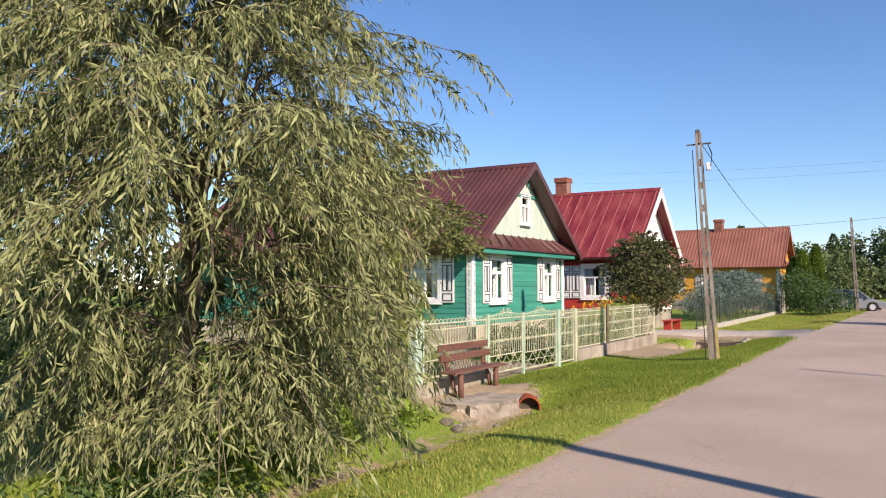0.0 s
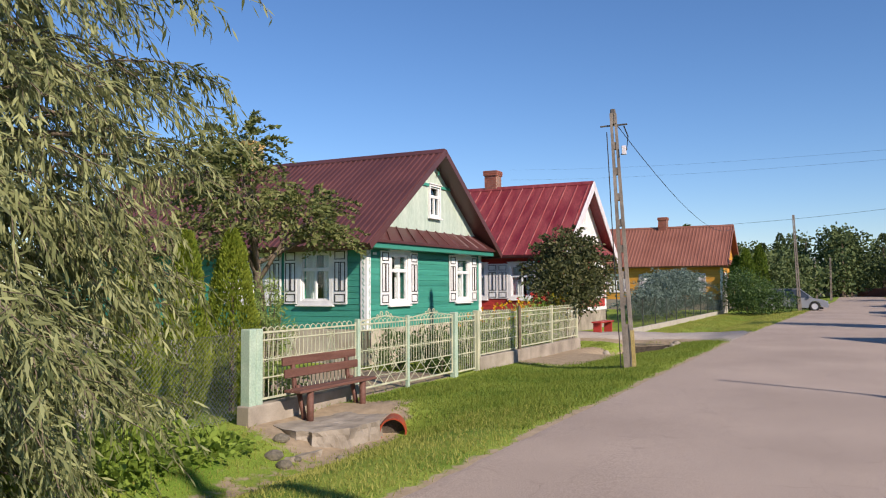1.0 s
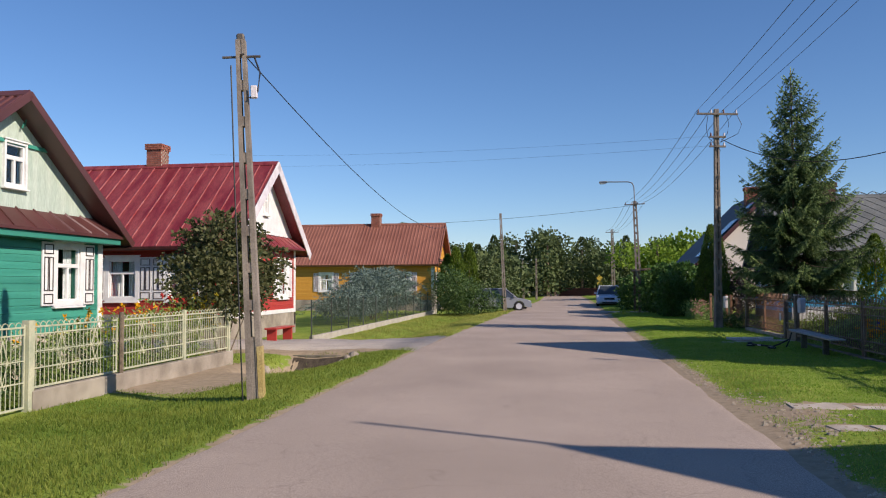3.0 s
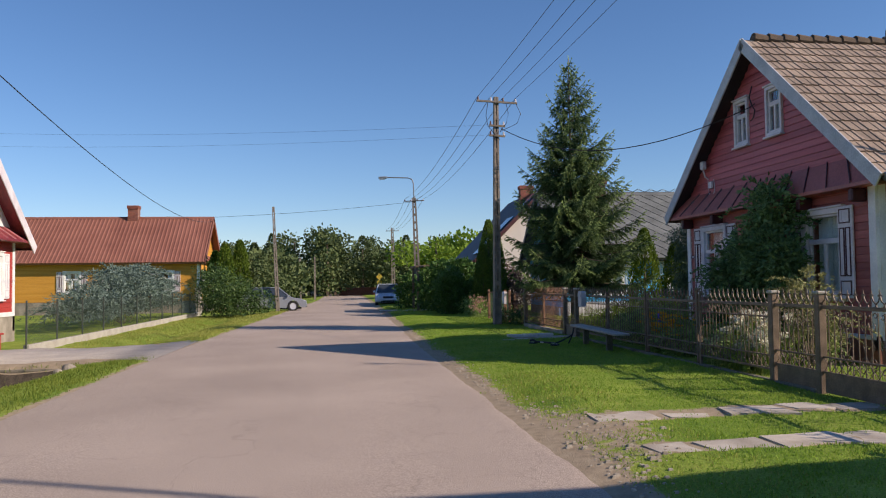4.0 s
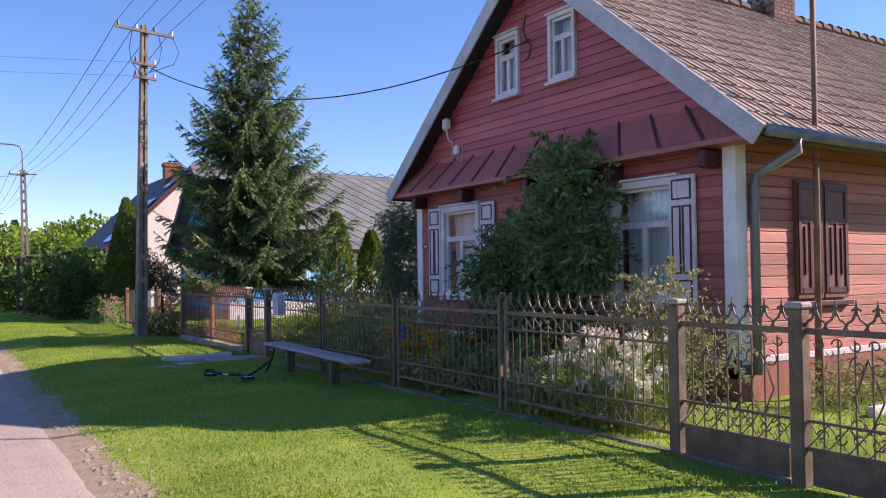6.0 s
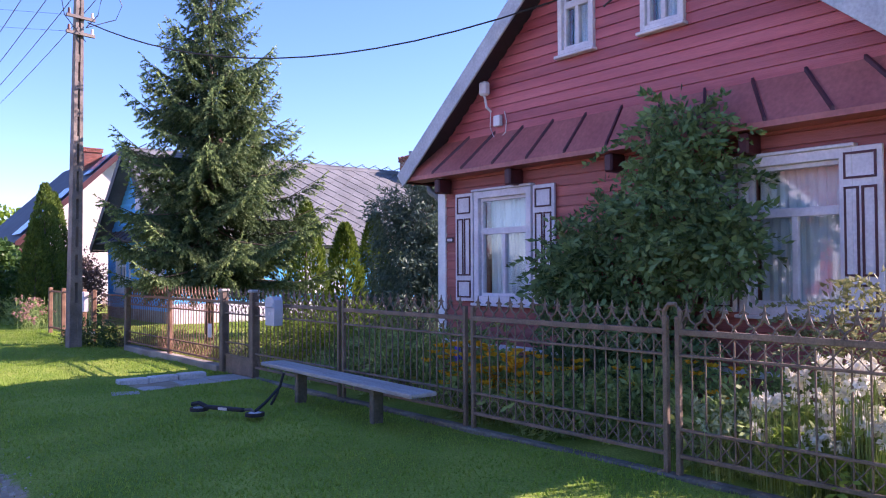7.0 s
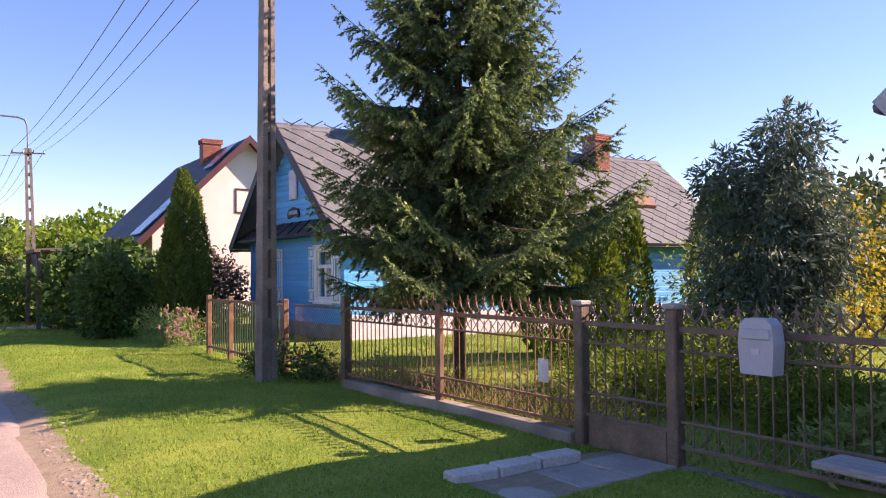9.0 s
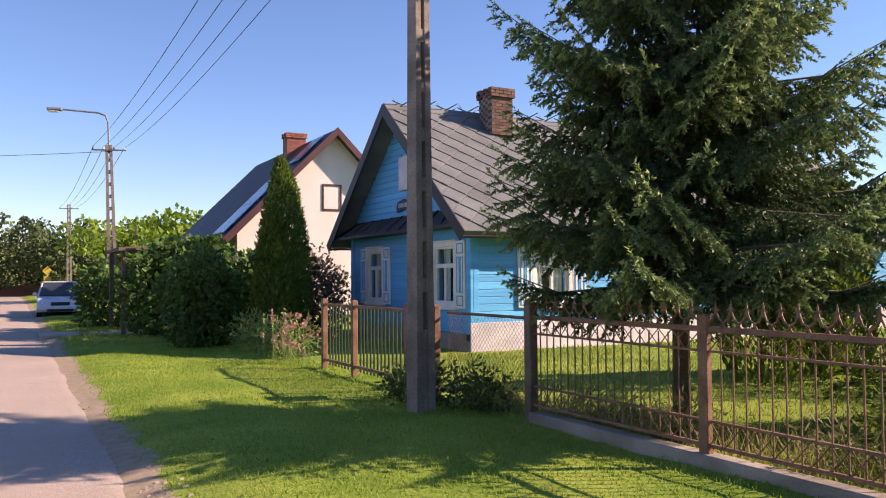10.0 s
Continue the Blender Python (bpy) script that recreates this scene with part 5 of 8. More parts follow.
# wire mesh between the blue house's fence and the iron one
wire3 = thing("fence", "short wire-mesh fence stretch beside the pole", "fence", pose(6.9, 0, 0.05, 0, 0, 90))
chain_link(37.4, 39.15, 0.05, 1.1, 0.07, 0.005, rusty, wire3)
part("rail", MB().tube([(37.4, 0, 1.1), (39.15, 0, 1.1)], 0.018, 6), rusty, wire3)

# pale green ornamental fence of the green house
pale = thing("fence", "pale green ornamental metal fence on a concrete plinth", "fence", pose(-7.6, 0, 0, 0, 0, 90))
pbar = MB().cbox(-0.006, -0.006, 0.0, 0.006, 0.006, 1.0, 0.002).data("bar", fence_green)


def pale_panel(y0, y1, z0, z1, gate=False):
    L = y1 - y0
    mids = ((z0 + (z1 - z0) * 0.30, 0.022), (z0 + (z1 - z0) * 0.56, 0.018), (z1 - 0.17, 0.022))
    for z, h in ((z0, 0.035), (z1 - 0.06, 0.03)) + mids:
        part("rail", MB().cbox(y0, -0.014, z, y1, 0.014, z + h, 0.004), fence_green, pale)
    for e in (y0 + 0.012, y1 - 0.012):
        part("stile", MB().cbox(e - 0.015, -0.015, z0, e + 0.015, 0.015, z1, 0.004), fence_green, pale)
    n = max(3, round(L / 0.105))
    low = mids[0][0] if gate else z0
    for k in range(1, n):
        part("bar", pbar, None, pale, m=Matrix.LocRotScale((y0 + k * L / n, 0.004, low), None, (1, 1, z1 - 0.05 - low)))
    c = MB()
    for cx in ([y0 + L * 0.3, y0 + L * 0.7] if L > 1.3 else [y0 + L / 2]):
        zm, hh = z0 + (z1 - z0) * 0.57, (z1 - z0) * 0.26
        for sg in (-1, 1):
            c.tube([(cx, -0.012, zm - hh), (cx + sg * 0.11, -0.012, zm), (cx, -0.012, zm + hh)], 0.011, 5)
            scroll(c, cx + sg * 0.055, zm + hh + 0.03, 0.05, 1.0, -math.pi / 2, -0.012, 0.009, sg)
            scroll(c, cx + sg * 0.055, zm - hh - 0.03, 0.05, 1.0, math.pi / 2, -0.012, 0.009, -sg)
            scroll(c, cx + sg * 0.11, zm, 0.035, 0.9, math.pi if sg > 0 else 0, -0.012, 0.008, sg)
    x = y0 + 0.06
    k = 0
    while x < y1 - 0.05:
        c.tube([(x + 0.035 * math.cos(q * math.pi / 4), -0.006, mids[1][0] + 0.01 + 0.035 * math.sin(q * math.pi / 4)) for q in range(9)], 0.005, 4)
        x += 0.1
    x = y0 + 0.04
    while x < y1 - 0.12:
        c.tube([(x, 0, z1 - 0.03), (x + 0.03, 0, z1 + 0.02), (x + 0.075, 0, z1 + 0.035), (x + 0.12, 0, z1 + 0.02), (x + 0.15, 0, z1 - 0.03)], 0.008, 4)
        x += 0.15
    if gate:
        m = round(L / 0.45)
        for q in range(m):
            a, b = y0 + q * L / m, y0 + (q + 1) * L / m
            c.tube([(a, -0.01, z0 + 0.02), (b, -0.01, low)], 0.008, 4)
            c.tube([(a, 0.01, low), (b, 0.01, z0 + 0.02)], 0.008, 4)
            c.tube([(a, 0.0, (z0 + low) / 2), (b, 0.0, (z0 + low) / 2 + 0.02)], 0.007, 4)
        cx = (y0 + y1) / 2
        c.tube([(y0, 0, z1), (y0 + L * 0.25, 0, z1 + 0.05), (cx, 0, z1 + 0.08), (y1 - L * 0.25, 0, z1 + 0.05), (y1, 0, z1)], 0.012, 5)
        for sg in (-1, 1):
            scroll(c, cx + sg * 0.09, z1 + 0.12, 0.07, 1.0, -math.pi / 2, 0, 0.011, sg)
            scroll(c, cx + sg * 0.24, z1 + 0.08, 0.05, 1.0, -math.pi / 2, 0, 0.01, -sg)
    part("scrollwork", c, fence_green, pale)["kind"] = "stuff"


pale_panel(12.26, 14.82, 0.06, 1.1)
pale_panel(14.95, 16.62, -0.1, 1.1, True)
pale_panel(16.70, 18.62, -0.15, 1.1, True)
pale_panel(18.80, 19.80, -0.18, 1.1)
pale_panel(19.98, 22.38, 0.1, 1.1)
pale_panel(22.52, 25.0, 0.12, 1.1)
pale_panel(25.1, 27.35, 0.14, 1.1)
for y, w, mt in ((14.88, 0.04, post_green), (16.66, 0.035, post_green), (18.71, 0.07, post_green), (19.89, 0.07, fence_green), (25.05, 0.04, fence_green), (27.4, 0.045, fence_green)):
    part("post", MB().cbox(y - w, -w, -0.45, y + w, w, 1.16, 0.008), mt, pale)
part("post", MB().tube([(22.45, -0.05, -0.4), (22.45, -0.05, 1.2)], 0.045, 8), bark, pale, "dark rusty pipe post")
for y in (12.02, 12.17):
    part("post", MB().cbox(y - 0.07, -0.09, -0.2, y + 0.07, 0.09, 1.12, 0.012), post_green, pale, "thick mint-painted concrete gatepost")
part("plinth", MB().cbox(11.9, -0.12, -0.7, 14.9, 0.12, 0.02, 0.015), old_concrete, pale)
part("plinth", MB().cbox(19.9, -0.1, -0.7, 27.5, 0.1, 0.08, 0.015), old_concrete, pale)

# ---- poles and wires ----
def lattice_pole(place, top, h, w0, w1, d0, d1, label, painted=False, face=0.0):
    """A concrete pole of two legs joined by rungs, with openings between."""
    lean = (Vector(top) - Vector(place))
    q = Vector((0, 0, 1)).rotation_difference(lean.normalized()).to_matrix().to_4x4()
    p = thing("utility_pole", label, "utility pole", Matrix.Translation(place) @ q @ pose(0, 0, 0, 0, 0, face), group="concrete poles along the road")

    def at(z):
        s = z / h
        return w0 + (w1 - w0) * s, d0 + (d1 - d0) * s

    for sg in (-1, 1):
        a, b = at(0), at(h)
        t0, t1 = a[0] * 0.36, b[0] * 0.38
        x0, x1, X0, X1 = sg * a[0] / 2, sg * (a[0] / 2 - t0), sg * b[0] / 2, sg * (b[0] / 2 - t1)
        part("leg", MB().hexa([(x0, -a[1] / 2, -0.5), (x1, -a[1] / 2, -0.5), (x1, a[1] / 2, -0.5), (x0, a[1] / 2, -0.5), (X0, -b[1] / 2, h), (X1, -b[1] / 2, h), (X1, b[1] / 2, h), (X0, b[1] / 2, h)]), pole_concrete, p)
    z = 0.0
    k = 0
    while z < h - 0.15:
        hgt = 1.0 if k == 0 else (0.16 if z < h - 0.6 else h - z)
        w, d = at(z)
        w2, d2 = at(z + hgt)
        part("rung", MB().hexa([(-w * 0.24, -d * 0.42, z - (0.5 if k == 0 else 0)), (w * 0.24, -d * 0.42, z - (0.5 if k == 0 else 0)), (w * 0.24, d * 0.42, z), (-w * 0.24, d * 0.42, z), (-w2 * 0.24, -d2 * 0.42, z + hgt), (w2 * 0.24, -d2 * 0.42, z + hgt), (w2 * 0.24, d2 * 0.42, z + hgt), (-w2 * 0.24, d2 * 0.42, z + hgt)]), pole_concrete, p)
        z += hgt + 0.42
        k += 1
    if painted:
        w, d = at(0.3)
        part("paint_band", MB().box(w * 0.22, -d / 2 - 0.006, 0.05, w / 2 + 0.006, d / 2 + 0.006, 0.85), dull_yellow, p, "faded yellow paint at the foot")
    return p


def cross_arm(p, z, half, n, stand=0.12):
    arm = part("cross_arm", MB().cbox(-half, -0.14, z - 0.035, half, -0.09, z + 0.035, 0.005), steel, p)
    for k in range(n):
        x = -half + 0.06 + (2 * half - 0.12) * k / (n - 1)
        part("insulator", MB().tube([(x, -0.115, z + 0.03), (x, -0.115, z + 0.08), (x, -0.115, z + stand), (x, -0.115, z + stand + 0.03)], 0.035, 8, 0.025), faded_white if k % 2 else brown_sheet, arm)


right_pole = lattice_pole((6.15, 38.45, 0.0), (6.27, 38.7, 8.0), 8.05, 0.26, 0.15, 0.22, 0.14, "tall weathered concrete pole with openings and steel arms", face=8)
cross_arm(right_pole, 7.85, 0.75, 4)
cross_arm(right_pole, 7.0, 0.3, 2)
cross_arm(right_pole, 6.65, 0.3, 2)
for x, z0, z1 in ((0.33, 7.85, 6.9), (-0.33, 7.85, 6.6), (0.7, 7.85, 6.9)):
    part("jumper", MB().tube([(x, -0.12, z0), (x * 1.25, -0.14, (z0 + z1) / 2 + 0.1), (x * 1.05, -0.14, (z0 + z1) / 2 - 0.25), (0.1, -0.13, z1 - 0.1)], 0.01, 5), black_cable, right_pole)
left_pole = lattice_pole((-4.2, 20.58, -0.12), (-4.5, 20.6, 5.6), 5.72, 0.26, 0.15, 0.22, 0.14, "leaning weathered concrete pole with a yellow foot", painted=True, face=12)
part("hook", MB().tube([(-0.3, 0, 5.45), (0.3, 0, 5.45)], 0.02, 6), steel, left_pole)
part("cap", MB().cbox(-0.06, -0.06, 5.7, 0.06, 0.06, 5.82, 0.02), steel, left_pole)
part("cable_loop", MB().tube([(0.22, -0.1, 5.4), (0.3, -0.12, 5.15), (0.25, -0.12, 4.85), (0.12, -0.12, 4.75)], 0.015, 5), black_cable, left_pole)
part("fuse_box", MB().cbox(0.14, -0.14, 4.75, 0.24, -0.06, 4.95, 0.01), faded_white, left_pole)
part("down_cable", MB().tube([(-0.16, -0.06, 5.3), (-0.18, -0.08, 3.0), (-0.19, -0.09, 0.0)], 0.012, 5), black_cable, left_pole)
lamp_pole = lattice_pole((6.6, 71.0, 0.0), (6.34, 71.0, 7.95), 8.0, 0.5, 0.3, 0.3, 0.2, "concrete pole carrying a street lamp on a bent arm", face=-5)
cross_arm(lamp_pole, 7.75, 0.75, 4)
arm = part("lamp_arm", MB().tube([(0, 0, 7.6), (0, 0, 9.1), (-0.1, 0, 9.4), (-0.4, 0, 9.52), (-2.0, 0, 9.62)], 0.045, 6), zinc, lamp_pole)
part("lamp_head", MB().cbox(-2.6, -0.14, 9.54, -1.95, 0.14, 9.69, 0.04), zinc, lamp_pole)
part("lamp_cover", MB().cbox(-2.55, -0.11, 9.47, -2.1, 0.11, 9.538, 0.03), lamp_glass, lamp_pole)
slim_pole = lattice_pole((-2.95, 60.4, -0.1), (-3.2, 60.4, 6.3), 6.4, 0.24, 0.14, 0.2, 0.12, "slim pale concrete pole at the road's edge", face=10)
far_pole = lattice_pole((7.3, 110.0, 0.0), (7.2, 110.0, 8.4), 8.5, 0.5, 0.3, 0.3, 0.2, "distant concrete pole beside the road")
cross_arm(far_pole, 8.1, 0.8, 4)
back_pole = lattice_pole((6.0, 4.1, 0.0), (6.0, 4.1, 8.0), 8.05, 0.32, 0.17, 0.24, 0.14, "weathered concrete pole near the start of the road")
cross_arm(back_pole, 7.85, 0.75, 4)


def wire(a, b, sag, r=0.008, name="overhead_wire", label="thin dark overhead power wire"):
    a, b = Vector(a), Vector(b)
    pts = []
    for k in range(17):
        s = k / 16
        p = a.lerp(b, s)
        p.z -= sag * 4 * s * (1 - s)
        pts.append(p - a)
    tagged(part(name, MB().tube(pts, r, 4), black_cable, m=Matrix.Translation(a)), label, "wire", group="overhead wires")


for k, x in enumerate((-0.69, -0.23, 0.23, 0.69)):
    wire((6.25 + x, 38.55, 7.98), (6.0 + x, 4.0, 8.0), 0.35)
    wire((6.25 + x, 38.55, 7.98), (6.34 + x, 70.9, 7.9), 0.5, 0.01)
    wire((6.34 + x, 70.9, 7.9), (7.2 + x, 109.9, 8.3), 0.5, 0.012)
wire((6.4, 38.5, 6.9), (9.4, 27.15, 5.15), 0.84, 0.013, label="black service cable sagging to the house")
wire((-4.42, 20.5, 5.35), (-8.3, 70.2, 6.2), 1.0, 0.012, label="black service cable running along the houses")
wire((6.2, 38.6, 7.05), (-24.0, 62.0, 11.0), 0.3, 0.0035)
wire((6.2, 38.6, 6.7), (-24.0, 62.0, 10.2), 0.3, 0.0035)
wire((6.4, 71.0, 7.7), (-30.0, 80.0, 7.6), 0.8, 0.012)
wire((9.55, 27.1, 5.25), (9.4, 27.15, 5.15), 0.0, 0.01)


# ---- trees, shrubs, grass ----
def willow(place, seed):
    """A willow whose long thin shoots hang to the ground on all sides."""
    rng = np.random.default_rng(seed)
    t = thing("willow_tree", "large weeping willow with dusty grey-green hanging shoots", "tree", Matrix.Translation(place))
    part("trunk", MB().tube([(-1.2, 1.0, -0.4), (-1.1, 0.9, 1.0), (-0.9, 0.8, 2.4), (-0.5, 0.6, 3.6)], 0.18, 9, 0.09), bark, t, smooth=True)
    shoots, ways, lens = [], [], []
    limbs = []
    for k in range(15):
        a = k * 2.4
        r, z = 1.1 + 1.5 * rng.random(), 3.2 + 3.6 * rng.random()
        if z > 5.6:
            r *= 0.75
        tip = np.array([r * math.cos(a), r * math.sin(a), z])
        base = np.array([-0.9, 0.8, 2.0 + 0.12 * k])
        mid = (base + tip) / 2 + np.array([0, 0, 0.5])
        limbs.append((base, mid, tip))
        part("limb", MB().tube([base, mid, tip], 0.05, 6, 0.015), bark, t, smooth=True)
    twig = MB()
    # leafy boughs that arch outwards, each fringed with hanging shoots
    for k in range(450):
        z = 0.5 + 6.7 * rng.random() ** 1.05
        if z > 2.4:
            prof = 2.42 * math.sqrt(max(0.04, 1 - ((z - 2.4) / 5.6) ** 2))
        else:
            prof = 2.42 - 0.42 * (2.4 - z) ** 1.2
        prof *= 1 - 0.2 * max(0.0, min(1.0, (z - 3.4) / 2.2))
        a = rng.random() * 2 * math.pi
        prof *= 1 + 0.13 * math.sin(3 * a + z * 1.3) + 0.08 * math.sin(7 * a + z * 2.1)
        out = np.array([math.cos(a), math.sin(a), 0.0])
        way = out + np.array([rng.normal() * 0.3, rng.normal() * 0.3, 0.0])
        inner = prof * (0.1 + 0.5 * rng.random())
        L = (prof - inner) * (0.8 + 0.25 * rng.random()) + 0.12
        lift, fall = 0.35 + 0.3 * rng.random(), 0.35 + 0.75 * rng.random()
        root = out * inner + np.array([0, 0, z])

        def along(q):
            return root + way * (L * q) + np.array([0, 0, L * (lift * q - fall * q ** 2.2)])
        twig.tube([along(q) for q in (0.0, 0.33, 0.66, 1.0)], 0.014, 4, 0.004)
        cross = np.array([-way[1], way[0], 0.0])
        for j in range(25):
            q = 0.12 + 0.9 * rng.random() ** 0.8
            p = along(q)
            sl = 0.28 + 0.5 * rng.random()
            m = int(sl / 0.037)
            u = np.linspace(0, 1, m)[:, None]
            d = way * (0.35 + 0.4 * rng.random()) + cross * rng.normal() * 0.55 + np.array([0, 0, rng.normal() * 0.25])
            path = p + d * (sl * 0.75) * u + np.array([0, 0, -0.62 * sl]) * u ** 1.8
            path = path[path[:, 2] > -0.1 + 0.25 * rng.random()]
            if len(path) < 4:
                continue
            if j % 4 == 0:
                twig.tube([path[0], path[len(path) // 2], path[-1]], 0.005, 3, 0.002)
            tang = unit(np.gradient(path, axis=0))
            shoots.append(path)
            ways.append(unit(tang * 0.7 + rng.normal(size=tang.shape) * 0.36 + np.array([0, 0, -0.35])))
            lens.append(0.075 + 0.09 * rng.random(len(path)))
    P, W, Ln = np.concatenate(shoots), np.concatenate(ways), np.concatenate(lens)
    ob = part("crown", leaf_mesh("crown", P, W, Ln, Ln * 0.17, willow_leaf, rng), willow_leaf, t)
    part("twigwork", twig, bark, t)["kind"] = "stuff"
    return t


def spruce(place, h, r0, seed, material, label, low=1.35):
    """A Norway spruce: whorls of sagging boughs with upturned ends, each a frond of side twigs clothed in needles."""
    rng = np.random.default_rng(seed)
    t = thing("spruce_tree", label, "tree", Matrix.Translation(place))
    part("trunk", MB().tube([(0, 0, -0.3), (0.02, 0, h * 0.5), (0, 0, h)], 0.1, 8, 0.015), bark, t, smooth=True)
    wood, A, B, young_lit = MB(), [], [], []

    def spray(a, b, f0, f1):
        A.append(a), B.append(b), young_lit.append((f0, f1))

    def bough(z, a, L, rise, lift):
        out = np.array([math.cos(a), math.sin(a), 0.0])
        perp = np.array([-out[1], out[0], 0.0])
        bend = rng.normal() * 0.12
        # how sunlit this bough's ends are painted, at random
        sunny = 0.5 + 0.5 * rng.random()

        def at(q):
            return out * (L * q) + perp * (bend * L * q * q) + np.array([0, 0, z + L * (rise * q + lift * q ** 3)])

        wood.tube([at(q) for q in (0.0, 0.35, 0.7, 1.0)], 0.006 + 0.009 * L, 4, 0.004)
        m = max(4, int(L / 0.095))
        for k in range(m):
            q = 0.1 + 0.9 * (k + rng.random()) / m
            p = at(q)
            for sg in (-1, 1):
                tl = (0.1 + 0.4 * L * math.sin(math.pi * min(1.0, 0.22 + 0.72 * q)) ** 1.1 * (1.05 - 0.55 * q)) * (0.6 + 0.55 * rng.random())
                tl = min(tl, 0.7)
                hang = (0.35 + 0.9 * rng.random()) * (1.35 - q)
                d = out * (0.5 + 0.35 * q) + perp * (sg * (0.85 - 0.3 * q)) + np.array([0, 0, 0.12 * q - 0.25 * hang])
                mid = p + d * tl * 0.5
                end = p + d * tl * 0.92 - np.array([0, 0, 0.42 * hang * tl])
                # paler outwards: new growth and painted sun on the tips in one tone
                fresh_lit = q ** 1.5 * sunny
                spray(p, mid, 0.0, 0.2 * fresh_lit)
                spray(mid, end, 0.2 * fresh_lit, fresh_lit)
                n = int(tl / 0.085)
                for i in range(1, n):
                    u = i / n
                    c = p + (mid - p) * u * 2 if u < 0.5 else mid + (end - mid) * (u * 2 - 1)
                    s2 = 1 if i % 2 else -1
                    sl = (0.09 + 0.2 * tl * (1 - u)) * (0.7 + 0.6 * rng.random())
                    e = c + (d * 0.75 + out * s2 * 0.35 * sg + perp * -0.3 * s2) * sl + np.array([0, 0, -(0.15 + 0.9 * hang) * sl])
                    spray(c, e, 0.15 * fresh_lit, fresh_lit)
        for k in range(5):
            spray(at(0.5 + 0.1 * k), at(0.6 + 0.1 * k), 0.2 * k * sunny, 0.25 * k * sunny)
        tip, d = at(1.0), at(1.0) - at(0.9)
        d = d / np.linalg.norm(d)
        spray(tip, tip + d * 0.14, 0.8 * sunny, sunny)

    fs = (0.0, 0.1, 0.3, 0.45, 0.6, 0.7, 0.82, 0.93, 1.0)
    rs = (1.0, 1.06, 0.86, 0.7, 0.56, 0.43, 0.29, 0.13, 0.03)
    z = low
    while z < h - 0.3:
        f = (z - low) / (h - low)
        R = r0 * float(np.interp(f, fs, rs))
        nb = 8 if f < 0.3 else 7 if f < 0.6 else 6 if f < 0.85 else 5
        a0 = rng.random() * 6.28
        for k in range(nb):
            turn = a0 + k * 6.283 / nb + rng.normal() * 0.18
            L = R * (0.6 + 0.5 * rng.random()) * (1 + 0.07 * math.cos(turn + 0.5))
            rise = -0.42 + 0.85 * f + rng.normal() * 0.08
            bough(z + rng.uniform(-0.12, 0.12), turn, L, rise, 0.3 + 0.12 * rng.random())
        z += 0.25 + 0.1 * rng.random() - 0.08 * f
    spray(np.array([0, 0, h - 0.8]), np.array([0, 0, h + 0.1]), 0.6, 1.0)
    A, B, young_lit = np.array(A), np.array(B), np.array(young_lit)
    D = B - A
    length = np.linalg.norm(D, axis=1)
    n = np.maximum(3, (length * 105).astype(int))
    which = np.repeat(np.arange(len(A)), n)
    u = rng.random(len(which))
    base = A[which] + D[which] * u[:, None]
    way = unit(unit(D)[which] * 0.75 + unit(rng.normal(size=base.shape)) * 0.72)
    side = unit(np.cross(way, rng.normal(size=base.shape))) * 0.0125
    nl = (0.038 + 0.02 * rng.random(len(which)))[:, None]
    v = np.stack([base - side, base + side, base + way * nl], 1).reshape(-1, 3)
    me = raw_mesh("crown", v, np.arange(len(v)).reshape(-1, 3), material)
    fresh_lit = (young_lit[which, 0] + (young_lit[which, 1] - young_lit[which, 0]) * u)
    me.attributes.new("fresh_lit", "FLOAT", "POINT").data.foreach_set("value", np.repeat(fresh_lit, 3).astype(np.float32))
    part("crown", me, material, t)
    part("bough", wood, bark, t)["kind"] = "stuff"
    return t


def thuja(place, h, r, seed, material, label, n=5200, leaf=0.11):
    rng = np.random.default_rng(seed)
    t = thing("thuja", label, "shrub", Matrix.Translation(place), group="clipped thujas")
    part("trunk", MB().tube([(0, 0, -0.2), (0, 0, h * 0.8)], 0.05, 6, 0.02), bark, t)
    u = rng.random(n) ** 0.8
    z = u * h
    prof = r * np.minimum(1.0, 0.55 + 2.2 * u) * (1 - u ** 2.2) ** 0.75 + 0.03
    a = rng.random(n) * 2 * math.pi
    lump = 1 + 0.09 * np.sin(5 * a + z * 4) + 0.07 * np.sin(9 * a - z * 7)
    rad = prof * lump * (0.6 + 0.4 * rng.random(n) ** 0.4)
    P = np.stack([rad * np.cos(a), rad * np.sin(a), z], 1)
    W = np.stack([np.cos(a) * 0.45, np.sin(a) * 0.45, np.ones(n) * 0.9], 1) + rng.normal(size=(n, 3)) * 0.28
    part("crown", leaf_mesh("crown", P, W, leaf * (0.7 + 0.6 * rng.random(n)), leaf * 0.42, material, rng), material, t)
    return t


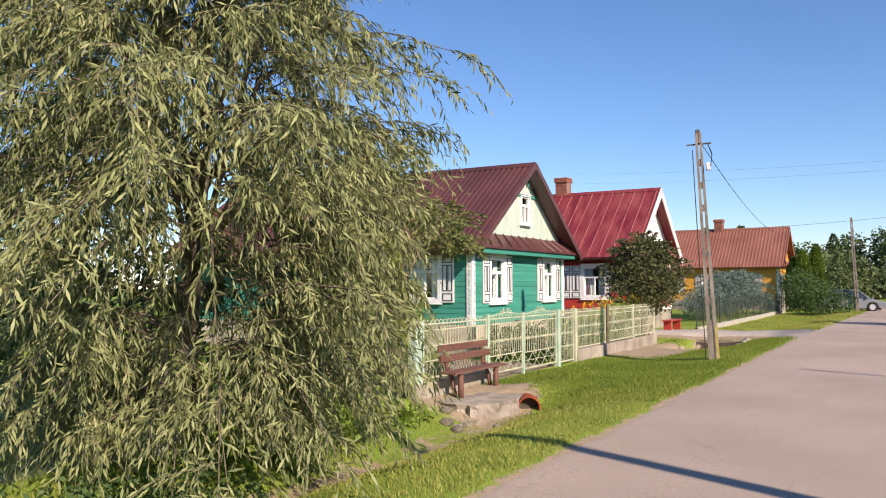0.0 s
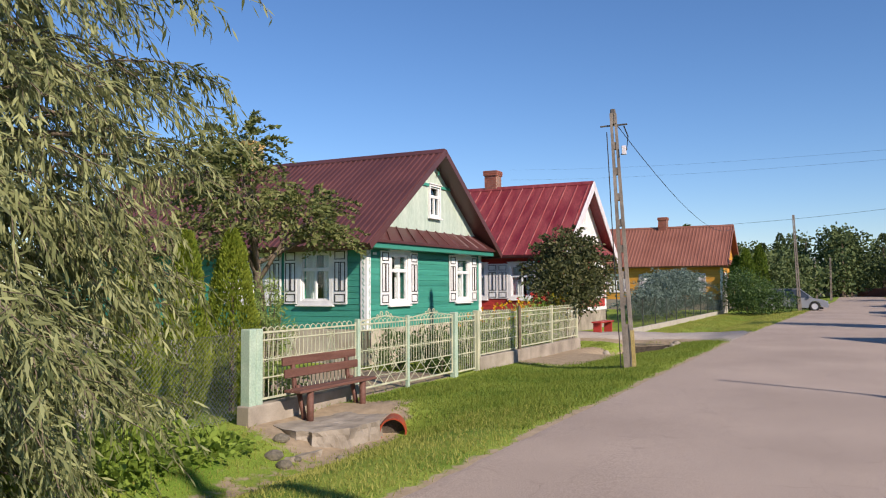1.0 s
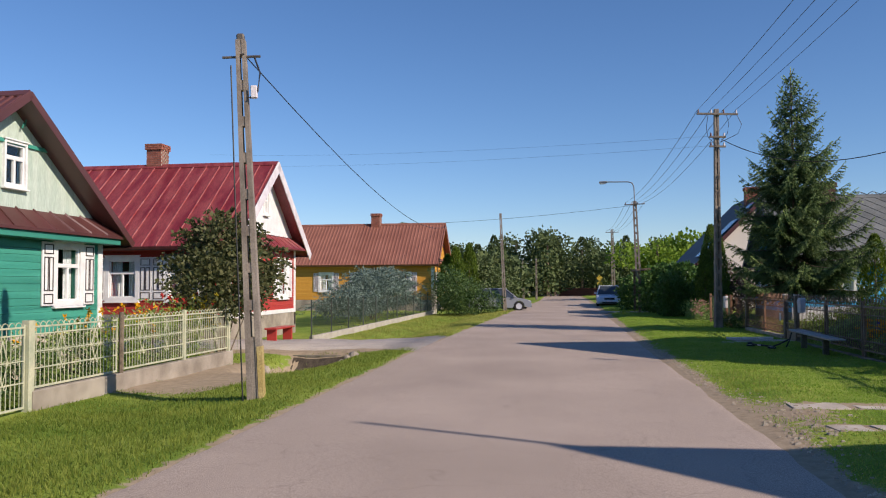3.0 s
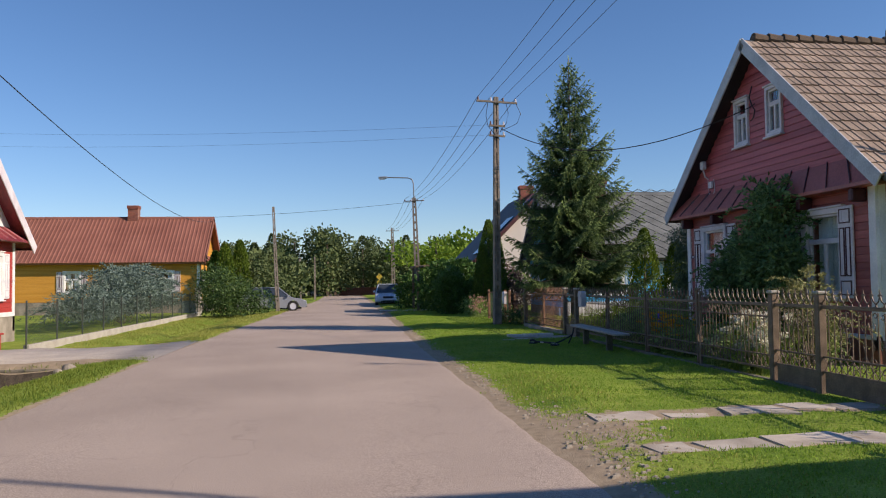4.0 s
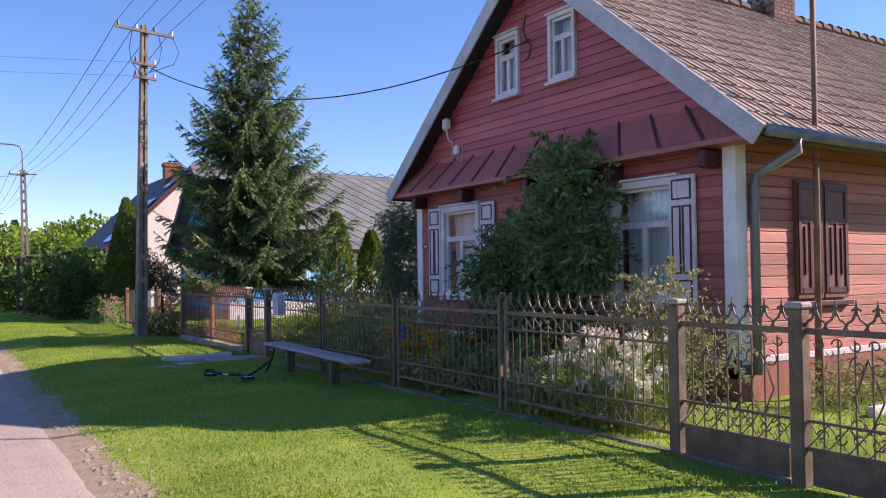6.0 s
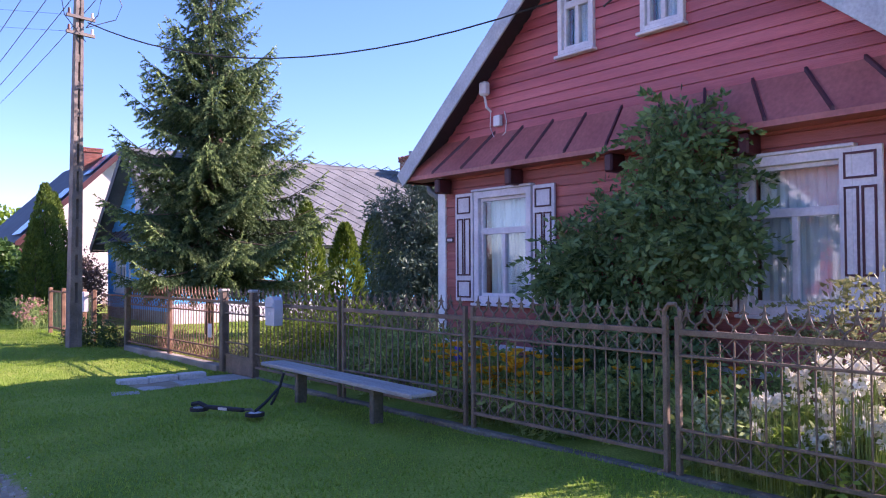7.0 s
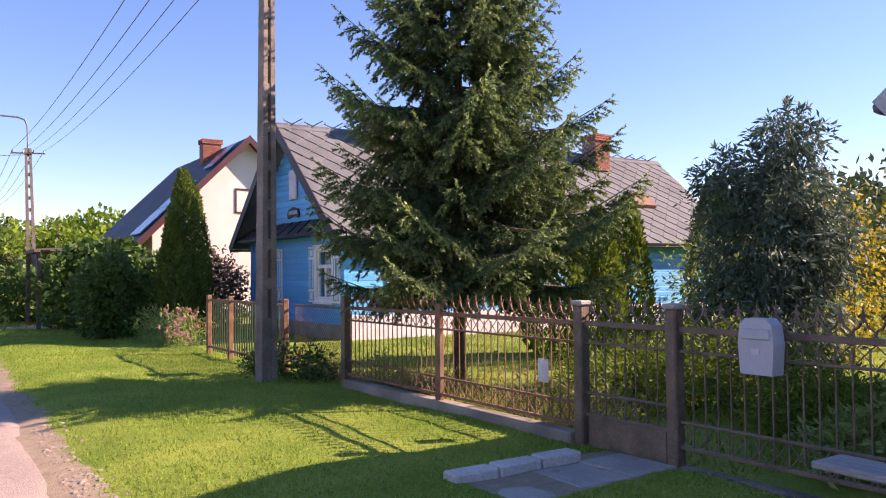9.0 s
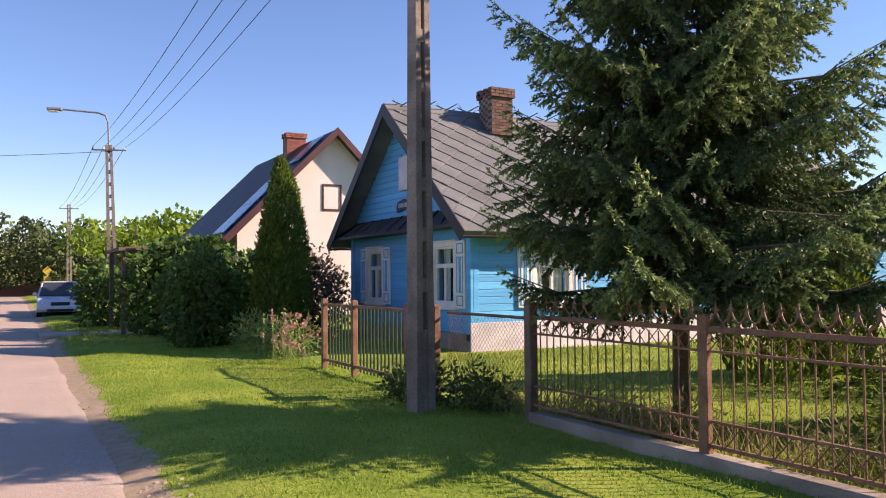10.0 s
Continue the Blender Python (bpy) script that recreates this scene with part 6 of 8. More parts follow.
def bush(place, blobs, n, leaf, ratio, seed, material, label, name="shrub", category="shrub", stems=6, droop=0.0, group="", shell=0.5, sprays=0, reach=0.5):
    """A shrub of leafy lumps on thin stems; each blob is (centre, radii)."""
    rng = np.random.default_rng(seed)
    t = thing(name, label, category, Matrix.Translation(place), group)
    vol = np.array([b[1][0] * b[1][1] + b[1][0] * b[1][2] for b in blobs])
    P, W = [], []
    for b, v in zip(blobs, vol):
        k = int(n * v / vol.sum())
        p, d = blob_points(rng, k, b[0], b[1], shell)
        P.append(p)
        W.append(d * 0.7 + rng.normal(size=d.shape) * 0.7 + np.array([0, 0, -droop]))
    for k in range(sprays):
        b = blobs[rng.integers(len(blobs))]
        d = rng.normal(size=3)
        d[2] = abs(d[2]) * 0.7
        d /= np.linalg.norm(d)
        L = reach * (0.5 + 0.8 * rng.random())
        m = max(4, int(L / (leaf * 0.32)))
        q = np.linspace(0, 1, m)[:, None]
        path = np.asarray(b[0]) + d * np.asarray(b[1]) * 0.85 + d * L * q + np.array([0, 0, -0.55 * L]) * q ** 2
        for sg in (-1, 1):
            side = np.cross(d, [0, 0, 1.0]) * sg
            P.append(path)
            W.append(d * 0.6 + side * 0.7 + rng.normal(size=path.shape) * 0.3 + np.array([0, 0, -0.2]))
    P, W = np.concatenate(P), np.concatenate(W)
    keep = P[:, 2] > -0.05
    P, W = P[keep], W[keep]
    L = leaf * (0.65 + 0.7 * rng.random(len(P)))
    part("foliage", leaf_mesh("foliage", P, W, L, L * ratio, material, rng), material, t)
    st = MB()
    for k in range(stems):
        b = blobs[k % len(blobs)]
        c = np.array(b[0]) + rng.normal(size=3) * np.array(b[1]) * 0.35
        st.tube([(c[0] * 0.15, c[1] * 0.15, -0.1), (c[0] * 0.6, c[1] * 0.6, c[2] * 0.55), c], 0.022, 5, 0.006)
    if stems:
        part("branchwork", st, bark, t)["kind"] = "stuff"
    return t


def gz(x, y):
    return float(ground_z(x, y))


willow((-7.0, 6.4, -0.25), 5)
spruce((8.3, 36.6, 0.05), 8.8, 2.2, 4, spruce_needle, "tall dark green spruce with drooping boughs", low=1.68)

apple = bush((-9.3, 14.2, -0.1), [((0, -0.3, 3.3), (1.05, 1.0, 0.8)), ((0.5, 0.7, 3.1), (0.6, 0.6, 0.5)), ((-0.7, -0.6, 3.9), (0.7, 0.6, 0.6)), ((0.3, -0.8, 4.1), (0.5, 0.5, 0.5)), ((0.45, 1.3, 2.75), (0.35, 0.45, 0.28)), ((-0.3, -1.0, 2.7), (0.7, 0.6, 0.6))], 4600, 0.095, 0.52, 11, apple_leaf, "old apple tree with sparse reddish-green leaves", "apple_tree", "tree", 0, 0.2, shell=0.15, sprays=230, reach=0.6)
part("trunk", MB().tube([(0, 0, -0.3), (0.05, 0.1, 1.2), (-0.05, 0, 2.4), (0, -0.2, 3.6)], 0.13, 8, 0.05), bark, apple, smooth=True)
for k, (x, y, z) in enumerate(((0.6, 0.9, 3.1), (-0.7, -0.6, 3.9), (0.4, -0.9, 3.9), (0.5, 1.7, 2.9), (-0.4, -1.0, 2.9))):
    part("limb", MB().tube([(0, 0, 1.9 + 0.12 * k), (x * 0.5, y * 0.5, (z + 2.2) / 2 + 0.1), (x, y, z)], 0.05, 6, 0.015), bark, apple, smooth=True)
thuja((-8.75, 12.95, -0.2), 2.85, 0.42, 21, thuja_gold, "narrow bright yellow-green thuja behind the wire fence", 14000, 0.065)
thuja((-8.75, 11.95, -0.2), 2.75, 0.33, 22, thuja_gold, "narrow bright yellow-green thuja behind the wire fence", 10000, 0.07)
thuja((-8.8, 11.0, -0.2), 2.7, 0.33, 23, thuja_gold, "narrow bright yellow-green thuja behind the wire fence", 9000, 0.07)
bush((-8.9, 13.95, -0.2), [((0, 0, 0.95), (0.5, 0.5, 0.75)), ((0, 0.05, 1.65), (0.3, 0.32, 0.5))], 3600, 0.085, 0.2, 24, garden_leaf, "small pale shrub behind the green fence")
# weeds under the willow
bush((-7.1, 9.3, -0.35), [((0, 0, 0.15), (0.6, 1.4, 0.35)), ((0.1, 1.3, 0.05), (0.45, 0.6, 0.2)), ((0.1, -1.9, 0.2), (0.6, 1.1, 0.4))], 5200, 0.105, 0.6, 25, weed_leaf, "bright green nettles and weeds at the ditch", "weeds", "weeds", 0, shell=0.2)
# the dark leaf colour here stands in for shade under the willow
bush((-6.3, 5.0, -0.45), [((0, 0, 0.15), (0.9, 1.6, 0.3)), ((0.3, -2.0, 0.1), (0.8, 1.2, 0.3))], 3600, 0.075, 0.5, 26, ivy_leaf, "weeds coloured dark for the willow's shade", "weeds", "weeds", 0, shell=0.2)

# shrubs behind the crown, their shadow put into a dark leaf colour
bush((-11.6, 6.6, -0.2), [((0, -2.6, 1.3), (1.2, 1.8, 1.4)), ((0, 0, 1.5), (1.2, 1.7, 1.5)), ((0, 2.4, 1.3), (1.2, 1.5, 1.4)), ((0.2, -4.6, 1.2), (1.2, 1.5, 1.3))], 7500, 0.16, 0.6, 27, ivy_leaf, "overgrown shrubs behind the willow, shade put into their dark leaf colour", "shrub", "shrub", 8, sprays=60, reach=0.5)

# lilac beside the red-roofed house
lil = bush((-8.3, 28.6, -0.15), [((0, 0.3, 2.3), (1.5, 1.75, 1.2)), ((0.3, -1.2, 1.8), (1.1, 1.1, 0.85)), ((-0.2, 1.5, 1.9), (1.1, 1.1, 0.9)), ((0, 0.1, 3.1), (1.0, 1.15, 0.6))], 11500, 0.12, 0.6, 31, lilac_leaf, "rounded lilac bush with dark reddish-green leaves", "lilac_bush", "shrub", 9, sprays=90, reach=0.45)
# flowers inside the green fence
for k, (y, mt, h, n) in enumerate(((20.8, garden_leaf, 0.95, 900), (22.2, garden_leaf, 1.1, 1100), (23.6, weed_leaf, 1.25, 1300), (25.0, garden_leaf, 1.4, 1500), (26.4, weed_leaf, 1.45, 1500), (13.4, garden_leaf, 0.6, 700), (19.4, ivy_leaf, 0.7, 900))):
    bush((-8.3, y, -0.2), [((0, 0, h * 0.5), (0.45, 0.65, h * 0.55))], n, 0.09, 0.4, 40 + k, mt, "leafy garden flowers behind the pale fence", "garden_plant", "plant", 4, group="garden plants", sprays=18, reach=0.3)

for k, (x, y, h) in enumerate(((-10.2, 14.6, 0.8), (-9.6, 19.7, 0.8), (-9.9, 22.0, 0.8), (-9.8, 24.3, 0.9))):
    bush((x, y, -0.2), [((0, 0, h * 0.5), (0.5, 0.8, h * 0.55))], 1300, 0.09, 0.45, 240 + k, ivy_leaf, "dark leafy plants at the foot of the house", "garden_plant", "plant", 4, group="garden plants", sprays=20, reach=0.3)


def blossoms(place, spots, radius, material, seed, label, petals=9, stem=0.0):
    """Flower heads: rings of petals on stems."""
    rng = np.random.default_rng(seed)
    t = thing("flowers", label, "flowers", Matrix.Translation(place))
    P, W, st = [], [], MB()
    for s in spots:
        s = np.asarray(s, float)
        for k in range(petals):
            a = 2 * math.pi * k / petals
            P.append(s)
            W.append((math.cos(a), math.sin(a), 0.25 + 0.2 * rng.random()) if stem else tuple(rng.normal(size=3)))
        st.tube([(s[0] * 0.9, s[1] * 0.97, -0.05), tuple(s)], 0.0028, 3, 0.002)
    part("petals", leaf_mesh("petals", np.array(P), np.array(W, float), radius, radius * 0.5, material, rng), material, t)["kind"] = "stuff"
    part("flower_stalk", st, garden_leaf, t)["kind"] = "stuff"
    return t


def spots(seed, n, sx, sy, z0, z1):
    rng = np.random.default_rng(seed)
    return [(rng.normal() * sx, rng.normal() * sy, z0 + (z1 - z0) * rng.random()) for k in range(n)]


blossoms((-8.0, 27.0, -0.2), spots(1, 60, 0.2, 0.45, 0.8, 1.65), 0.09, yellow_leaf, 51, "yellow flowers leaning over the pale fence")
blossoms((-8.3, 23.8, -0.2), spots(2, 40, 0.2, 1.6, 0.9, 1.5), 0.08, gold_petal, 52, "orange flowers behind the pale fence")
blossoms((-8.6, 27.5, -0.2), spots(3, 50, 0.3, 0.8, 1.0, 1.7), 0.08, red_petal, 53, "red flowers behind the pale fence")
# garden of the dark red house
blossoms((7.2, 23.15, 0.08), [(a + 0.05 * math.sin(j * 2.4), b + 0.05 * math.cos(j * 2.4), c + 0.035 * math.sin(j * 1.7)) for a, b, c in spots(4, 54, 0.1, 0.32, 0.3, 0.92) for j in range(7)], 0.055, white_petal, 54, "white phlox in full bloom behind the iron fence", 8)
blossoms((7.22, 24.2, 0.08), [(a + 0.05 * math.sin(j * 2.4), b + 0.05 * math.cos(j * 2.4), c + 0.04 * math.sin(j * 1.7)) for a, b, c in spots(14, 18, 0.1, 0.2, 0.25, 0.55) for j in range(7)], 0.045, hydrangea_petal, 58, "pale green hydrangea heads behind the iron fence", 8)
blossoms((7.3, 26.9, 0.08), spots(5, 80, 0.12, 0.42, 0.3, 0.78), 0.085, gold_petal, 55, "golden coneflowers with dark hearts behind the iron fence", 11, 1.0)
blossoms((8.0, 25.6, 0.08), spots(6, 26, 0.25, 0.7, 0.45, 0.75), 0.075, gold_petal, 56, "golden coneflowers further along the bed", 10, 1.0)
GARDEN = [(7.5, 23.4, 0.5, 0.45, weed_leaf), (7.6, 24.3, 0.6, 0.5, garden_leaf), (7.9, 25.2, 0.65, 0.6, garden_leaf), (7.4, 26.0, 0.55, 0.45, garden_leaf), (7.5, 27.0, 0.6, 0.5, garden_leaf), (7.9, 28.0, 0.9, 0.55, garden_leaf), (7.6, 29.0, 0.75, 0.5, garden_leaf), (8.2, 29.8, 0.9, 0.6, garden_leaf), (7.8, 30.5, 0.45, 0.4, garden_leaf), (8.4, 26.6, 0.7, 0.6, ivy_leaf), (8.6, 24.2, 0.7, 0.6, garden_leaf)]
for k, (x, y, h, r, mt) in enumerate(GARDEN):
    bush((x, y, 0.06), [((0, 0, h * 0.5), (r, r * 1.1, h * 0.55))], 1500, 0.085, 0.35, 60 + k, mt, "green perennial clump in the front garden", "garden_plant", "plant", 4, group="garden plants", sprays=22, reach=0.3)
bush((8.25, 23.25, 0.06), [((0, 0, 1.0), (0.35, 0.5, 0.6)), ((0.1, 0.5, 0.9), (0.35, 0.4, 0.55)), ((0, -0.3, 0.6), (0.3, 0.4, 0.5))], 2600, 0.06, 0.4, 75, dry_leaf, "tall spindly shrub with browning leaves", "shrub", "shrub", 14, shell=0.1, sprays=60, reach=0.45)
# border along the side wall
bush((11.7, 22.6, 0.05), [((-1.4, 0, 0.2), (0.8, 0.3, 0.35)), ((0, 0.05, 0.2), (0.8, 0.3, 0.38)), ((1.4, 0, 0.2), (0.8, 0.3, 0.33))], 3200, 0.09, 0.2, 77, dry_leaf, "grey-green lavender border along the house wall", "garden_plant", "plant", 0, shell=0.1, sprays=40, reach=0.25, group="garden plants")
tagged(part("bed_edging", MB().cbox(9.9, 22.05, -0.05, 13.8, 22.14, 0.16, 0.012), kerb_concrete), "pale concrete edging of the flower border", "edging", kind="structure")
# climbing shrub on the facade
bush((9.0, 26.3, 0.06), [((0.0, 0.3, 1.5), (0.5, 0.9, 0.9)), ((0.05, -0.4, 2.1), (0.45, 0.75, 0.8)), ((0.1, -0.45, 2.85), (0.35, 0.5, 0.5)), ((0.0, 1.0, 1.35), (0.45, 0.5, 0.6)), ((0.0, -1.0, 1.75), (0.35, 0.4, 0.5)), ((0.0, 0.2, 0.7), (0.5, 0.9, 0.6))], 15000, 0.1, 0.45, 76, vine_leaf, "dense dark climbing shrub against the facade", "climbing_shrub", "shrub", 9, 0.15, shell=0.45, sprays=170, reach=0.5)
# yard behind the garden gate
bush((11.55, 33.95, 0.05), [((0, 0, 0.9), (0.95, 0.95, 0.95)), ((0, 0, 1.7), (0.85, 0.85, 0.9)), ((-0.38, 0.3, 2.65), (0.42, 0.42, 0.6)), ((0.2, -0.15, 2.6), (0.6, 0.6, 0.7)), ((0.25, -0.2, 3.3), (0.42, 0.42, 0.5)), ((0.5, -0.5, 1.9), (0.5, 0.5, 0.7))], 23000, 0.11, 0.27, 81, grey_needle, "weeping grey-green conifer with hanging boughs", "weeping_conifer", "tree", 8, 1.1, shell=0.4, sprays=150, reach=0.3)
for k, (x, y, rx, h) in enumerate(((8.6, 33.6, 0.9, 0.72), (9.6, 32.9, 0.95, 0.95), (8.9, 31.4, 0.7, 0.6), (9.9, 34.6, 1.0, 1.0))):
    bush((x, y, 0.05), [((0, 0, h * 0.45), (rx, rx, h * 0.6))], 4200, 0.085, 0.22, 85 + k, thuja_leaf, "low spreading juniper on the lawn", "juniper", "shrub", 5, shell=0.4, sprays=40, reach=0.35, group="low junipers")
bush((14.8, 34.6, 0.05), [((0, 0, 1.4), (0.9, 1.1, 1.3)), ((0.5, 1.2, 1.0), (0.9, 0.9, 1.0))], 4200, 0.1, 0.5, 90, yellow_leaf, "golden yellow shrub at the yard's back", "shrub", "shrub", 6)
bush((13.6, 36.0, 0.05), [((0, 0, 1.2), (1.0, 1.0, 1.2))], 3200, 0.1, 0.4, 91, garden_leaf, "tall green shrub at the yard's back", "shrub", "shrub", 6)
bush((22.0, 38.0, 0.0), [((0, 0, 2.0), (2.5, 3.0, 2.2)), ((3, 2, 1.8), (3, 3, 2.0)), ((1, -4, 1.6), (3, 3, 1.8))], 5200, 0.22, 0.5, 92, far_leaf, "green trees behind the yard", "tree", "tree", 5)
for k, (x, y, h, r) in enumerate(((11.35, 38.1, 3.25, 0.55), (12.47, 38.1, 2.75, 0.5), (13.5, 38.35, 3.0, 0.5), (15.2, 37.6, 3.4, 0.6))):
    thuja((x, y, 0.05), h, r, 95 + k, thuja_leaf, "conical green thuja beside the blue house")
for k, (x, y, h, r) in enumerate(((7.9, 49.2, 4.5, 0.6), (8.35, 50.1, 4.3, 0.6), (7.5, 48.6, 3.3, 0.45))):
    thuja((x, y, 0.0), h, r, 105 + k, thuja_dark, "tall dark columnar thuja by the fence", 7000)
# ivy-grown hedge and shelter further on
bush((5.9, 48.9, 0.0), [((0, 0, 1.35), (0.58, 0.6, 0.95)), ((0.05, 0.1, 0.75), (0.6, 0.62, 0.85)), ((0.4, 0.5, 1.1), (0.6, 0.7, 1.1))], 8500, 0.11, 0.6, 111, hedge_leaf, "ivy-covered hedge end, rounded and dark green", "hedge", "hedge", 4, sprays=16, reach=0.3)
bush((6.9, 56.5, 0.0), [((-0.6, -5.0, 1.1), (0.7, 1.7, 1.15)), ((1.3, -0.5, 1.1), (0.8, 2.3, 1.2)), ((-1.9, 2.4, 0.95), (0.9, 1.0, 1.1)), ((0.1, 3.5, 0.95), (1.1, 2.4, 1.1)), ((0.1, 7.5, 1.0), (1.2, 2.5, 1.15)), ((1.6, -4.0, 1.3), (0.9, 2.0, 1.3)), ((-0.4, -2.6, 2.35), (0.9, 0.8, 0.35)), ((0.4, -1.6, 2.5), (0.7, 1.0, 0.3)), ((-1.1, -0.6, 1.25), (0.6, 1.5, 1.2)), ((-1.4, -2.7, 1.15), (0.6, 1.1, 1.2))], 19000, 0.19, 0.65, 112, hedge_leaf, "long dark hedge along the verge", "hedge", "hedge", 8, sprays=90, reach=0.5)
bush((9.3, 52.5, 0.0), [((0, 0, 1.4), (1.2, 1.4, 1.3)), ((0.3, -1.2, 1.0), (1.0, 1.0, 1.0))], 6500, 0.12, 0.55, 113, purple_leaf, "purple-leaved shrub beside the blue house", "shrub", "shrub", 7)
bush((6.75, 45.3, 0.03), [((0, 0, 0.4), (0.4, 1.6, 0.5)), ((-0.1, 1.8, 0.4), (0.5, 0.9, 0.5))], 2400, 0.1, 0.25, 114, garden_leaf, "tall weeds along the old fence", "weeds", "weeds", 0, shell=0.2)
blossoms((6.5, 44.0, 0.03), spots(9, 60, 0.2, 0.5, 0.3, 0.95), 0.07, pink_petal, 115, "reddish dock seed heads by the fence", 8)
bush((6.5, 38.9, 0.03), [((0, 0, 0.25), (0.35, 0.5, 0.35)), ((0.3, -0.7, 0.25), (0.3, 0.4, 0.35)), ((-0.1, 0.6, 0.2), (0.25, 0.3, 0.25))], 2200, 0.08, 0.4, 116, ivy_leaf, "dark weeds at the foot of the pole", "weeds", "weeds", 0, shell=0.2)
blossoms((6.5, 38.9, 0.03), spots(10, 14, 0.25, 0.4, 0.3, 0.5), 0.03, white_petal, 117, "small white flowers by the pole", 8)
for k, (x, y) in enumerate(((7.3, 35.6), (7.4, 36.5), (7.5, 34.2), (7.3, 37.0), (7.6, 33.3))):
    bush((x, y, 0.05), [((0, 0, 0.2), (0.3, 0.4, 0.3))], 600, 0.09, 0.16, 120 + k, dry_leaf if k % 2 == 0 else garden_leaf, "low dry tuft behind the iron fence", "grass_tuft", "plant", 0, shell=0.1, group="dry tufts")
# shrubs across the road, before the ochre house
sp2 = bush((-9.7, 52.0, -0.1), [((0, -6.0, 0.7), (1.4, 2.4, 0.4)), ((0, -5.0, 1.25), (1.2, 2.2, 0.3)), ((0, -2.0, 0.8), (1.6, 2.8, 0.5)), ((0.1, -1.5, 1.6), (1.5, 2.6, 0.4)), ((0, -1.0, 2.2), (1.0, 2.2, 0.35)), ((0.2, 2.0, 1.0), (1.6, 2.8, 0.5)), ((0.1, 2.2, 1.8), (1.5, 2.6, 0.4)), ((0.1, 2.5, 2.45), (1.0, 2.0, 0.3)), ((0, 6.0, 1.0), (1.5, 2.6, 0.5)), ((0, 6.0, 1.8), (1.2, 2.2, 0.4))], 22000, 0.2, 0.2, 130, blue_needle, "wide blue spruce spreading in layers behind the wire fence", "blue_spruce", "tree", 8, 0.0, sprays=220, reach=0.9)
bush((-5.75, 58.0, -0.1), [((0, 0, 1.3), (1.5, 1.5, 1.4)), ((0.6, -0.7, 0.9), (1.2, 1.2, 1.0)), ((-0.8, 1.0, 1.5), (1.2, 1.2, 1.4)), ((1.2, 0.2, 0.8), (0.9, 1.0, 0.9)), ((2.1, 0.1, 0.7), (0.75, 0.9, 0.8))], 8500, 0.13, 0.5, 131, ivy_leaf, "large dark green shrub at the drive", "shrub", "shrub", 6)
for k, (x, y, h) in enumerate(((-6.9, 66.5, 4.3), (-6.1, 68.0, 4.6), (-7.6, 67.0, 3.8))):
    thuja((x, y, 0), h, 0.7, 135 + k, thuja_leaf, "tall bright green columnar thuja", 3500, 0.2)
bush((-5.5, 70.0, 0), [((0, 0, 1.8), (2.2, 2.5, 1.9)), ((1.0, 4, 1.5), (1.6, 2.0, 1.6))], 4200, 0.24, 0.5, 139, far_leaf, "dense green shrubs beside the road", "shrub", "shrub", 4)


def far_wood(trees, seed, material, name, label):
    """Distant trees: trunks, limbs and lumpy crowns of leaf clumps."""
    rng = np.random.default_rng(seed)
    P, W, L, st = [], [], [], MB()
    for x, y, h, r, conifer in trees:
        st.tube([(x, y, -0.5), (x, y, h * 0.7)], 0.25, 5, 0.1)
        if conifer:
            n = 1700
            u = rng.random(n)
            rad = r * (1 - u) ** 0.8 * (0.4 + 0.6 * rng.random(n))
            a = rng.random(n) * 6.283
            p = np.stack([x + rad * np.cos(a), y + rad * np.sin(a), h * 0.1 + u * h * 0.8], 1)
            w = np.stack([np.cos(a), np.sin(a), -0.2 + 0 * a], 1) + rng.normal(size=(n, 3)) * 0.3
            P.append(p), W.append(w), L.append(np.full(n, 0.36))
        else:
            for k in range(11):
                c = (x + rng.normal() * r * 0.5, y + rng.normal() * r * 0.45, h * (0.14 + 0.62 * rng.random()))
                p, d = blob_points(rng, 250, c, (r * 0.6, r * 0.6, h * 0.17), 0.35, 0.1)
                P.append(p), W.append(d * 0.5 + rng.normal(size=d.shape)), L.append(np.full(250, 0.42))
    P, W, L = np.concatenate(P), np.concatenate(W), np.concatenate(L)
    t = tagged(new(name, leaf_mesh(name, P, W, L * (0.7 + 0.6 * rng.random(len(P))), L * 0.85, material, rng)), label, "trees", kind="stuff")
    part("trunks", st, bark, t)["kind"] = "stuff"


rt = random.Random(9)
wood = []
for k in range(96):
    x = rt.uniform(-62, 52)
    wood.append((x, rt.uniform(118, 190) + 0.1 * abs(x), rt.uniform(7, 11.5), rt.uniform(2.6, 4.0), rt.random() < 0.45))
wood += [(-17 + k * 3.6, 82 + (k % 3) * 7, rt.uniform(4.6, 5.8), 3.0, False) for k in range(4)]
wood += [(-12, 95, 6.4, 3.4, False), (-8, 104, 6.4, 3.2, False), (-22, 100, 6.8, 3.4, False), (-28, 90, 8.0, 3, True), (-5.5, 112, 6.2, 3, False), (2, 150, 9, 4, False), (-1, 140, 7, 3, False), (-22, 84, 8.2, 2.2, True), (-15, 88, 8.8, 2.4, True)]
far_wood(wood, 150, far_leaf, "far_trees", "mixed dark green wood beyond the village")
bright = [(10.5, 92, 8.0, 3.4, False), (14.0, 95, 7.8, 3.4, False), (17.5, 97, 7.0, 3.2, False), (22, 90, 6.5, 3.0, False), (27, 80, 6, 3, False)]
far_wood(bright, 151, far_bright, "far_trees", "bright green broadleaf trees by the road")
rt2 = [(rt.uniform(30, 90), rt.uniform(20, 80), rt.uniform(5, 8), 3.2, False) for k in range(26)]
far_wood(rt2, 152, far_leaf, "far_trees", "trees behind the houses beyond the yards")

# grass blades on the verges
rngg = np.random.default_rng(77)


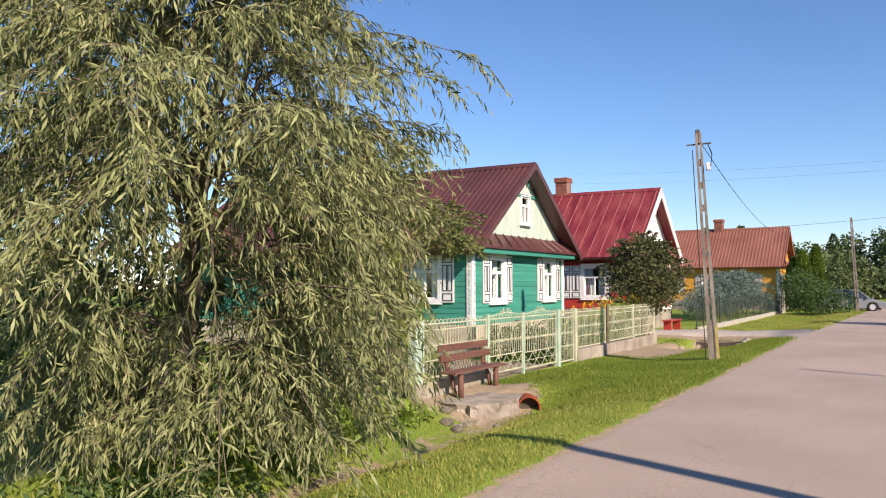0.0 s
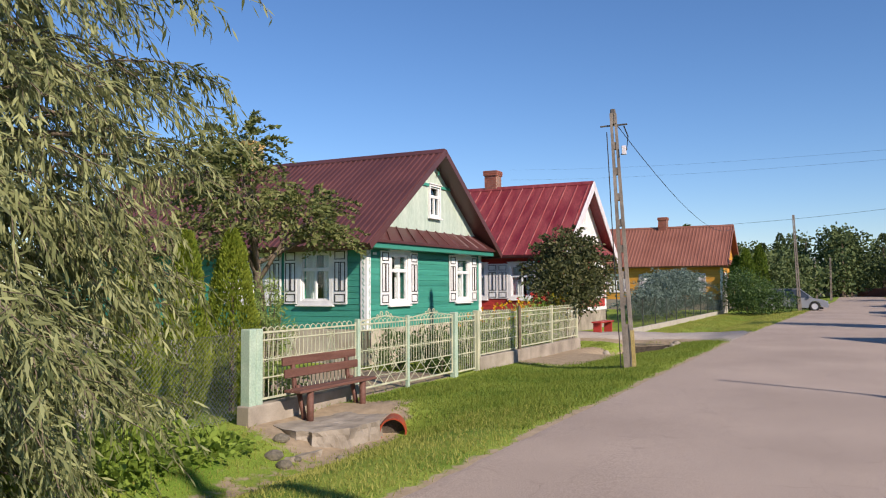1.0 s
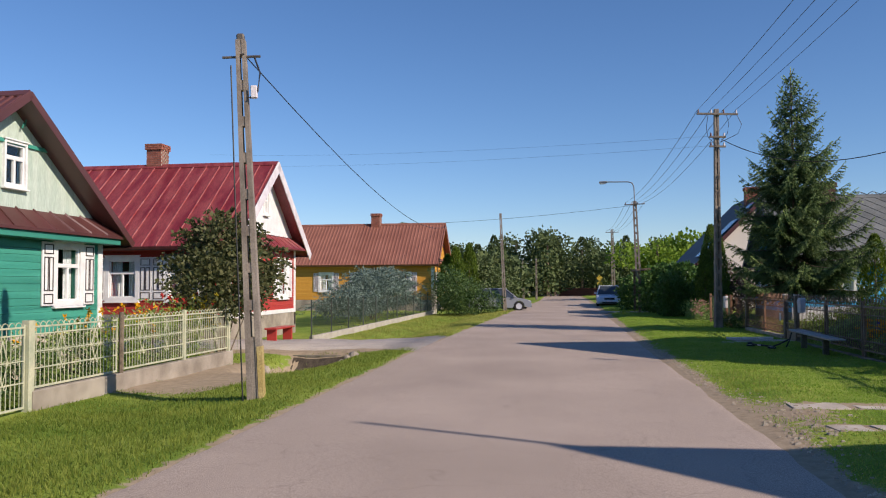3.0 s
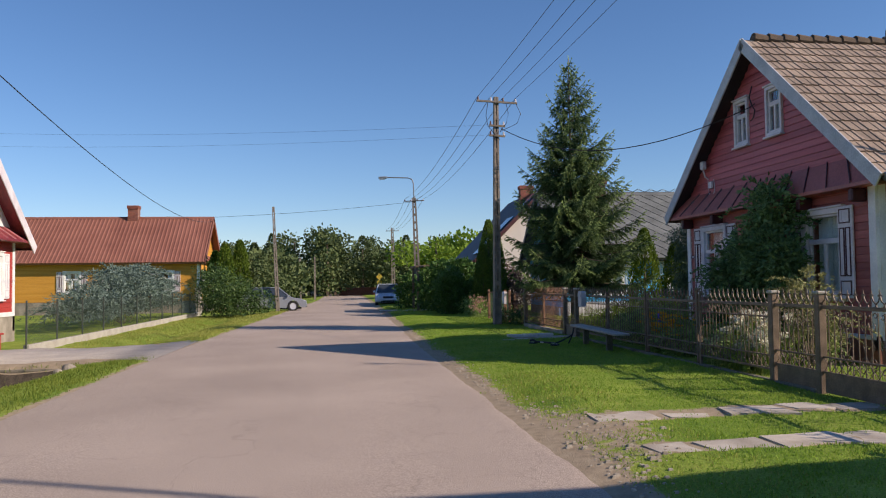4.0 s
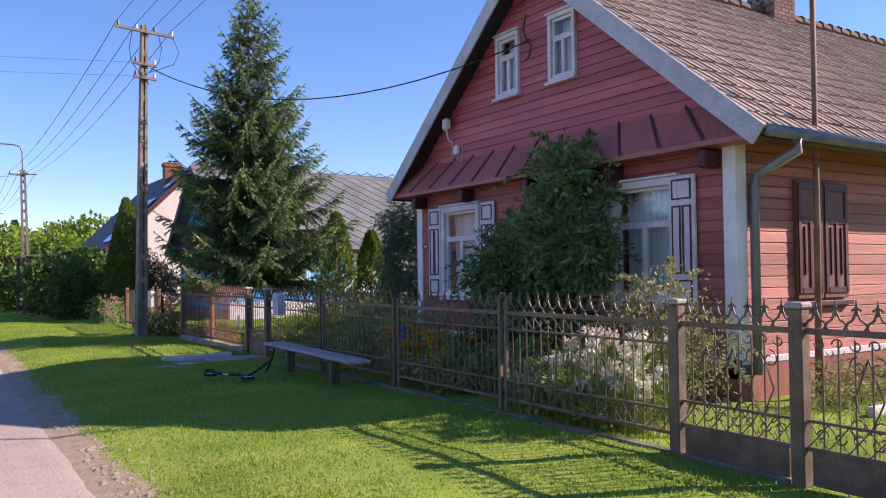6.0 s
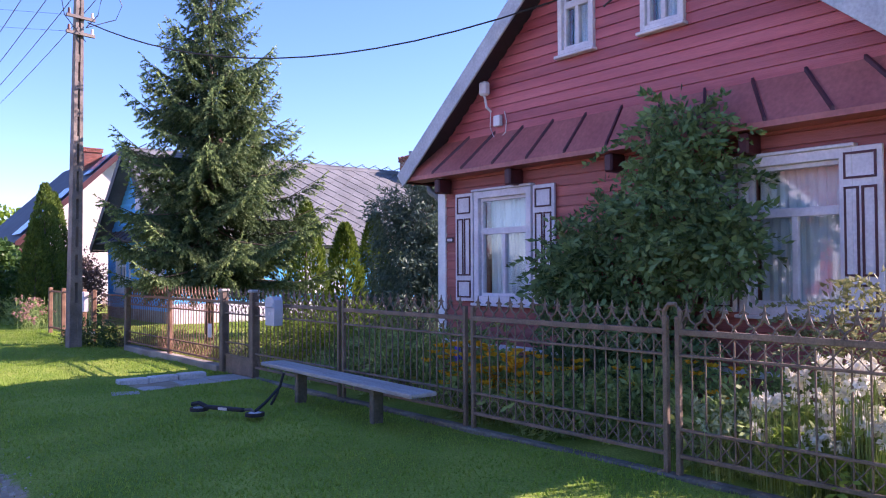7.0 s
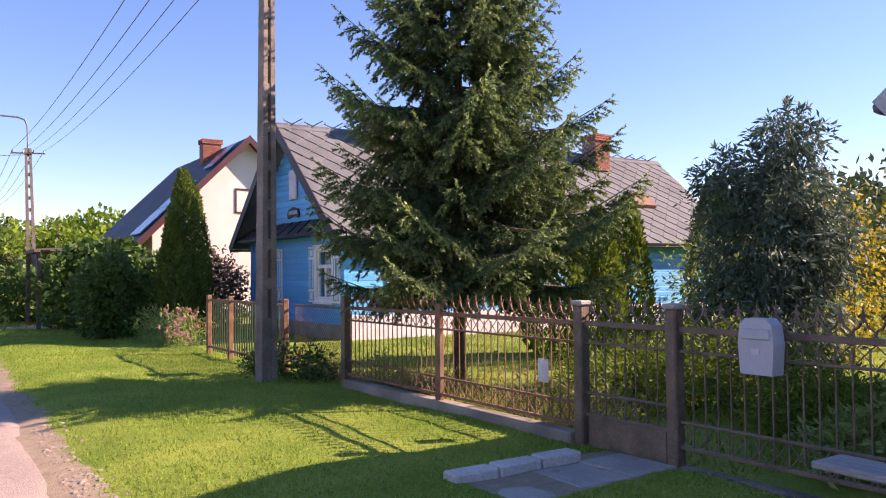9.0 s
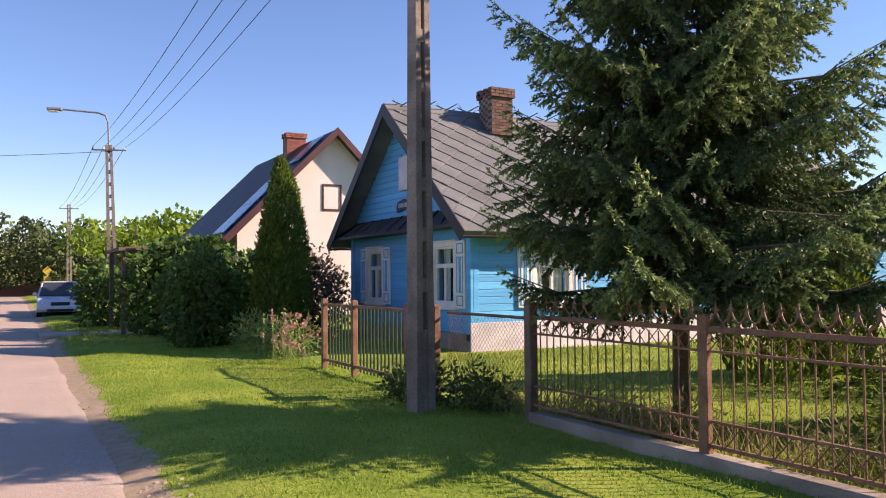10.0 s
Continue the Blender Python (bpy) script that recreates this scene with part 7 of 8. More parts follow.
def grass(boxes, per, h0, h1, name, label, material=None):
    P = []
    for x0, x1, y0, y1 in boxes:
        n = int((x1 - x0) * (y1 - y0) * per)
        P.append(np.stack([x0 + (x1 - x0) * rngg.random(n), y0 + (y1 - y0) * rngg.random(n)], 1))
    P = np.concatenate(P)
    x, y = P[:, 0], P[:, 1]
    ok = (rngg.random(len(P)) > bare(x, y) * 1.25) & ((x < road_left(y) + 0.02) | (x > road_right(y) - 0.02))
    P, x, y = P[ok], x[ok], y[ok]
    patch = 0.75 + 0.5 * (0.5 + 0.33 * ripple(x * 0.9, y * 0.9))
    h = (h0 + (h1 - h0) * rngg.random(len(P))) * patch
    base = np.stack([x, y, ground_z(x, y) - 0.01], 1)
    lean = rngg.normal(size=(len(P), 3)) * 0.45
    lean[:, 2] = 1
    way = unit(lean)
    side = unit(np.cross(way, rngg.normal(size=way.shape)))
    w = (0.005 + 0.005 * rngg.random(len(P)))[:, None]
    tip = base + way * h[:, None]
    v = np.stack([base - side * w, base + side * w, tip], 1).reshape(-1, 3)
    ob = new(name, raw_mesh(name, v, np.arange(len(v)).reshape(-1, 3), material or grass_green))
    tagged(ob, label, "grass", kind="stuff")


grass([(2.6, 7.0, 15, 33)], 1500, 0.018, 0.05, "grass", "short mown lawn grass on the verge")
grass([(2.6, 7.0, 33, 50)], 1000, 0.02, 0.055, "grass", "short mown lawn grass on the verge")
grass([(-7.5, -3.1, 4, 14)], 800, 0.03, 0.08, "grass", "short dry yellowish grass on the ditch verge", dry_grass)
grass([(-7.5, -3.1, 12, 20)], 1300, 0.03, 0.09, "grass", "short green grass on the ditch verge", verge_grass)
grass([(-7.5, -3.1, 20, 36)], 800, 0.03, 0.085, "grass", "short grass on the ditch verge", verge_grass)
grass([(-7.5, -2.3, 34.8, 60)], 380, 0.04, 0.11, "grass", "dry yellowish grass on the far ditch verge", dry_grass)
grass([(2.6, 6.5, 50, 66)], 160, 0.04, 0.11, "grass", "short grass further along the verges")
grass([(7.0, 16.0, 14, 23), (7.0, 16.0, 31, 44), (-10.5, -7.7, 12, 33)], 220, 0.04, 0.12, "grass", "lawn grass inside the yards", verge_grass)

grass([(2.75, 4.2, 15, 24)], 420, 0.02, 0.06, "grass", "dry trodden grass beside the road", dry_grass)
grass([(7.0, 8.0, 32.8, 37.3), (7.0, 7.6, 37.4, 39.1)], 320, 0.1, 0.34, "grass", "tall dry grass behind the rusty fence", dry_grass)


# ---- loose things ----
# old bench by the green fence
bench = thing("bench", "weathered brown wooden bench on a concrete slab", "bench", pose(-7.2, 13.55, -0.26))
for x, z in ((-0.06, 0.42), (0.1, 0.42)):
    part("seat_plank", MB().cbox(x - 0.075, -1.05, z, x + 0.075, 1.05, z + 0.045, 0.008), bench_brown, bench)
for z in (0.62, 0.80):
    part("back_plank", MB().cbox(-0.2 - (z - 0.62) * 0.25, -0.98, z, -0.16 - (z - 0.62) * 0.25, 0.98, z + 0.13, 0.008), bench_brown, bench)
for y in (-0.72, 0.72):
    part("leg", MB().tube([(0.1, y, -0.12), (0.1, y, 0.42)], 0.055, 8), bench_brown, bench, smooth=True)
    part("leg", MB().tube([(-0.02, y + 0.06, -0.12), (-0.14, y, 0.5)], 0.04, 8), bench_brown, bench, smooth=True)
    part("back_support", MB().cbox(-0.16, y - 0.035, 0.4, -0.11, y + 0.035, 0.95, 0.008), bench_brown, bench, m=Matrix.Rotation(-0.12, 4, "Y"))
# broken concrete culvert slab, and the pipe mouth
slab = MB().prism([(-7.48, 12.3), (-6.95, 12.05), (-6.72, 11.98), (-6.6, 12.12), (-6.5, 12.05), (-6.3, 12.35), (-6.17, 12.5), (-6.2, 12.9), (-6.13, 13.25), (-6.3, 13.7), (-6.38, 14.3), (-6.6, 14.8), (-7.48, 14.9)], lambda a, b, d: (a, b, d), -1.0, -0.27)


def crumble(shape, amount, rounds=3):
    """Breaks the straight faces of a shape into a worn, chipped surface."""
    bm = bmesh.new()
    vs = [bm.verts.new(v) for v in shape.v]
    for f in shape.f:
        bm.faces.new([vs[i] for i in f])
    bmesh.ops.triangulate(bm, faces=bm.faces[:])
    for k in range(rounds):
        bmesh.ops.subdivide_edges(bm, edges=[e for e in bm.edges if e.calc_length() > 0.12], cuts=1, use_grid_fill=True)
    bmesh.ops.recalc_face_normals(bm, faces=bm.faces[:])
    bm.normal_update()
    for v in bm.verts:
        q = v.co * 3.1
        steep = 1.0 - abs(v.normal.z) * 0.65
        v.co += v.normal * amount * steep * (noise.noise(q) + 0.6 * noise.noise(q * 2.7 + Vector((5, 0, 0))) - 0.25)
    bm.verts.index_update()
    out = MB()
    out.v = [tuple(v.co) for v in bm.verts]
    out.f = [tuple(v.index for v in f.verts) for f in bm.faces]
    bm.free()
    return out


slab = crumble(slab, 0.075, 4)
tagged(part("culvert_slab", slab, old_concrete), "cracked concrete culvert slab under the bench", "slab")
tagged(part("slab_fragment", crumble(MB().prism([(-6.9, 11.2), (-6.3, 11.35), (-6.2, 11.9), (-6.75, 11.85)], lambda a, b, d: (a, b, d + (a + 6.5) * 0.2), -0.95, -0.52), 0.08), old_concrete), "broken tilted piece of concrete slab", "slab")
pipe = MB()
n = 24
rings = []
for r, y in ((0.21, 0.0), (0.185, 0.0), (0.185, 1.3), (0.21, 1.3)):
    rings.append([(r * math.cos(2 * math.pi * k / n), y, r * math.sin(2 * math.pi * k / n)) for k in range(n)])
pipe.v = [q for r in rings for q in r]
pipe.f = [(i * n + k, i * n + (k + 1) % n, ((i + 1) % 4) * n + (k + 1) % n, ((i + 1) % 4) * n + k) for i in range(4) for k in range(n)]
tagged(part("culvert_pipe", pipe, orange_plastic, m=pose(-6.02, 13.44, -0.47, 0, 0, 28), smooth=False), "orange plastic drain pipe opening into the ditch", "pipe")
soil = MB()
soil.tube([(0, 0.16, 0), (0, 0.9, 0)], 0.184, 20)
tagged(part("ditch_soil", soil, ditch_soil, m=pose(-6.02, 13.44, -0.47, 0, 0, 28)), "dark damp soil choking the drain pipe", "soil", kind="stuff")
hr = random.Random(2)
for k in range(5):
    x, y, r = -6.9 + hr.random() * 1.0, 10.7 + hr.random() * 1.3, 0.05 + 0.1 * hr.random()
    s = MB()
    bm = bmesh.new()
    bmesh.ops.create_icosphere(bm, subdivisions=2, radius=r)
    for v in bm.verts:
        v.co += v.co * 0.25 * noise.noise(v.co * 9 + Vector((k, 0, 0)))
        v.co.z *= 0.6
    s.v, s.f = [tuple(v.co) for v in bm.verts], [tuple(v.index for v in f.verts) for f in bm.faces]
    bm.free()
    tagged(part("stone", s, mossy_concrete, m=Matrix.Translation((x, y, gz(x, y) + r * 0.25))), "rough broken concrete lump by the ditch", "stone", "ditch stones")
# damp dark bed of the open ditch
bx, by = np.meshgrid(np.arange(-6.75, -4.95, 0.1), np.arange(26.1, 29.5, 0.1))
nbx = bx.shape[1]
bi, bj = np.meshgrid(np.arange(nbx - 1), np.arange(bx.shape[0] - 1))
b0 = (bj * nbx + bi).ravel()
edge_drop = 0.05 * (np.clip(np.abs(bx + 5.85) - 0.6, 0, 1) + np.clip(26.5 - by, 0, 1)) * 4
tagged(new("ground_ditch_bed", raw_mesh("ground_ditch_bed", np.stack([bx.ravel(), by.ravel(), (ground_z(bx, by) + 0.03 - edge_drop).ravel()], 1), np.stack([b0, b0 + 1, b0 + nbx + 1, b0 + nbx], 1), ditch_soil)), "damp dark soil on the open ditch bed", "ditch", kind="structure")
# headwalls of the far culvert
for y, z in ((29.6, -0.2),):
    tagged(part("headwall", MB().cbox(-7.0, y - 0.14, -0.95, -4.9, y + 0.14, z, 0.03), mossy_concrete), "crumbling concrete culvert headwall in the ditch", "headwall", "ditch headwalls")
for k in range(12):
    x, y, r = -6.8 + hr.random() * 2.0, 26.6 + hr.random() * 2.4, 0.08 + 0.12 * hr.random()
    bm = bmesh.new()
    bmesh.ops.create_icosphere(bm, subdivisions=2, radius=r)
    for v in bm.verts:
        v.co += v.co * 0.3 * noise.noise(v.co * 7 + Vector((k, 3, 0)))
    s = MB()
    s.v, s.f = [tuple(v.co) for v in bm.verts], [tuple(v.index for v in f.verts) for f in bm.faces]
    bm.free()
    tagged(part("stone", s, old_concrete, m=Matrix.Translation((x, y, gz(x, y) + r * 0.3))), "rough grey stone lining the ditch", "stone", "ditch stones")

# grey plank bench by the iron fence
plank_bench = thing("bench", "long weathered grey plank bench on two posts", "bench", pose(6.42, 28.45, 0.07))
part("seat_plank", MB().cbox(-0.16, -1.58, 0.37, 0.16, 1.58, 0.415, 0.01), grey_wood, plank_bench, m=Matrix.Rotation(0.012, 4, "X"))
for y in (-0.78, 0.82):
    part("leg", MB().cbox(-0.07, y - 0.04, -0.1, 0.06, y + 0.04, 0.372, 0.01), mossy_concrete, plank_bench)

# kick scooter lying in the grass
sc = thing("kick_scooter", "black kick scooter lying on the lawn", "scooter", pose(5.32, 28.85, 0.1, 0, 0, -65))
part("deck", MB().cbox(-0.3, -0.04, 0.06, 0.22, 0.03, 0.1, 0.012), black_rubber, sc)
part("label_plate", MB().box(-0.1, -0.044, 0.066, 0.02, -0.041, 0.095), faded_white, sc)
for x in (-0.4, 0.36):
    w = MB()
    for k in range(16):
        a, b = 2 * math.pi * k / 16, 2 * math.pi * (k + 1) / 16
        for r0, r1 in ((0.07, 0.1),):
            w.hexa([(x + r * math.cos(t), r * math.sin(t), z) for z in (0.03, 0.065) for r, t in ((r0, a), (r1, a), (r1, b), (r0, b))])
    wh = part("wheel", w, black_rubber, sc)
    part("rim", MB().tube([(x, 0, 0.03), (x, 0, 0.065)], 0.068, 12), grey_plastic, wh)
part("fork", MB().tube([(0.36, 0.0, 0.05), (0.26, 0.06, 0.08), (0.2, 0.0, 0.08)], 0.016, 6), steel, sc)
part("stem", MB().tube([(0.34, 0.03, 0.07), (0.26, 0.3, 0.12), (0.12, 0.72, 0.22)], 0.018, 6), black_rubber, sc)
part("handlebar", MB().tube([(0.03, 0.68, 0.02), (0.1, 0.71, 0.16), (0.12, 0.72, 0.22), (0.16, 0.74, 0.38)], 0.016, 6), black_rubber, sc)
part("rear_guard", MB().tube([(-0.3, 0, 0.08), (-0.4, 0.0, 0.115), (-0.5, 0, 0.09)], 0.025, 6), black_rubber, sc)

# purple bag on a stake in the front garden
bag = thing("garden_stake", "thin wooden stake with a small purple bag", "garden stake", pose(7.55, 27.72, 0.06))
part("stake", MB().tube([(0, 0, -0.1), (0.01, 0, 0.85)], 0.012, 5), grey_wood, bag)
part("bag", MB().hexa([(-0.03, -0.05, 0.46), (0.03, -0.05, 0.46), (0.03, 0.05, 0.47), (-0.03, 0.05, 0.47), (-0.014, -0.03, 0.76), (0.014, -0.03, 0.76), (0.014, 0.035, 0.77), (-0.014, 0.035, 0.77)]), purple_cloth, bag, "purple cloth bag")

# grey plastic letter box on the fence
lb = thing("letter_box", "grey plastic letter box hung on the iron fence", "letter box", pose(6.83, 30.7, 0.9) @ Matrix.Diagonal((0.8, 0.78, 0.86, 1)))
part("body", MB().prism([(-0.16, 0.0), (0.16, 0.0), (0.18, 0.25), (0.16, 0.4), (0.1, 0.45), (-0.1, 0.45), (-0.16, 0.4), (-0.18, 0.25)], lambda a, b, d: (d, a, b), -0.14, 0.02), grey_plastic, lb)
part("flap", MB().cbox(-0.16, -0.15, 0.28, -0.138, 0.15, 0.37, 0.01), grey_plastic, lb)
part("emblem", MB().box(-0.146, -0.04, 0.16, -0.1405, 0.04, 0.21), faded_white, lb)
lb2 = thing("letter_box", "small pale metal letter box on the blue house's fence", "letter box", pose(6.7, 39.55, 0.75))
part("body", MB().cbox(-0.12, -0.15, 0, 0.0, 0.15, 0.45, 0.02), faded_white, lb2)

# kerb stones and flags at the garden gate
for k, y in enumerate((0, 1, 2)):
    x0 = 5.18 + k * 0.42
    tagged(part("kerb_stone", MB().cbox(x0, 32.12, 0.0, x0 + 0.4, 32.3, 0.15 + 0.008 * k, 0.015), kerb_concrete), "pale concrete kerb stone beside the gate path", "kerb", "gate kerbs", "structure")
for x0, y0, w, d, turn in ((5.3, 31.5, 0.55, 0.58, 1), (5.86, 31.52, 0.5, 0.57, -1), (6.37, 31.5, 0.48, 0.6, 1), (4.85, 31.3, 0.34, 0.26, -12)):
    tagged(part("flagstone", MB().cbox(0, 0, -0.1, w, d, -0.002, 0.008), concrete, m=pose(x0, y0, gz(x0 + w / 2, y0 + d / 2) + 0.004, 0, 0, turn)), "grey concrete flag of the gate path", "paving slab", "gate path", "structure")
# sunken slabs of the yard entrance
sr = random.Random(6)
for row, (y, x0, x1) in enumerate(((19.75, 3.45, 6.75), (18.1, 3.45, 6.8))):
    x = x0
    while x < x1:
        w = 0.42 + sr.random() * 0.36
        d = 0.2 + sr.random() * 0.07
        j = lambda: sr.uniform(-0.05, 0.05)
        z = gz(x + w / 2, y)
        poly = [(j() + 0.02, -d + j()), (w * 0.5, -d + j()), (w + j() - 0.02, -d + j()), (w + j() - 0.02, d * 0.2 + j()), (w - 0.05 + j(), d + j()), (w * 0.4, d + j()), (j() + 0.02, d + j())]
        m = Matrix.LocRotScale((x, y + sr.uniform(-0.08, 0.08), z), Euler((sr.uniform(-0.015, 0.015), sr.uniform(-0.015, 0.015), sr.uniform(-0.14, 0.14))), None)
        tagged(part("paving_slab", MB().prism(poly, lambda a, b, c: (a, b, c), -0.08, 0.003), slab_stone, m=m), "worn pale concrete slab sunk in the grass", "paving slab", "yard entrance slabs", "structure")
        x += w + 0.03 + 0.12 * sr.random() ** 2
# loose stones where the verge meets the asphalt
gv = MB()
for k in range(1500):
    y = 15 + sr.random() * 22
    x = road_right(y) + 0.1 + abs(sr.gauss(0, 0.17)) + (0.5 * math.exp(-((y - 19) / 1.4) ** 2) * sr.random() * 2)
    r = 0.006 + 0.02 * sr.random() ** 2.5 + (0.018 * sr.random() ** 3 if abs(y - 19) < 1.8 else 0)
    z = gz(x, y)
    gv.hexa([(x - r, y - r * 0.8, z - 0.01), (x + r * 0.9, y - r, z - 0.01), (x + r, y + r * 0.7, z - 0.01), (x - r * 0.7, y + r, z - 0.01), (x - r * 0.6, y - r * 0.5, z + r * 0.6), (x + r * 0.6, y - r * 0.7, z + r * 0.55), (x + r * 0.7, y + r * 0.5, z + r * 0.6), (x - r * 0.5, y + r * 0.7, z + r * 0.5)])
tagged(part("gravel", gv, pebble), "loose small stones along the road edge", "gravel", kind="stuff")

# aerial mast by the dark red house
mast = thing("antenna_mast", "rusty pipe mast with a television aerial", "antenna", pose(10.46, 23.02, 0.08))
part("pole", MB().tube([(0, 0, -0.2), (-0.02, -0.05, 2.0), (-0.12, -0.12, 5.9)], 0.045, 8, 0.03), rusty, mast, smooth=True)
part("boom", MB().tube([(-0.1, -0.12, 5.55), (-0.75, -0.05, 5.35)], 0.012, 5), steel, mast)
for k in range(5):
    s = 0.12 + 0.09 * k
    part("element", MB().tube([(-0.12 - 0.06 * k, -0.12, 5.55 - 0.02 * k), (-0.3 - 0.05 * k, -0.1 + 0.05, 5.85 - 0.05 * k)], 0.008, 4), steel, mast)
part("loop", MB().tube([(-0.6, -0.05, 5.48), (-0.95, -0.05, 5.42), (-0.98, -0.05, 5.25), (-0.62, -0.05, 5.3)], 0.012, 5), steel, mast)

# table and bench in the red house's yard
yb = thing("yard_bench", "low red wooden garden bench", "bench", pose(-8.6, 33.9, -0.15))
part("seat", MB().cbox(-0.2, -0.9, 0.42, 0.2, 0.9, 0.47, 0.01), bright_red, yb)
for y in (-0.75, 0.75):
    part("leg", MB().cbox(-0.16, y - 0.04, 0, 0.16, y + 0.04, 0.42, 0.01), bright_red, yb)

# wooden shelter roof above the hedge
sh = thing("shelter", "open wooden shelter with a flat roof over the hedge", "shelter", pose(5.8, 55.4, -0.1))
part("roof", MB().hexa([(-1.0, -1.4, 2.5), (1.3, -1.4, 2.65), (1.3, 1.8, 2.65), (-1.0, 1.8, 2.5), (-1.0, -1.4, 2.6), (1.3, -1.4, 2.75), (1.3, 1.8, 2.75), (-1.0, 1.8, 2.6)]), bark, sh)
for x, y in ((-0.85, -1.2), (-0.85, 1.6), (1.15, -1.2), (1.15, 1.6)):
    part("post", MB().cbox(x - 0.06, y - 0.06, -0.1, x + 0.06, y + 0.06, 2.55, 0.01), bark, sh)


def car(m, paint, label, length, width, height, bonnet, tail):
    """A car built along +x: body with wheel arches, glazed cabin, wheels and lamps."""
    c = thing("car", label, "car", m)
    hl, hw = length / 2, width / 2
    belt = height * 0.58
    prof = [(-hl, 0.35), (-hl + 0.03, belt * 0.86), (-hl + 0.12, belt), (hl - bonnet, belt), (hl - 0.35, belt * 0.86), (hl - 0.05, belt * 0.68), (hl, 0.38), (hl - 0.08, 0.22)]
    wb = [hl - 0.82, -hl + 0.78]
    for x in wb:
        prof += [(x + 0.36 * math.cos(a), 0.30 + 0.36 * math.sin(a)) for a in np.linspace(0.0, math.pi, 9)]
        prof += [(x - 0.42, 0.2)]
    prof += [(-hl + 0.06, 0.22)]
    s = MB()
    ring = []
    for y, sc_ in ((-hw, 0.0), (-hw + 0.06, 0.03), (hw - 0.06, 0.03), (hw, 0.0)):
        ring.append([(x * (1 + (0.012 if sc_ else 0)), y, z + (0.02 if sc_ and z > 0.5 else 0)) for x, z in prof])
    n = len(prof)
    for r in ring:
        s.v += r
    for k in range(3):
        s.f += [(k * n + i, k * n + (i + 1) % n, (k + 1) * n + (i + 1) % n, (k + 1) * n + i) for i in range(n)]
    s.f += [tuple(range(n)), tuple(3 * n + i for i in reversed(range(n)))]
    part("body", s, paint, c)
    x0, x1, X0, X1 = -hl + tail, hl - bonnet + 0.1, -hl + tail + 0.45, hl - bonnet - 0.6
    part("cabin", MB().hexa([(x0, -hw + 0.06, belt), (x1, -hw + 0.06, belt), (x1, hw - 0.06, belt), (x0, hw - 0.06, belt), (X0, -hw + 0.24, height - 0.05), (X1, -hw + 0.24, height - 0.05), (X1, hw - 0.24, height - 0.05), (X0, hw - 0.24, height - 0.05)]), car_glass, c)
    part("roof", MB().cbox(X0 - 0.06, -hw + 0.2, height - 0.07, X1 + 0.06, hw - 0.2, height, 0.03), paint, c)
    for sg in (-1, 1):
        for t in (0.0, 0.42, 1.0):
            a = Vector((x0 + (x1 - x0) * t, sg * (hw - 0.055), belt))
            b = Vector((X0 + (X1 - X0) * t, sg * (hw - 0.235), height - 0.05))
            part("pillar", MB().tube([a, b], 0.035, 5), paint, c)
        part("headlight", MB().cbox(hl - 0.2, sg * (hw - 0.38) - 0.17, belt * 0.62, hl + 0.0, sg * (hw - 0.2) + 0.02, belt * 0.78, 0.03), lamp_glass, c)
        part("tail_light", MB().cbox(-hl - 0.01, sg * (hw - 0.16) - 0.1, belt * 0.7, -hl + 0.15, sg * (hw - 0.16) + 0.1, belt * 0.95, 0.02), bright_red, c)
        part("mirror", MB().cbox(x1 - 0.25, sg * (hw + 0.08) - 0.09, belt + 0.02, x1 - 0.13, sg * (hw + 0.08) + 0.09, belt + 0.16, 0.03), paint, c)
        for x in wb:
            y = sg * (hw - 0.1)
            tyre = MB()
            for k in range(18):
                a, b = 2 * math.pi * k / 18, 2 * math.pi * (k + 1) / 18
                tyre.hexa([(x + r * math.cos(t), yy, 0.31 + r * math.sin(t)) for yy in (y - 0.1, y + 0.1) for r, t in ((0.2, a), (0.31, a), (0.31, b), (0.2, b))])
            ty = part("tyre", tyre, black_rubber, c)
            rim = MB().tube([(x, y + sg * 0.06, 0.31), (x, y + sg * 0.085, 0.31)], 0.2, 14)
            part("rim", rim, grey_plastic, ty)
    part("grille", MB().cbox(hl - 0.03, -hw + 0.55, belt * 0.55, hl + 0.012, hw - 0.55, belt * 0.72, 0.01), black_rubber, c)
    part("air_intake", MB().cbox(hl + 0.02, -hw + 0.4, 0.24, hl + 0.06, hw - 0.4, 0.35, 0.01), black_rubber, c)
    part("underbody", MB().box(-hl + 0.4, -hw + 0.15, 0.14, hl - 0.3, hw - 0.15, 0.24), black_rubber, c)
    part("wiper_panel", MB().box(hl - bonnet + 0.02, -hw + 0.15, belt + 0.022, hl - bonnet + 0.2, hw - 0.15, belt + 0.03), black_rubber, c)
    part("bumper", MB().cbox(hl - 0.1, -hw + 0.1, 0.28, hl + 0.04, hw - 0.1, 0.5, 0.04), paint, c)
    part("number_plate", MB().box(hl + 0.04, -0.26, 0.36, hl + 0.046, 0.26, 0.46), faded_white, c)
    return c


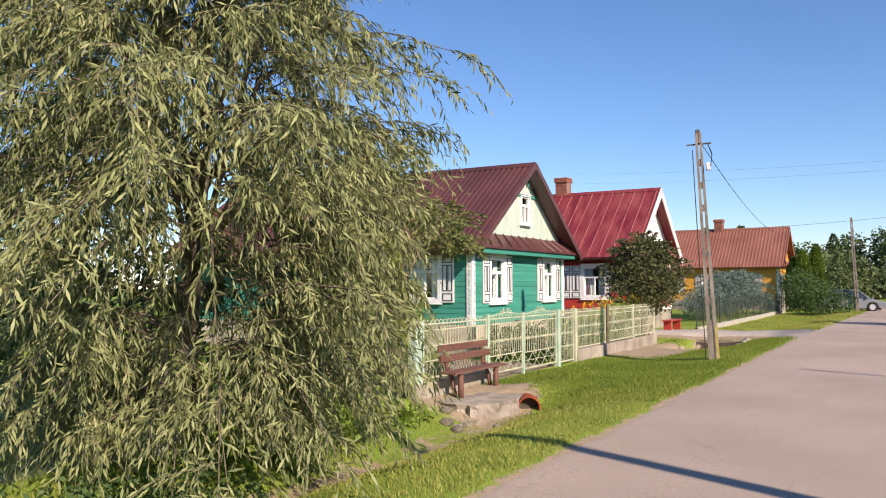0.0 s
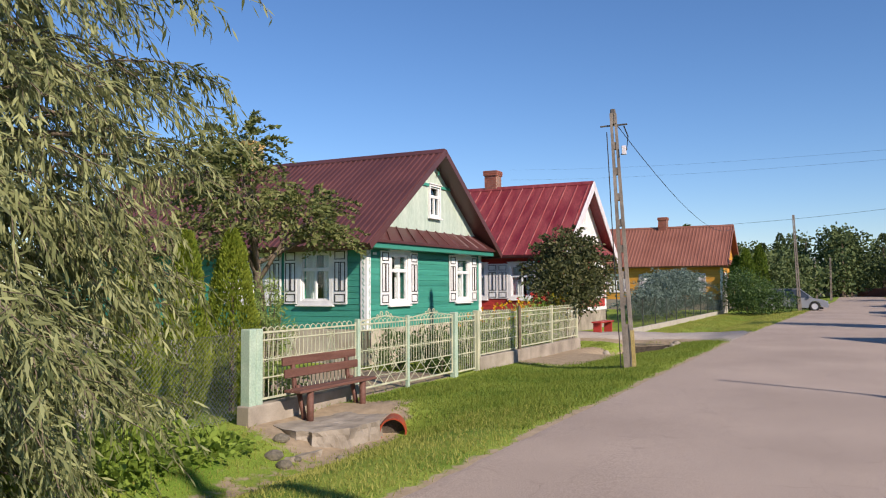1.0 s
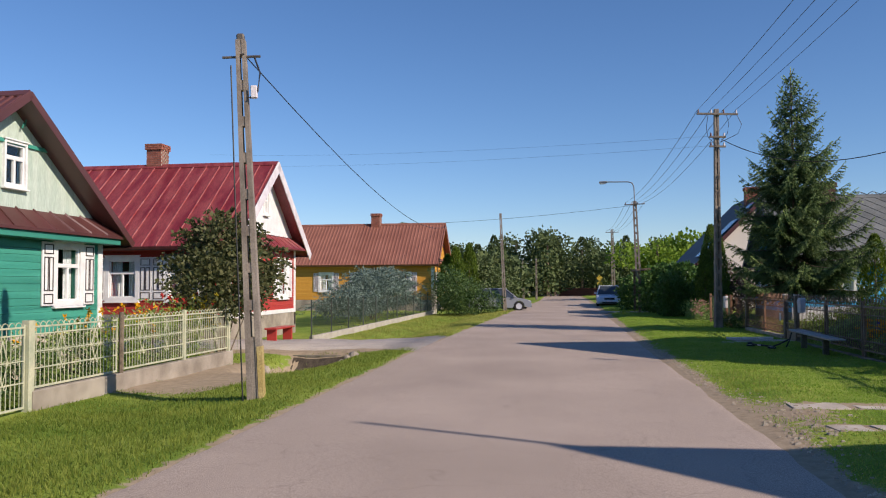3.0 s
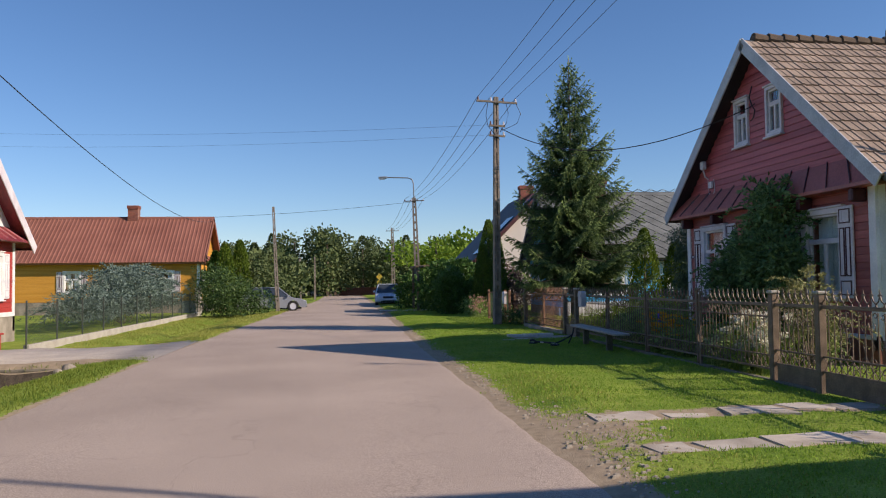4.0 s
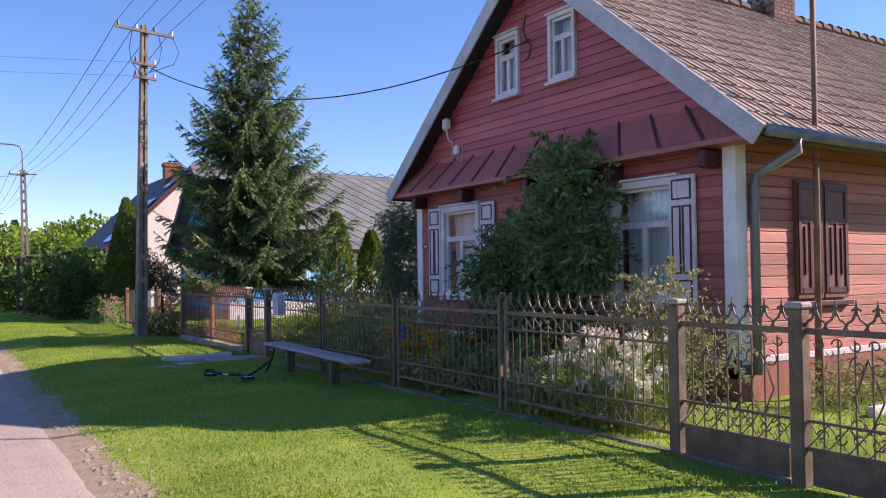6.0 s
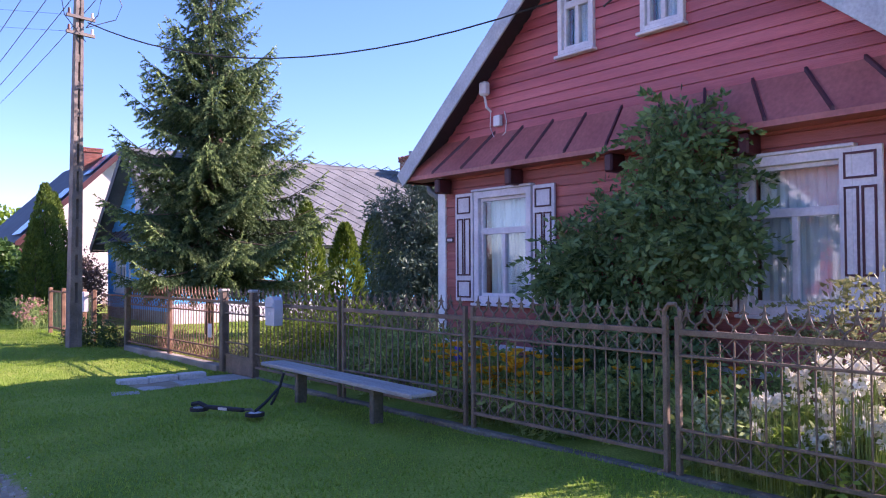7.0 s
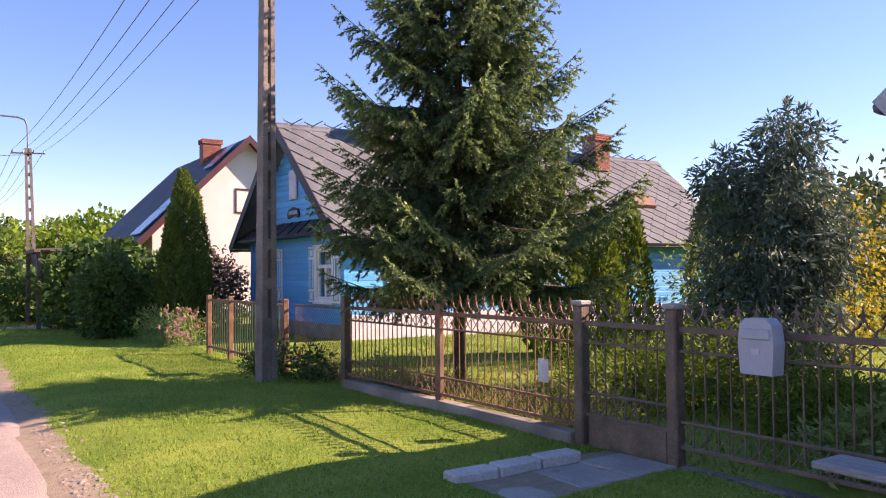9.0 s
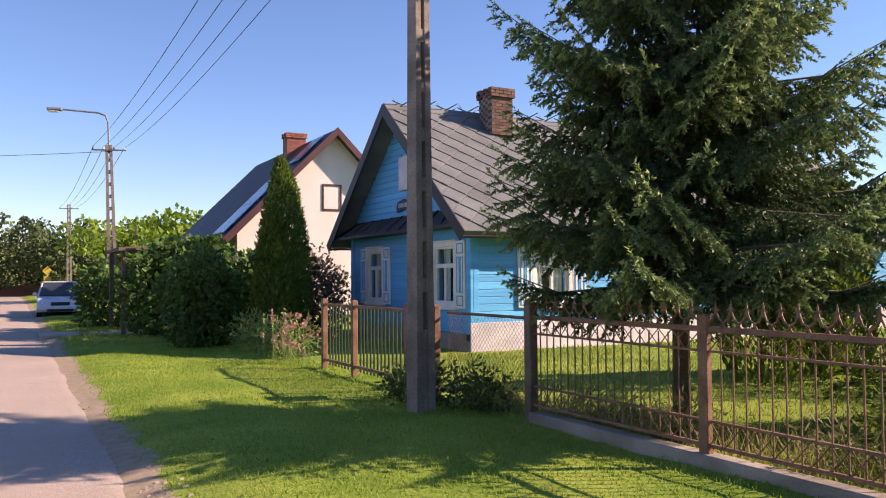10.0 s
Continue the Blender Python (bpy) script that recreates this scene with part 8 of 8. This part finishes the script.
car(pose(-3.4, 61.4, -0.05, 0, 0, 8), silver_car, "silver-grey hatchback parked beside the drive", 4.1, 1.75, 1.47, 1.05, 0.25)
car(pose(4.3, 71.3, 0.0, 0, 0, -92), white_car, "pale blue-white estate car parked on the verge", 4.5, 1.85, 1.55, 1.25, 0.15)
# low house where the road bends away
far_house = thing("house", "small distant house with a brown roof among trees", "house", pose(-4.6, 128.0, 0.0))
part("wall", MB().prism([(-2.2, 0), (2.2, 0), (2.2, 2.3), (0, 3.9), (-2.2, 2.3)], lambda a, b, d: (d, a, b), -4.0, 4.0), plaster, far_house)
for sg in (-1, 1):
    part("roof", MB().hexa([(-4.3, sg * 2.7, 1.95), (4.3, sg * 2.7, 1.95), (4.3, 0, 4.05), (-4.3, 0, 4.05), (-4.3, sg * 2.7, 2.1), (4.3, sg * 2.7, 2.1), (4.3, 0, 4.2), (-4.3, 0, 4.2)]), orange_roof, far_house)
for x in (-2.4, 0.0, 2.4):
    part("window", MB().cbox(x - 0.45, -2.26, 0.9, x + 0.45, -2.19, 1.9, 0.02), car_glass, far_house)
tagged(part("garden_wall", MB().cbox(0.6, 125.0, -0.2, 6.6, 125.3, 1.1, 0.03), brick_red), "low reddish wall at the road's far bend", "wall")
lattice_pole((-3.1, 92.0, -0.1), (-3.2, 92.0, 4.3), 4.4, 0.22, 0.14, 0.2, 0.12, "slim distant concrete pole beside the road", face=10)
lattice_pole((-1.9, 97.0, -0.1), (-1.9, 97.0, 4.5), 4.6, 0.22, 0.14, 0.2, 0.12, "slim distant concrete pole beside the road", face=10)
# far road sign
sign = thing("road_sign", "yellow road sign on a thin post", "road sign", pose(4.9, 96.0, 0.0))
part("post", MB().tube([(0, 0, 0), (0, 0, 2.5)], 0.035, 6), zinc, sign)
part("plate", MB().prism([(-0.36, 2.3), (0, 1.94), (0.36, 2.3), (0, 2.66)], lambda a, b, d: (a, d, b), -0.06, -0.04), yellow_paint, sign)
part("plate", MB().cbox(-0.26, -0.06, 1.5, 0.26, -0.04, 1.9, 0.01), yellow_paint, sign)
# pale concrete crossing over the verge, further on
tagged(part("pavement_crossing", MB().cbox(2.9, 54.7, -0.1, 6.9, 56.4, 0.085, 0.02), concrete), "pale concrete crossing from road to shelter", "pavement", kind="structure")
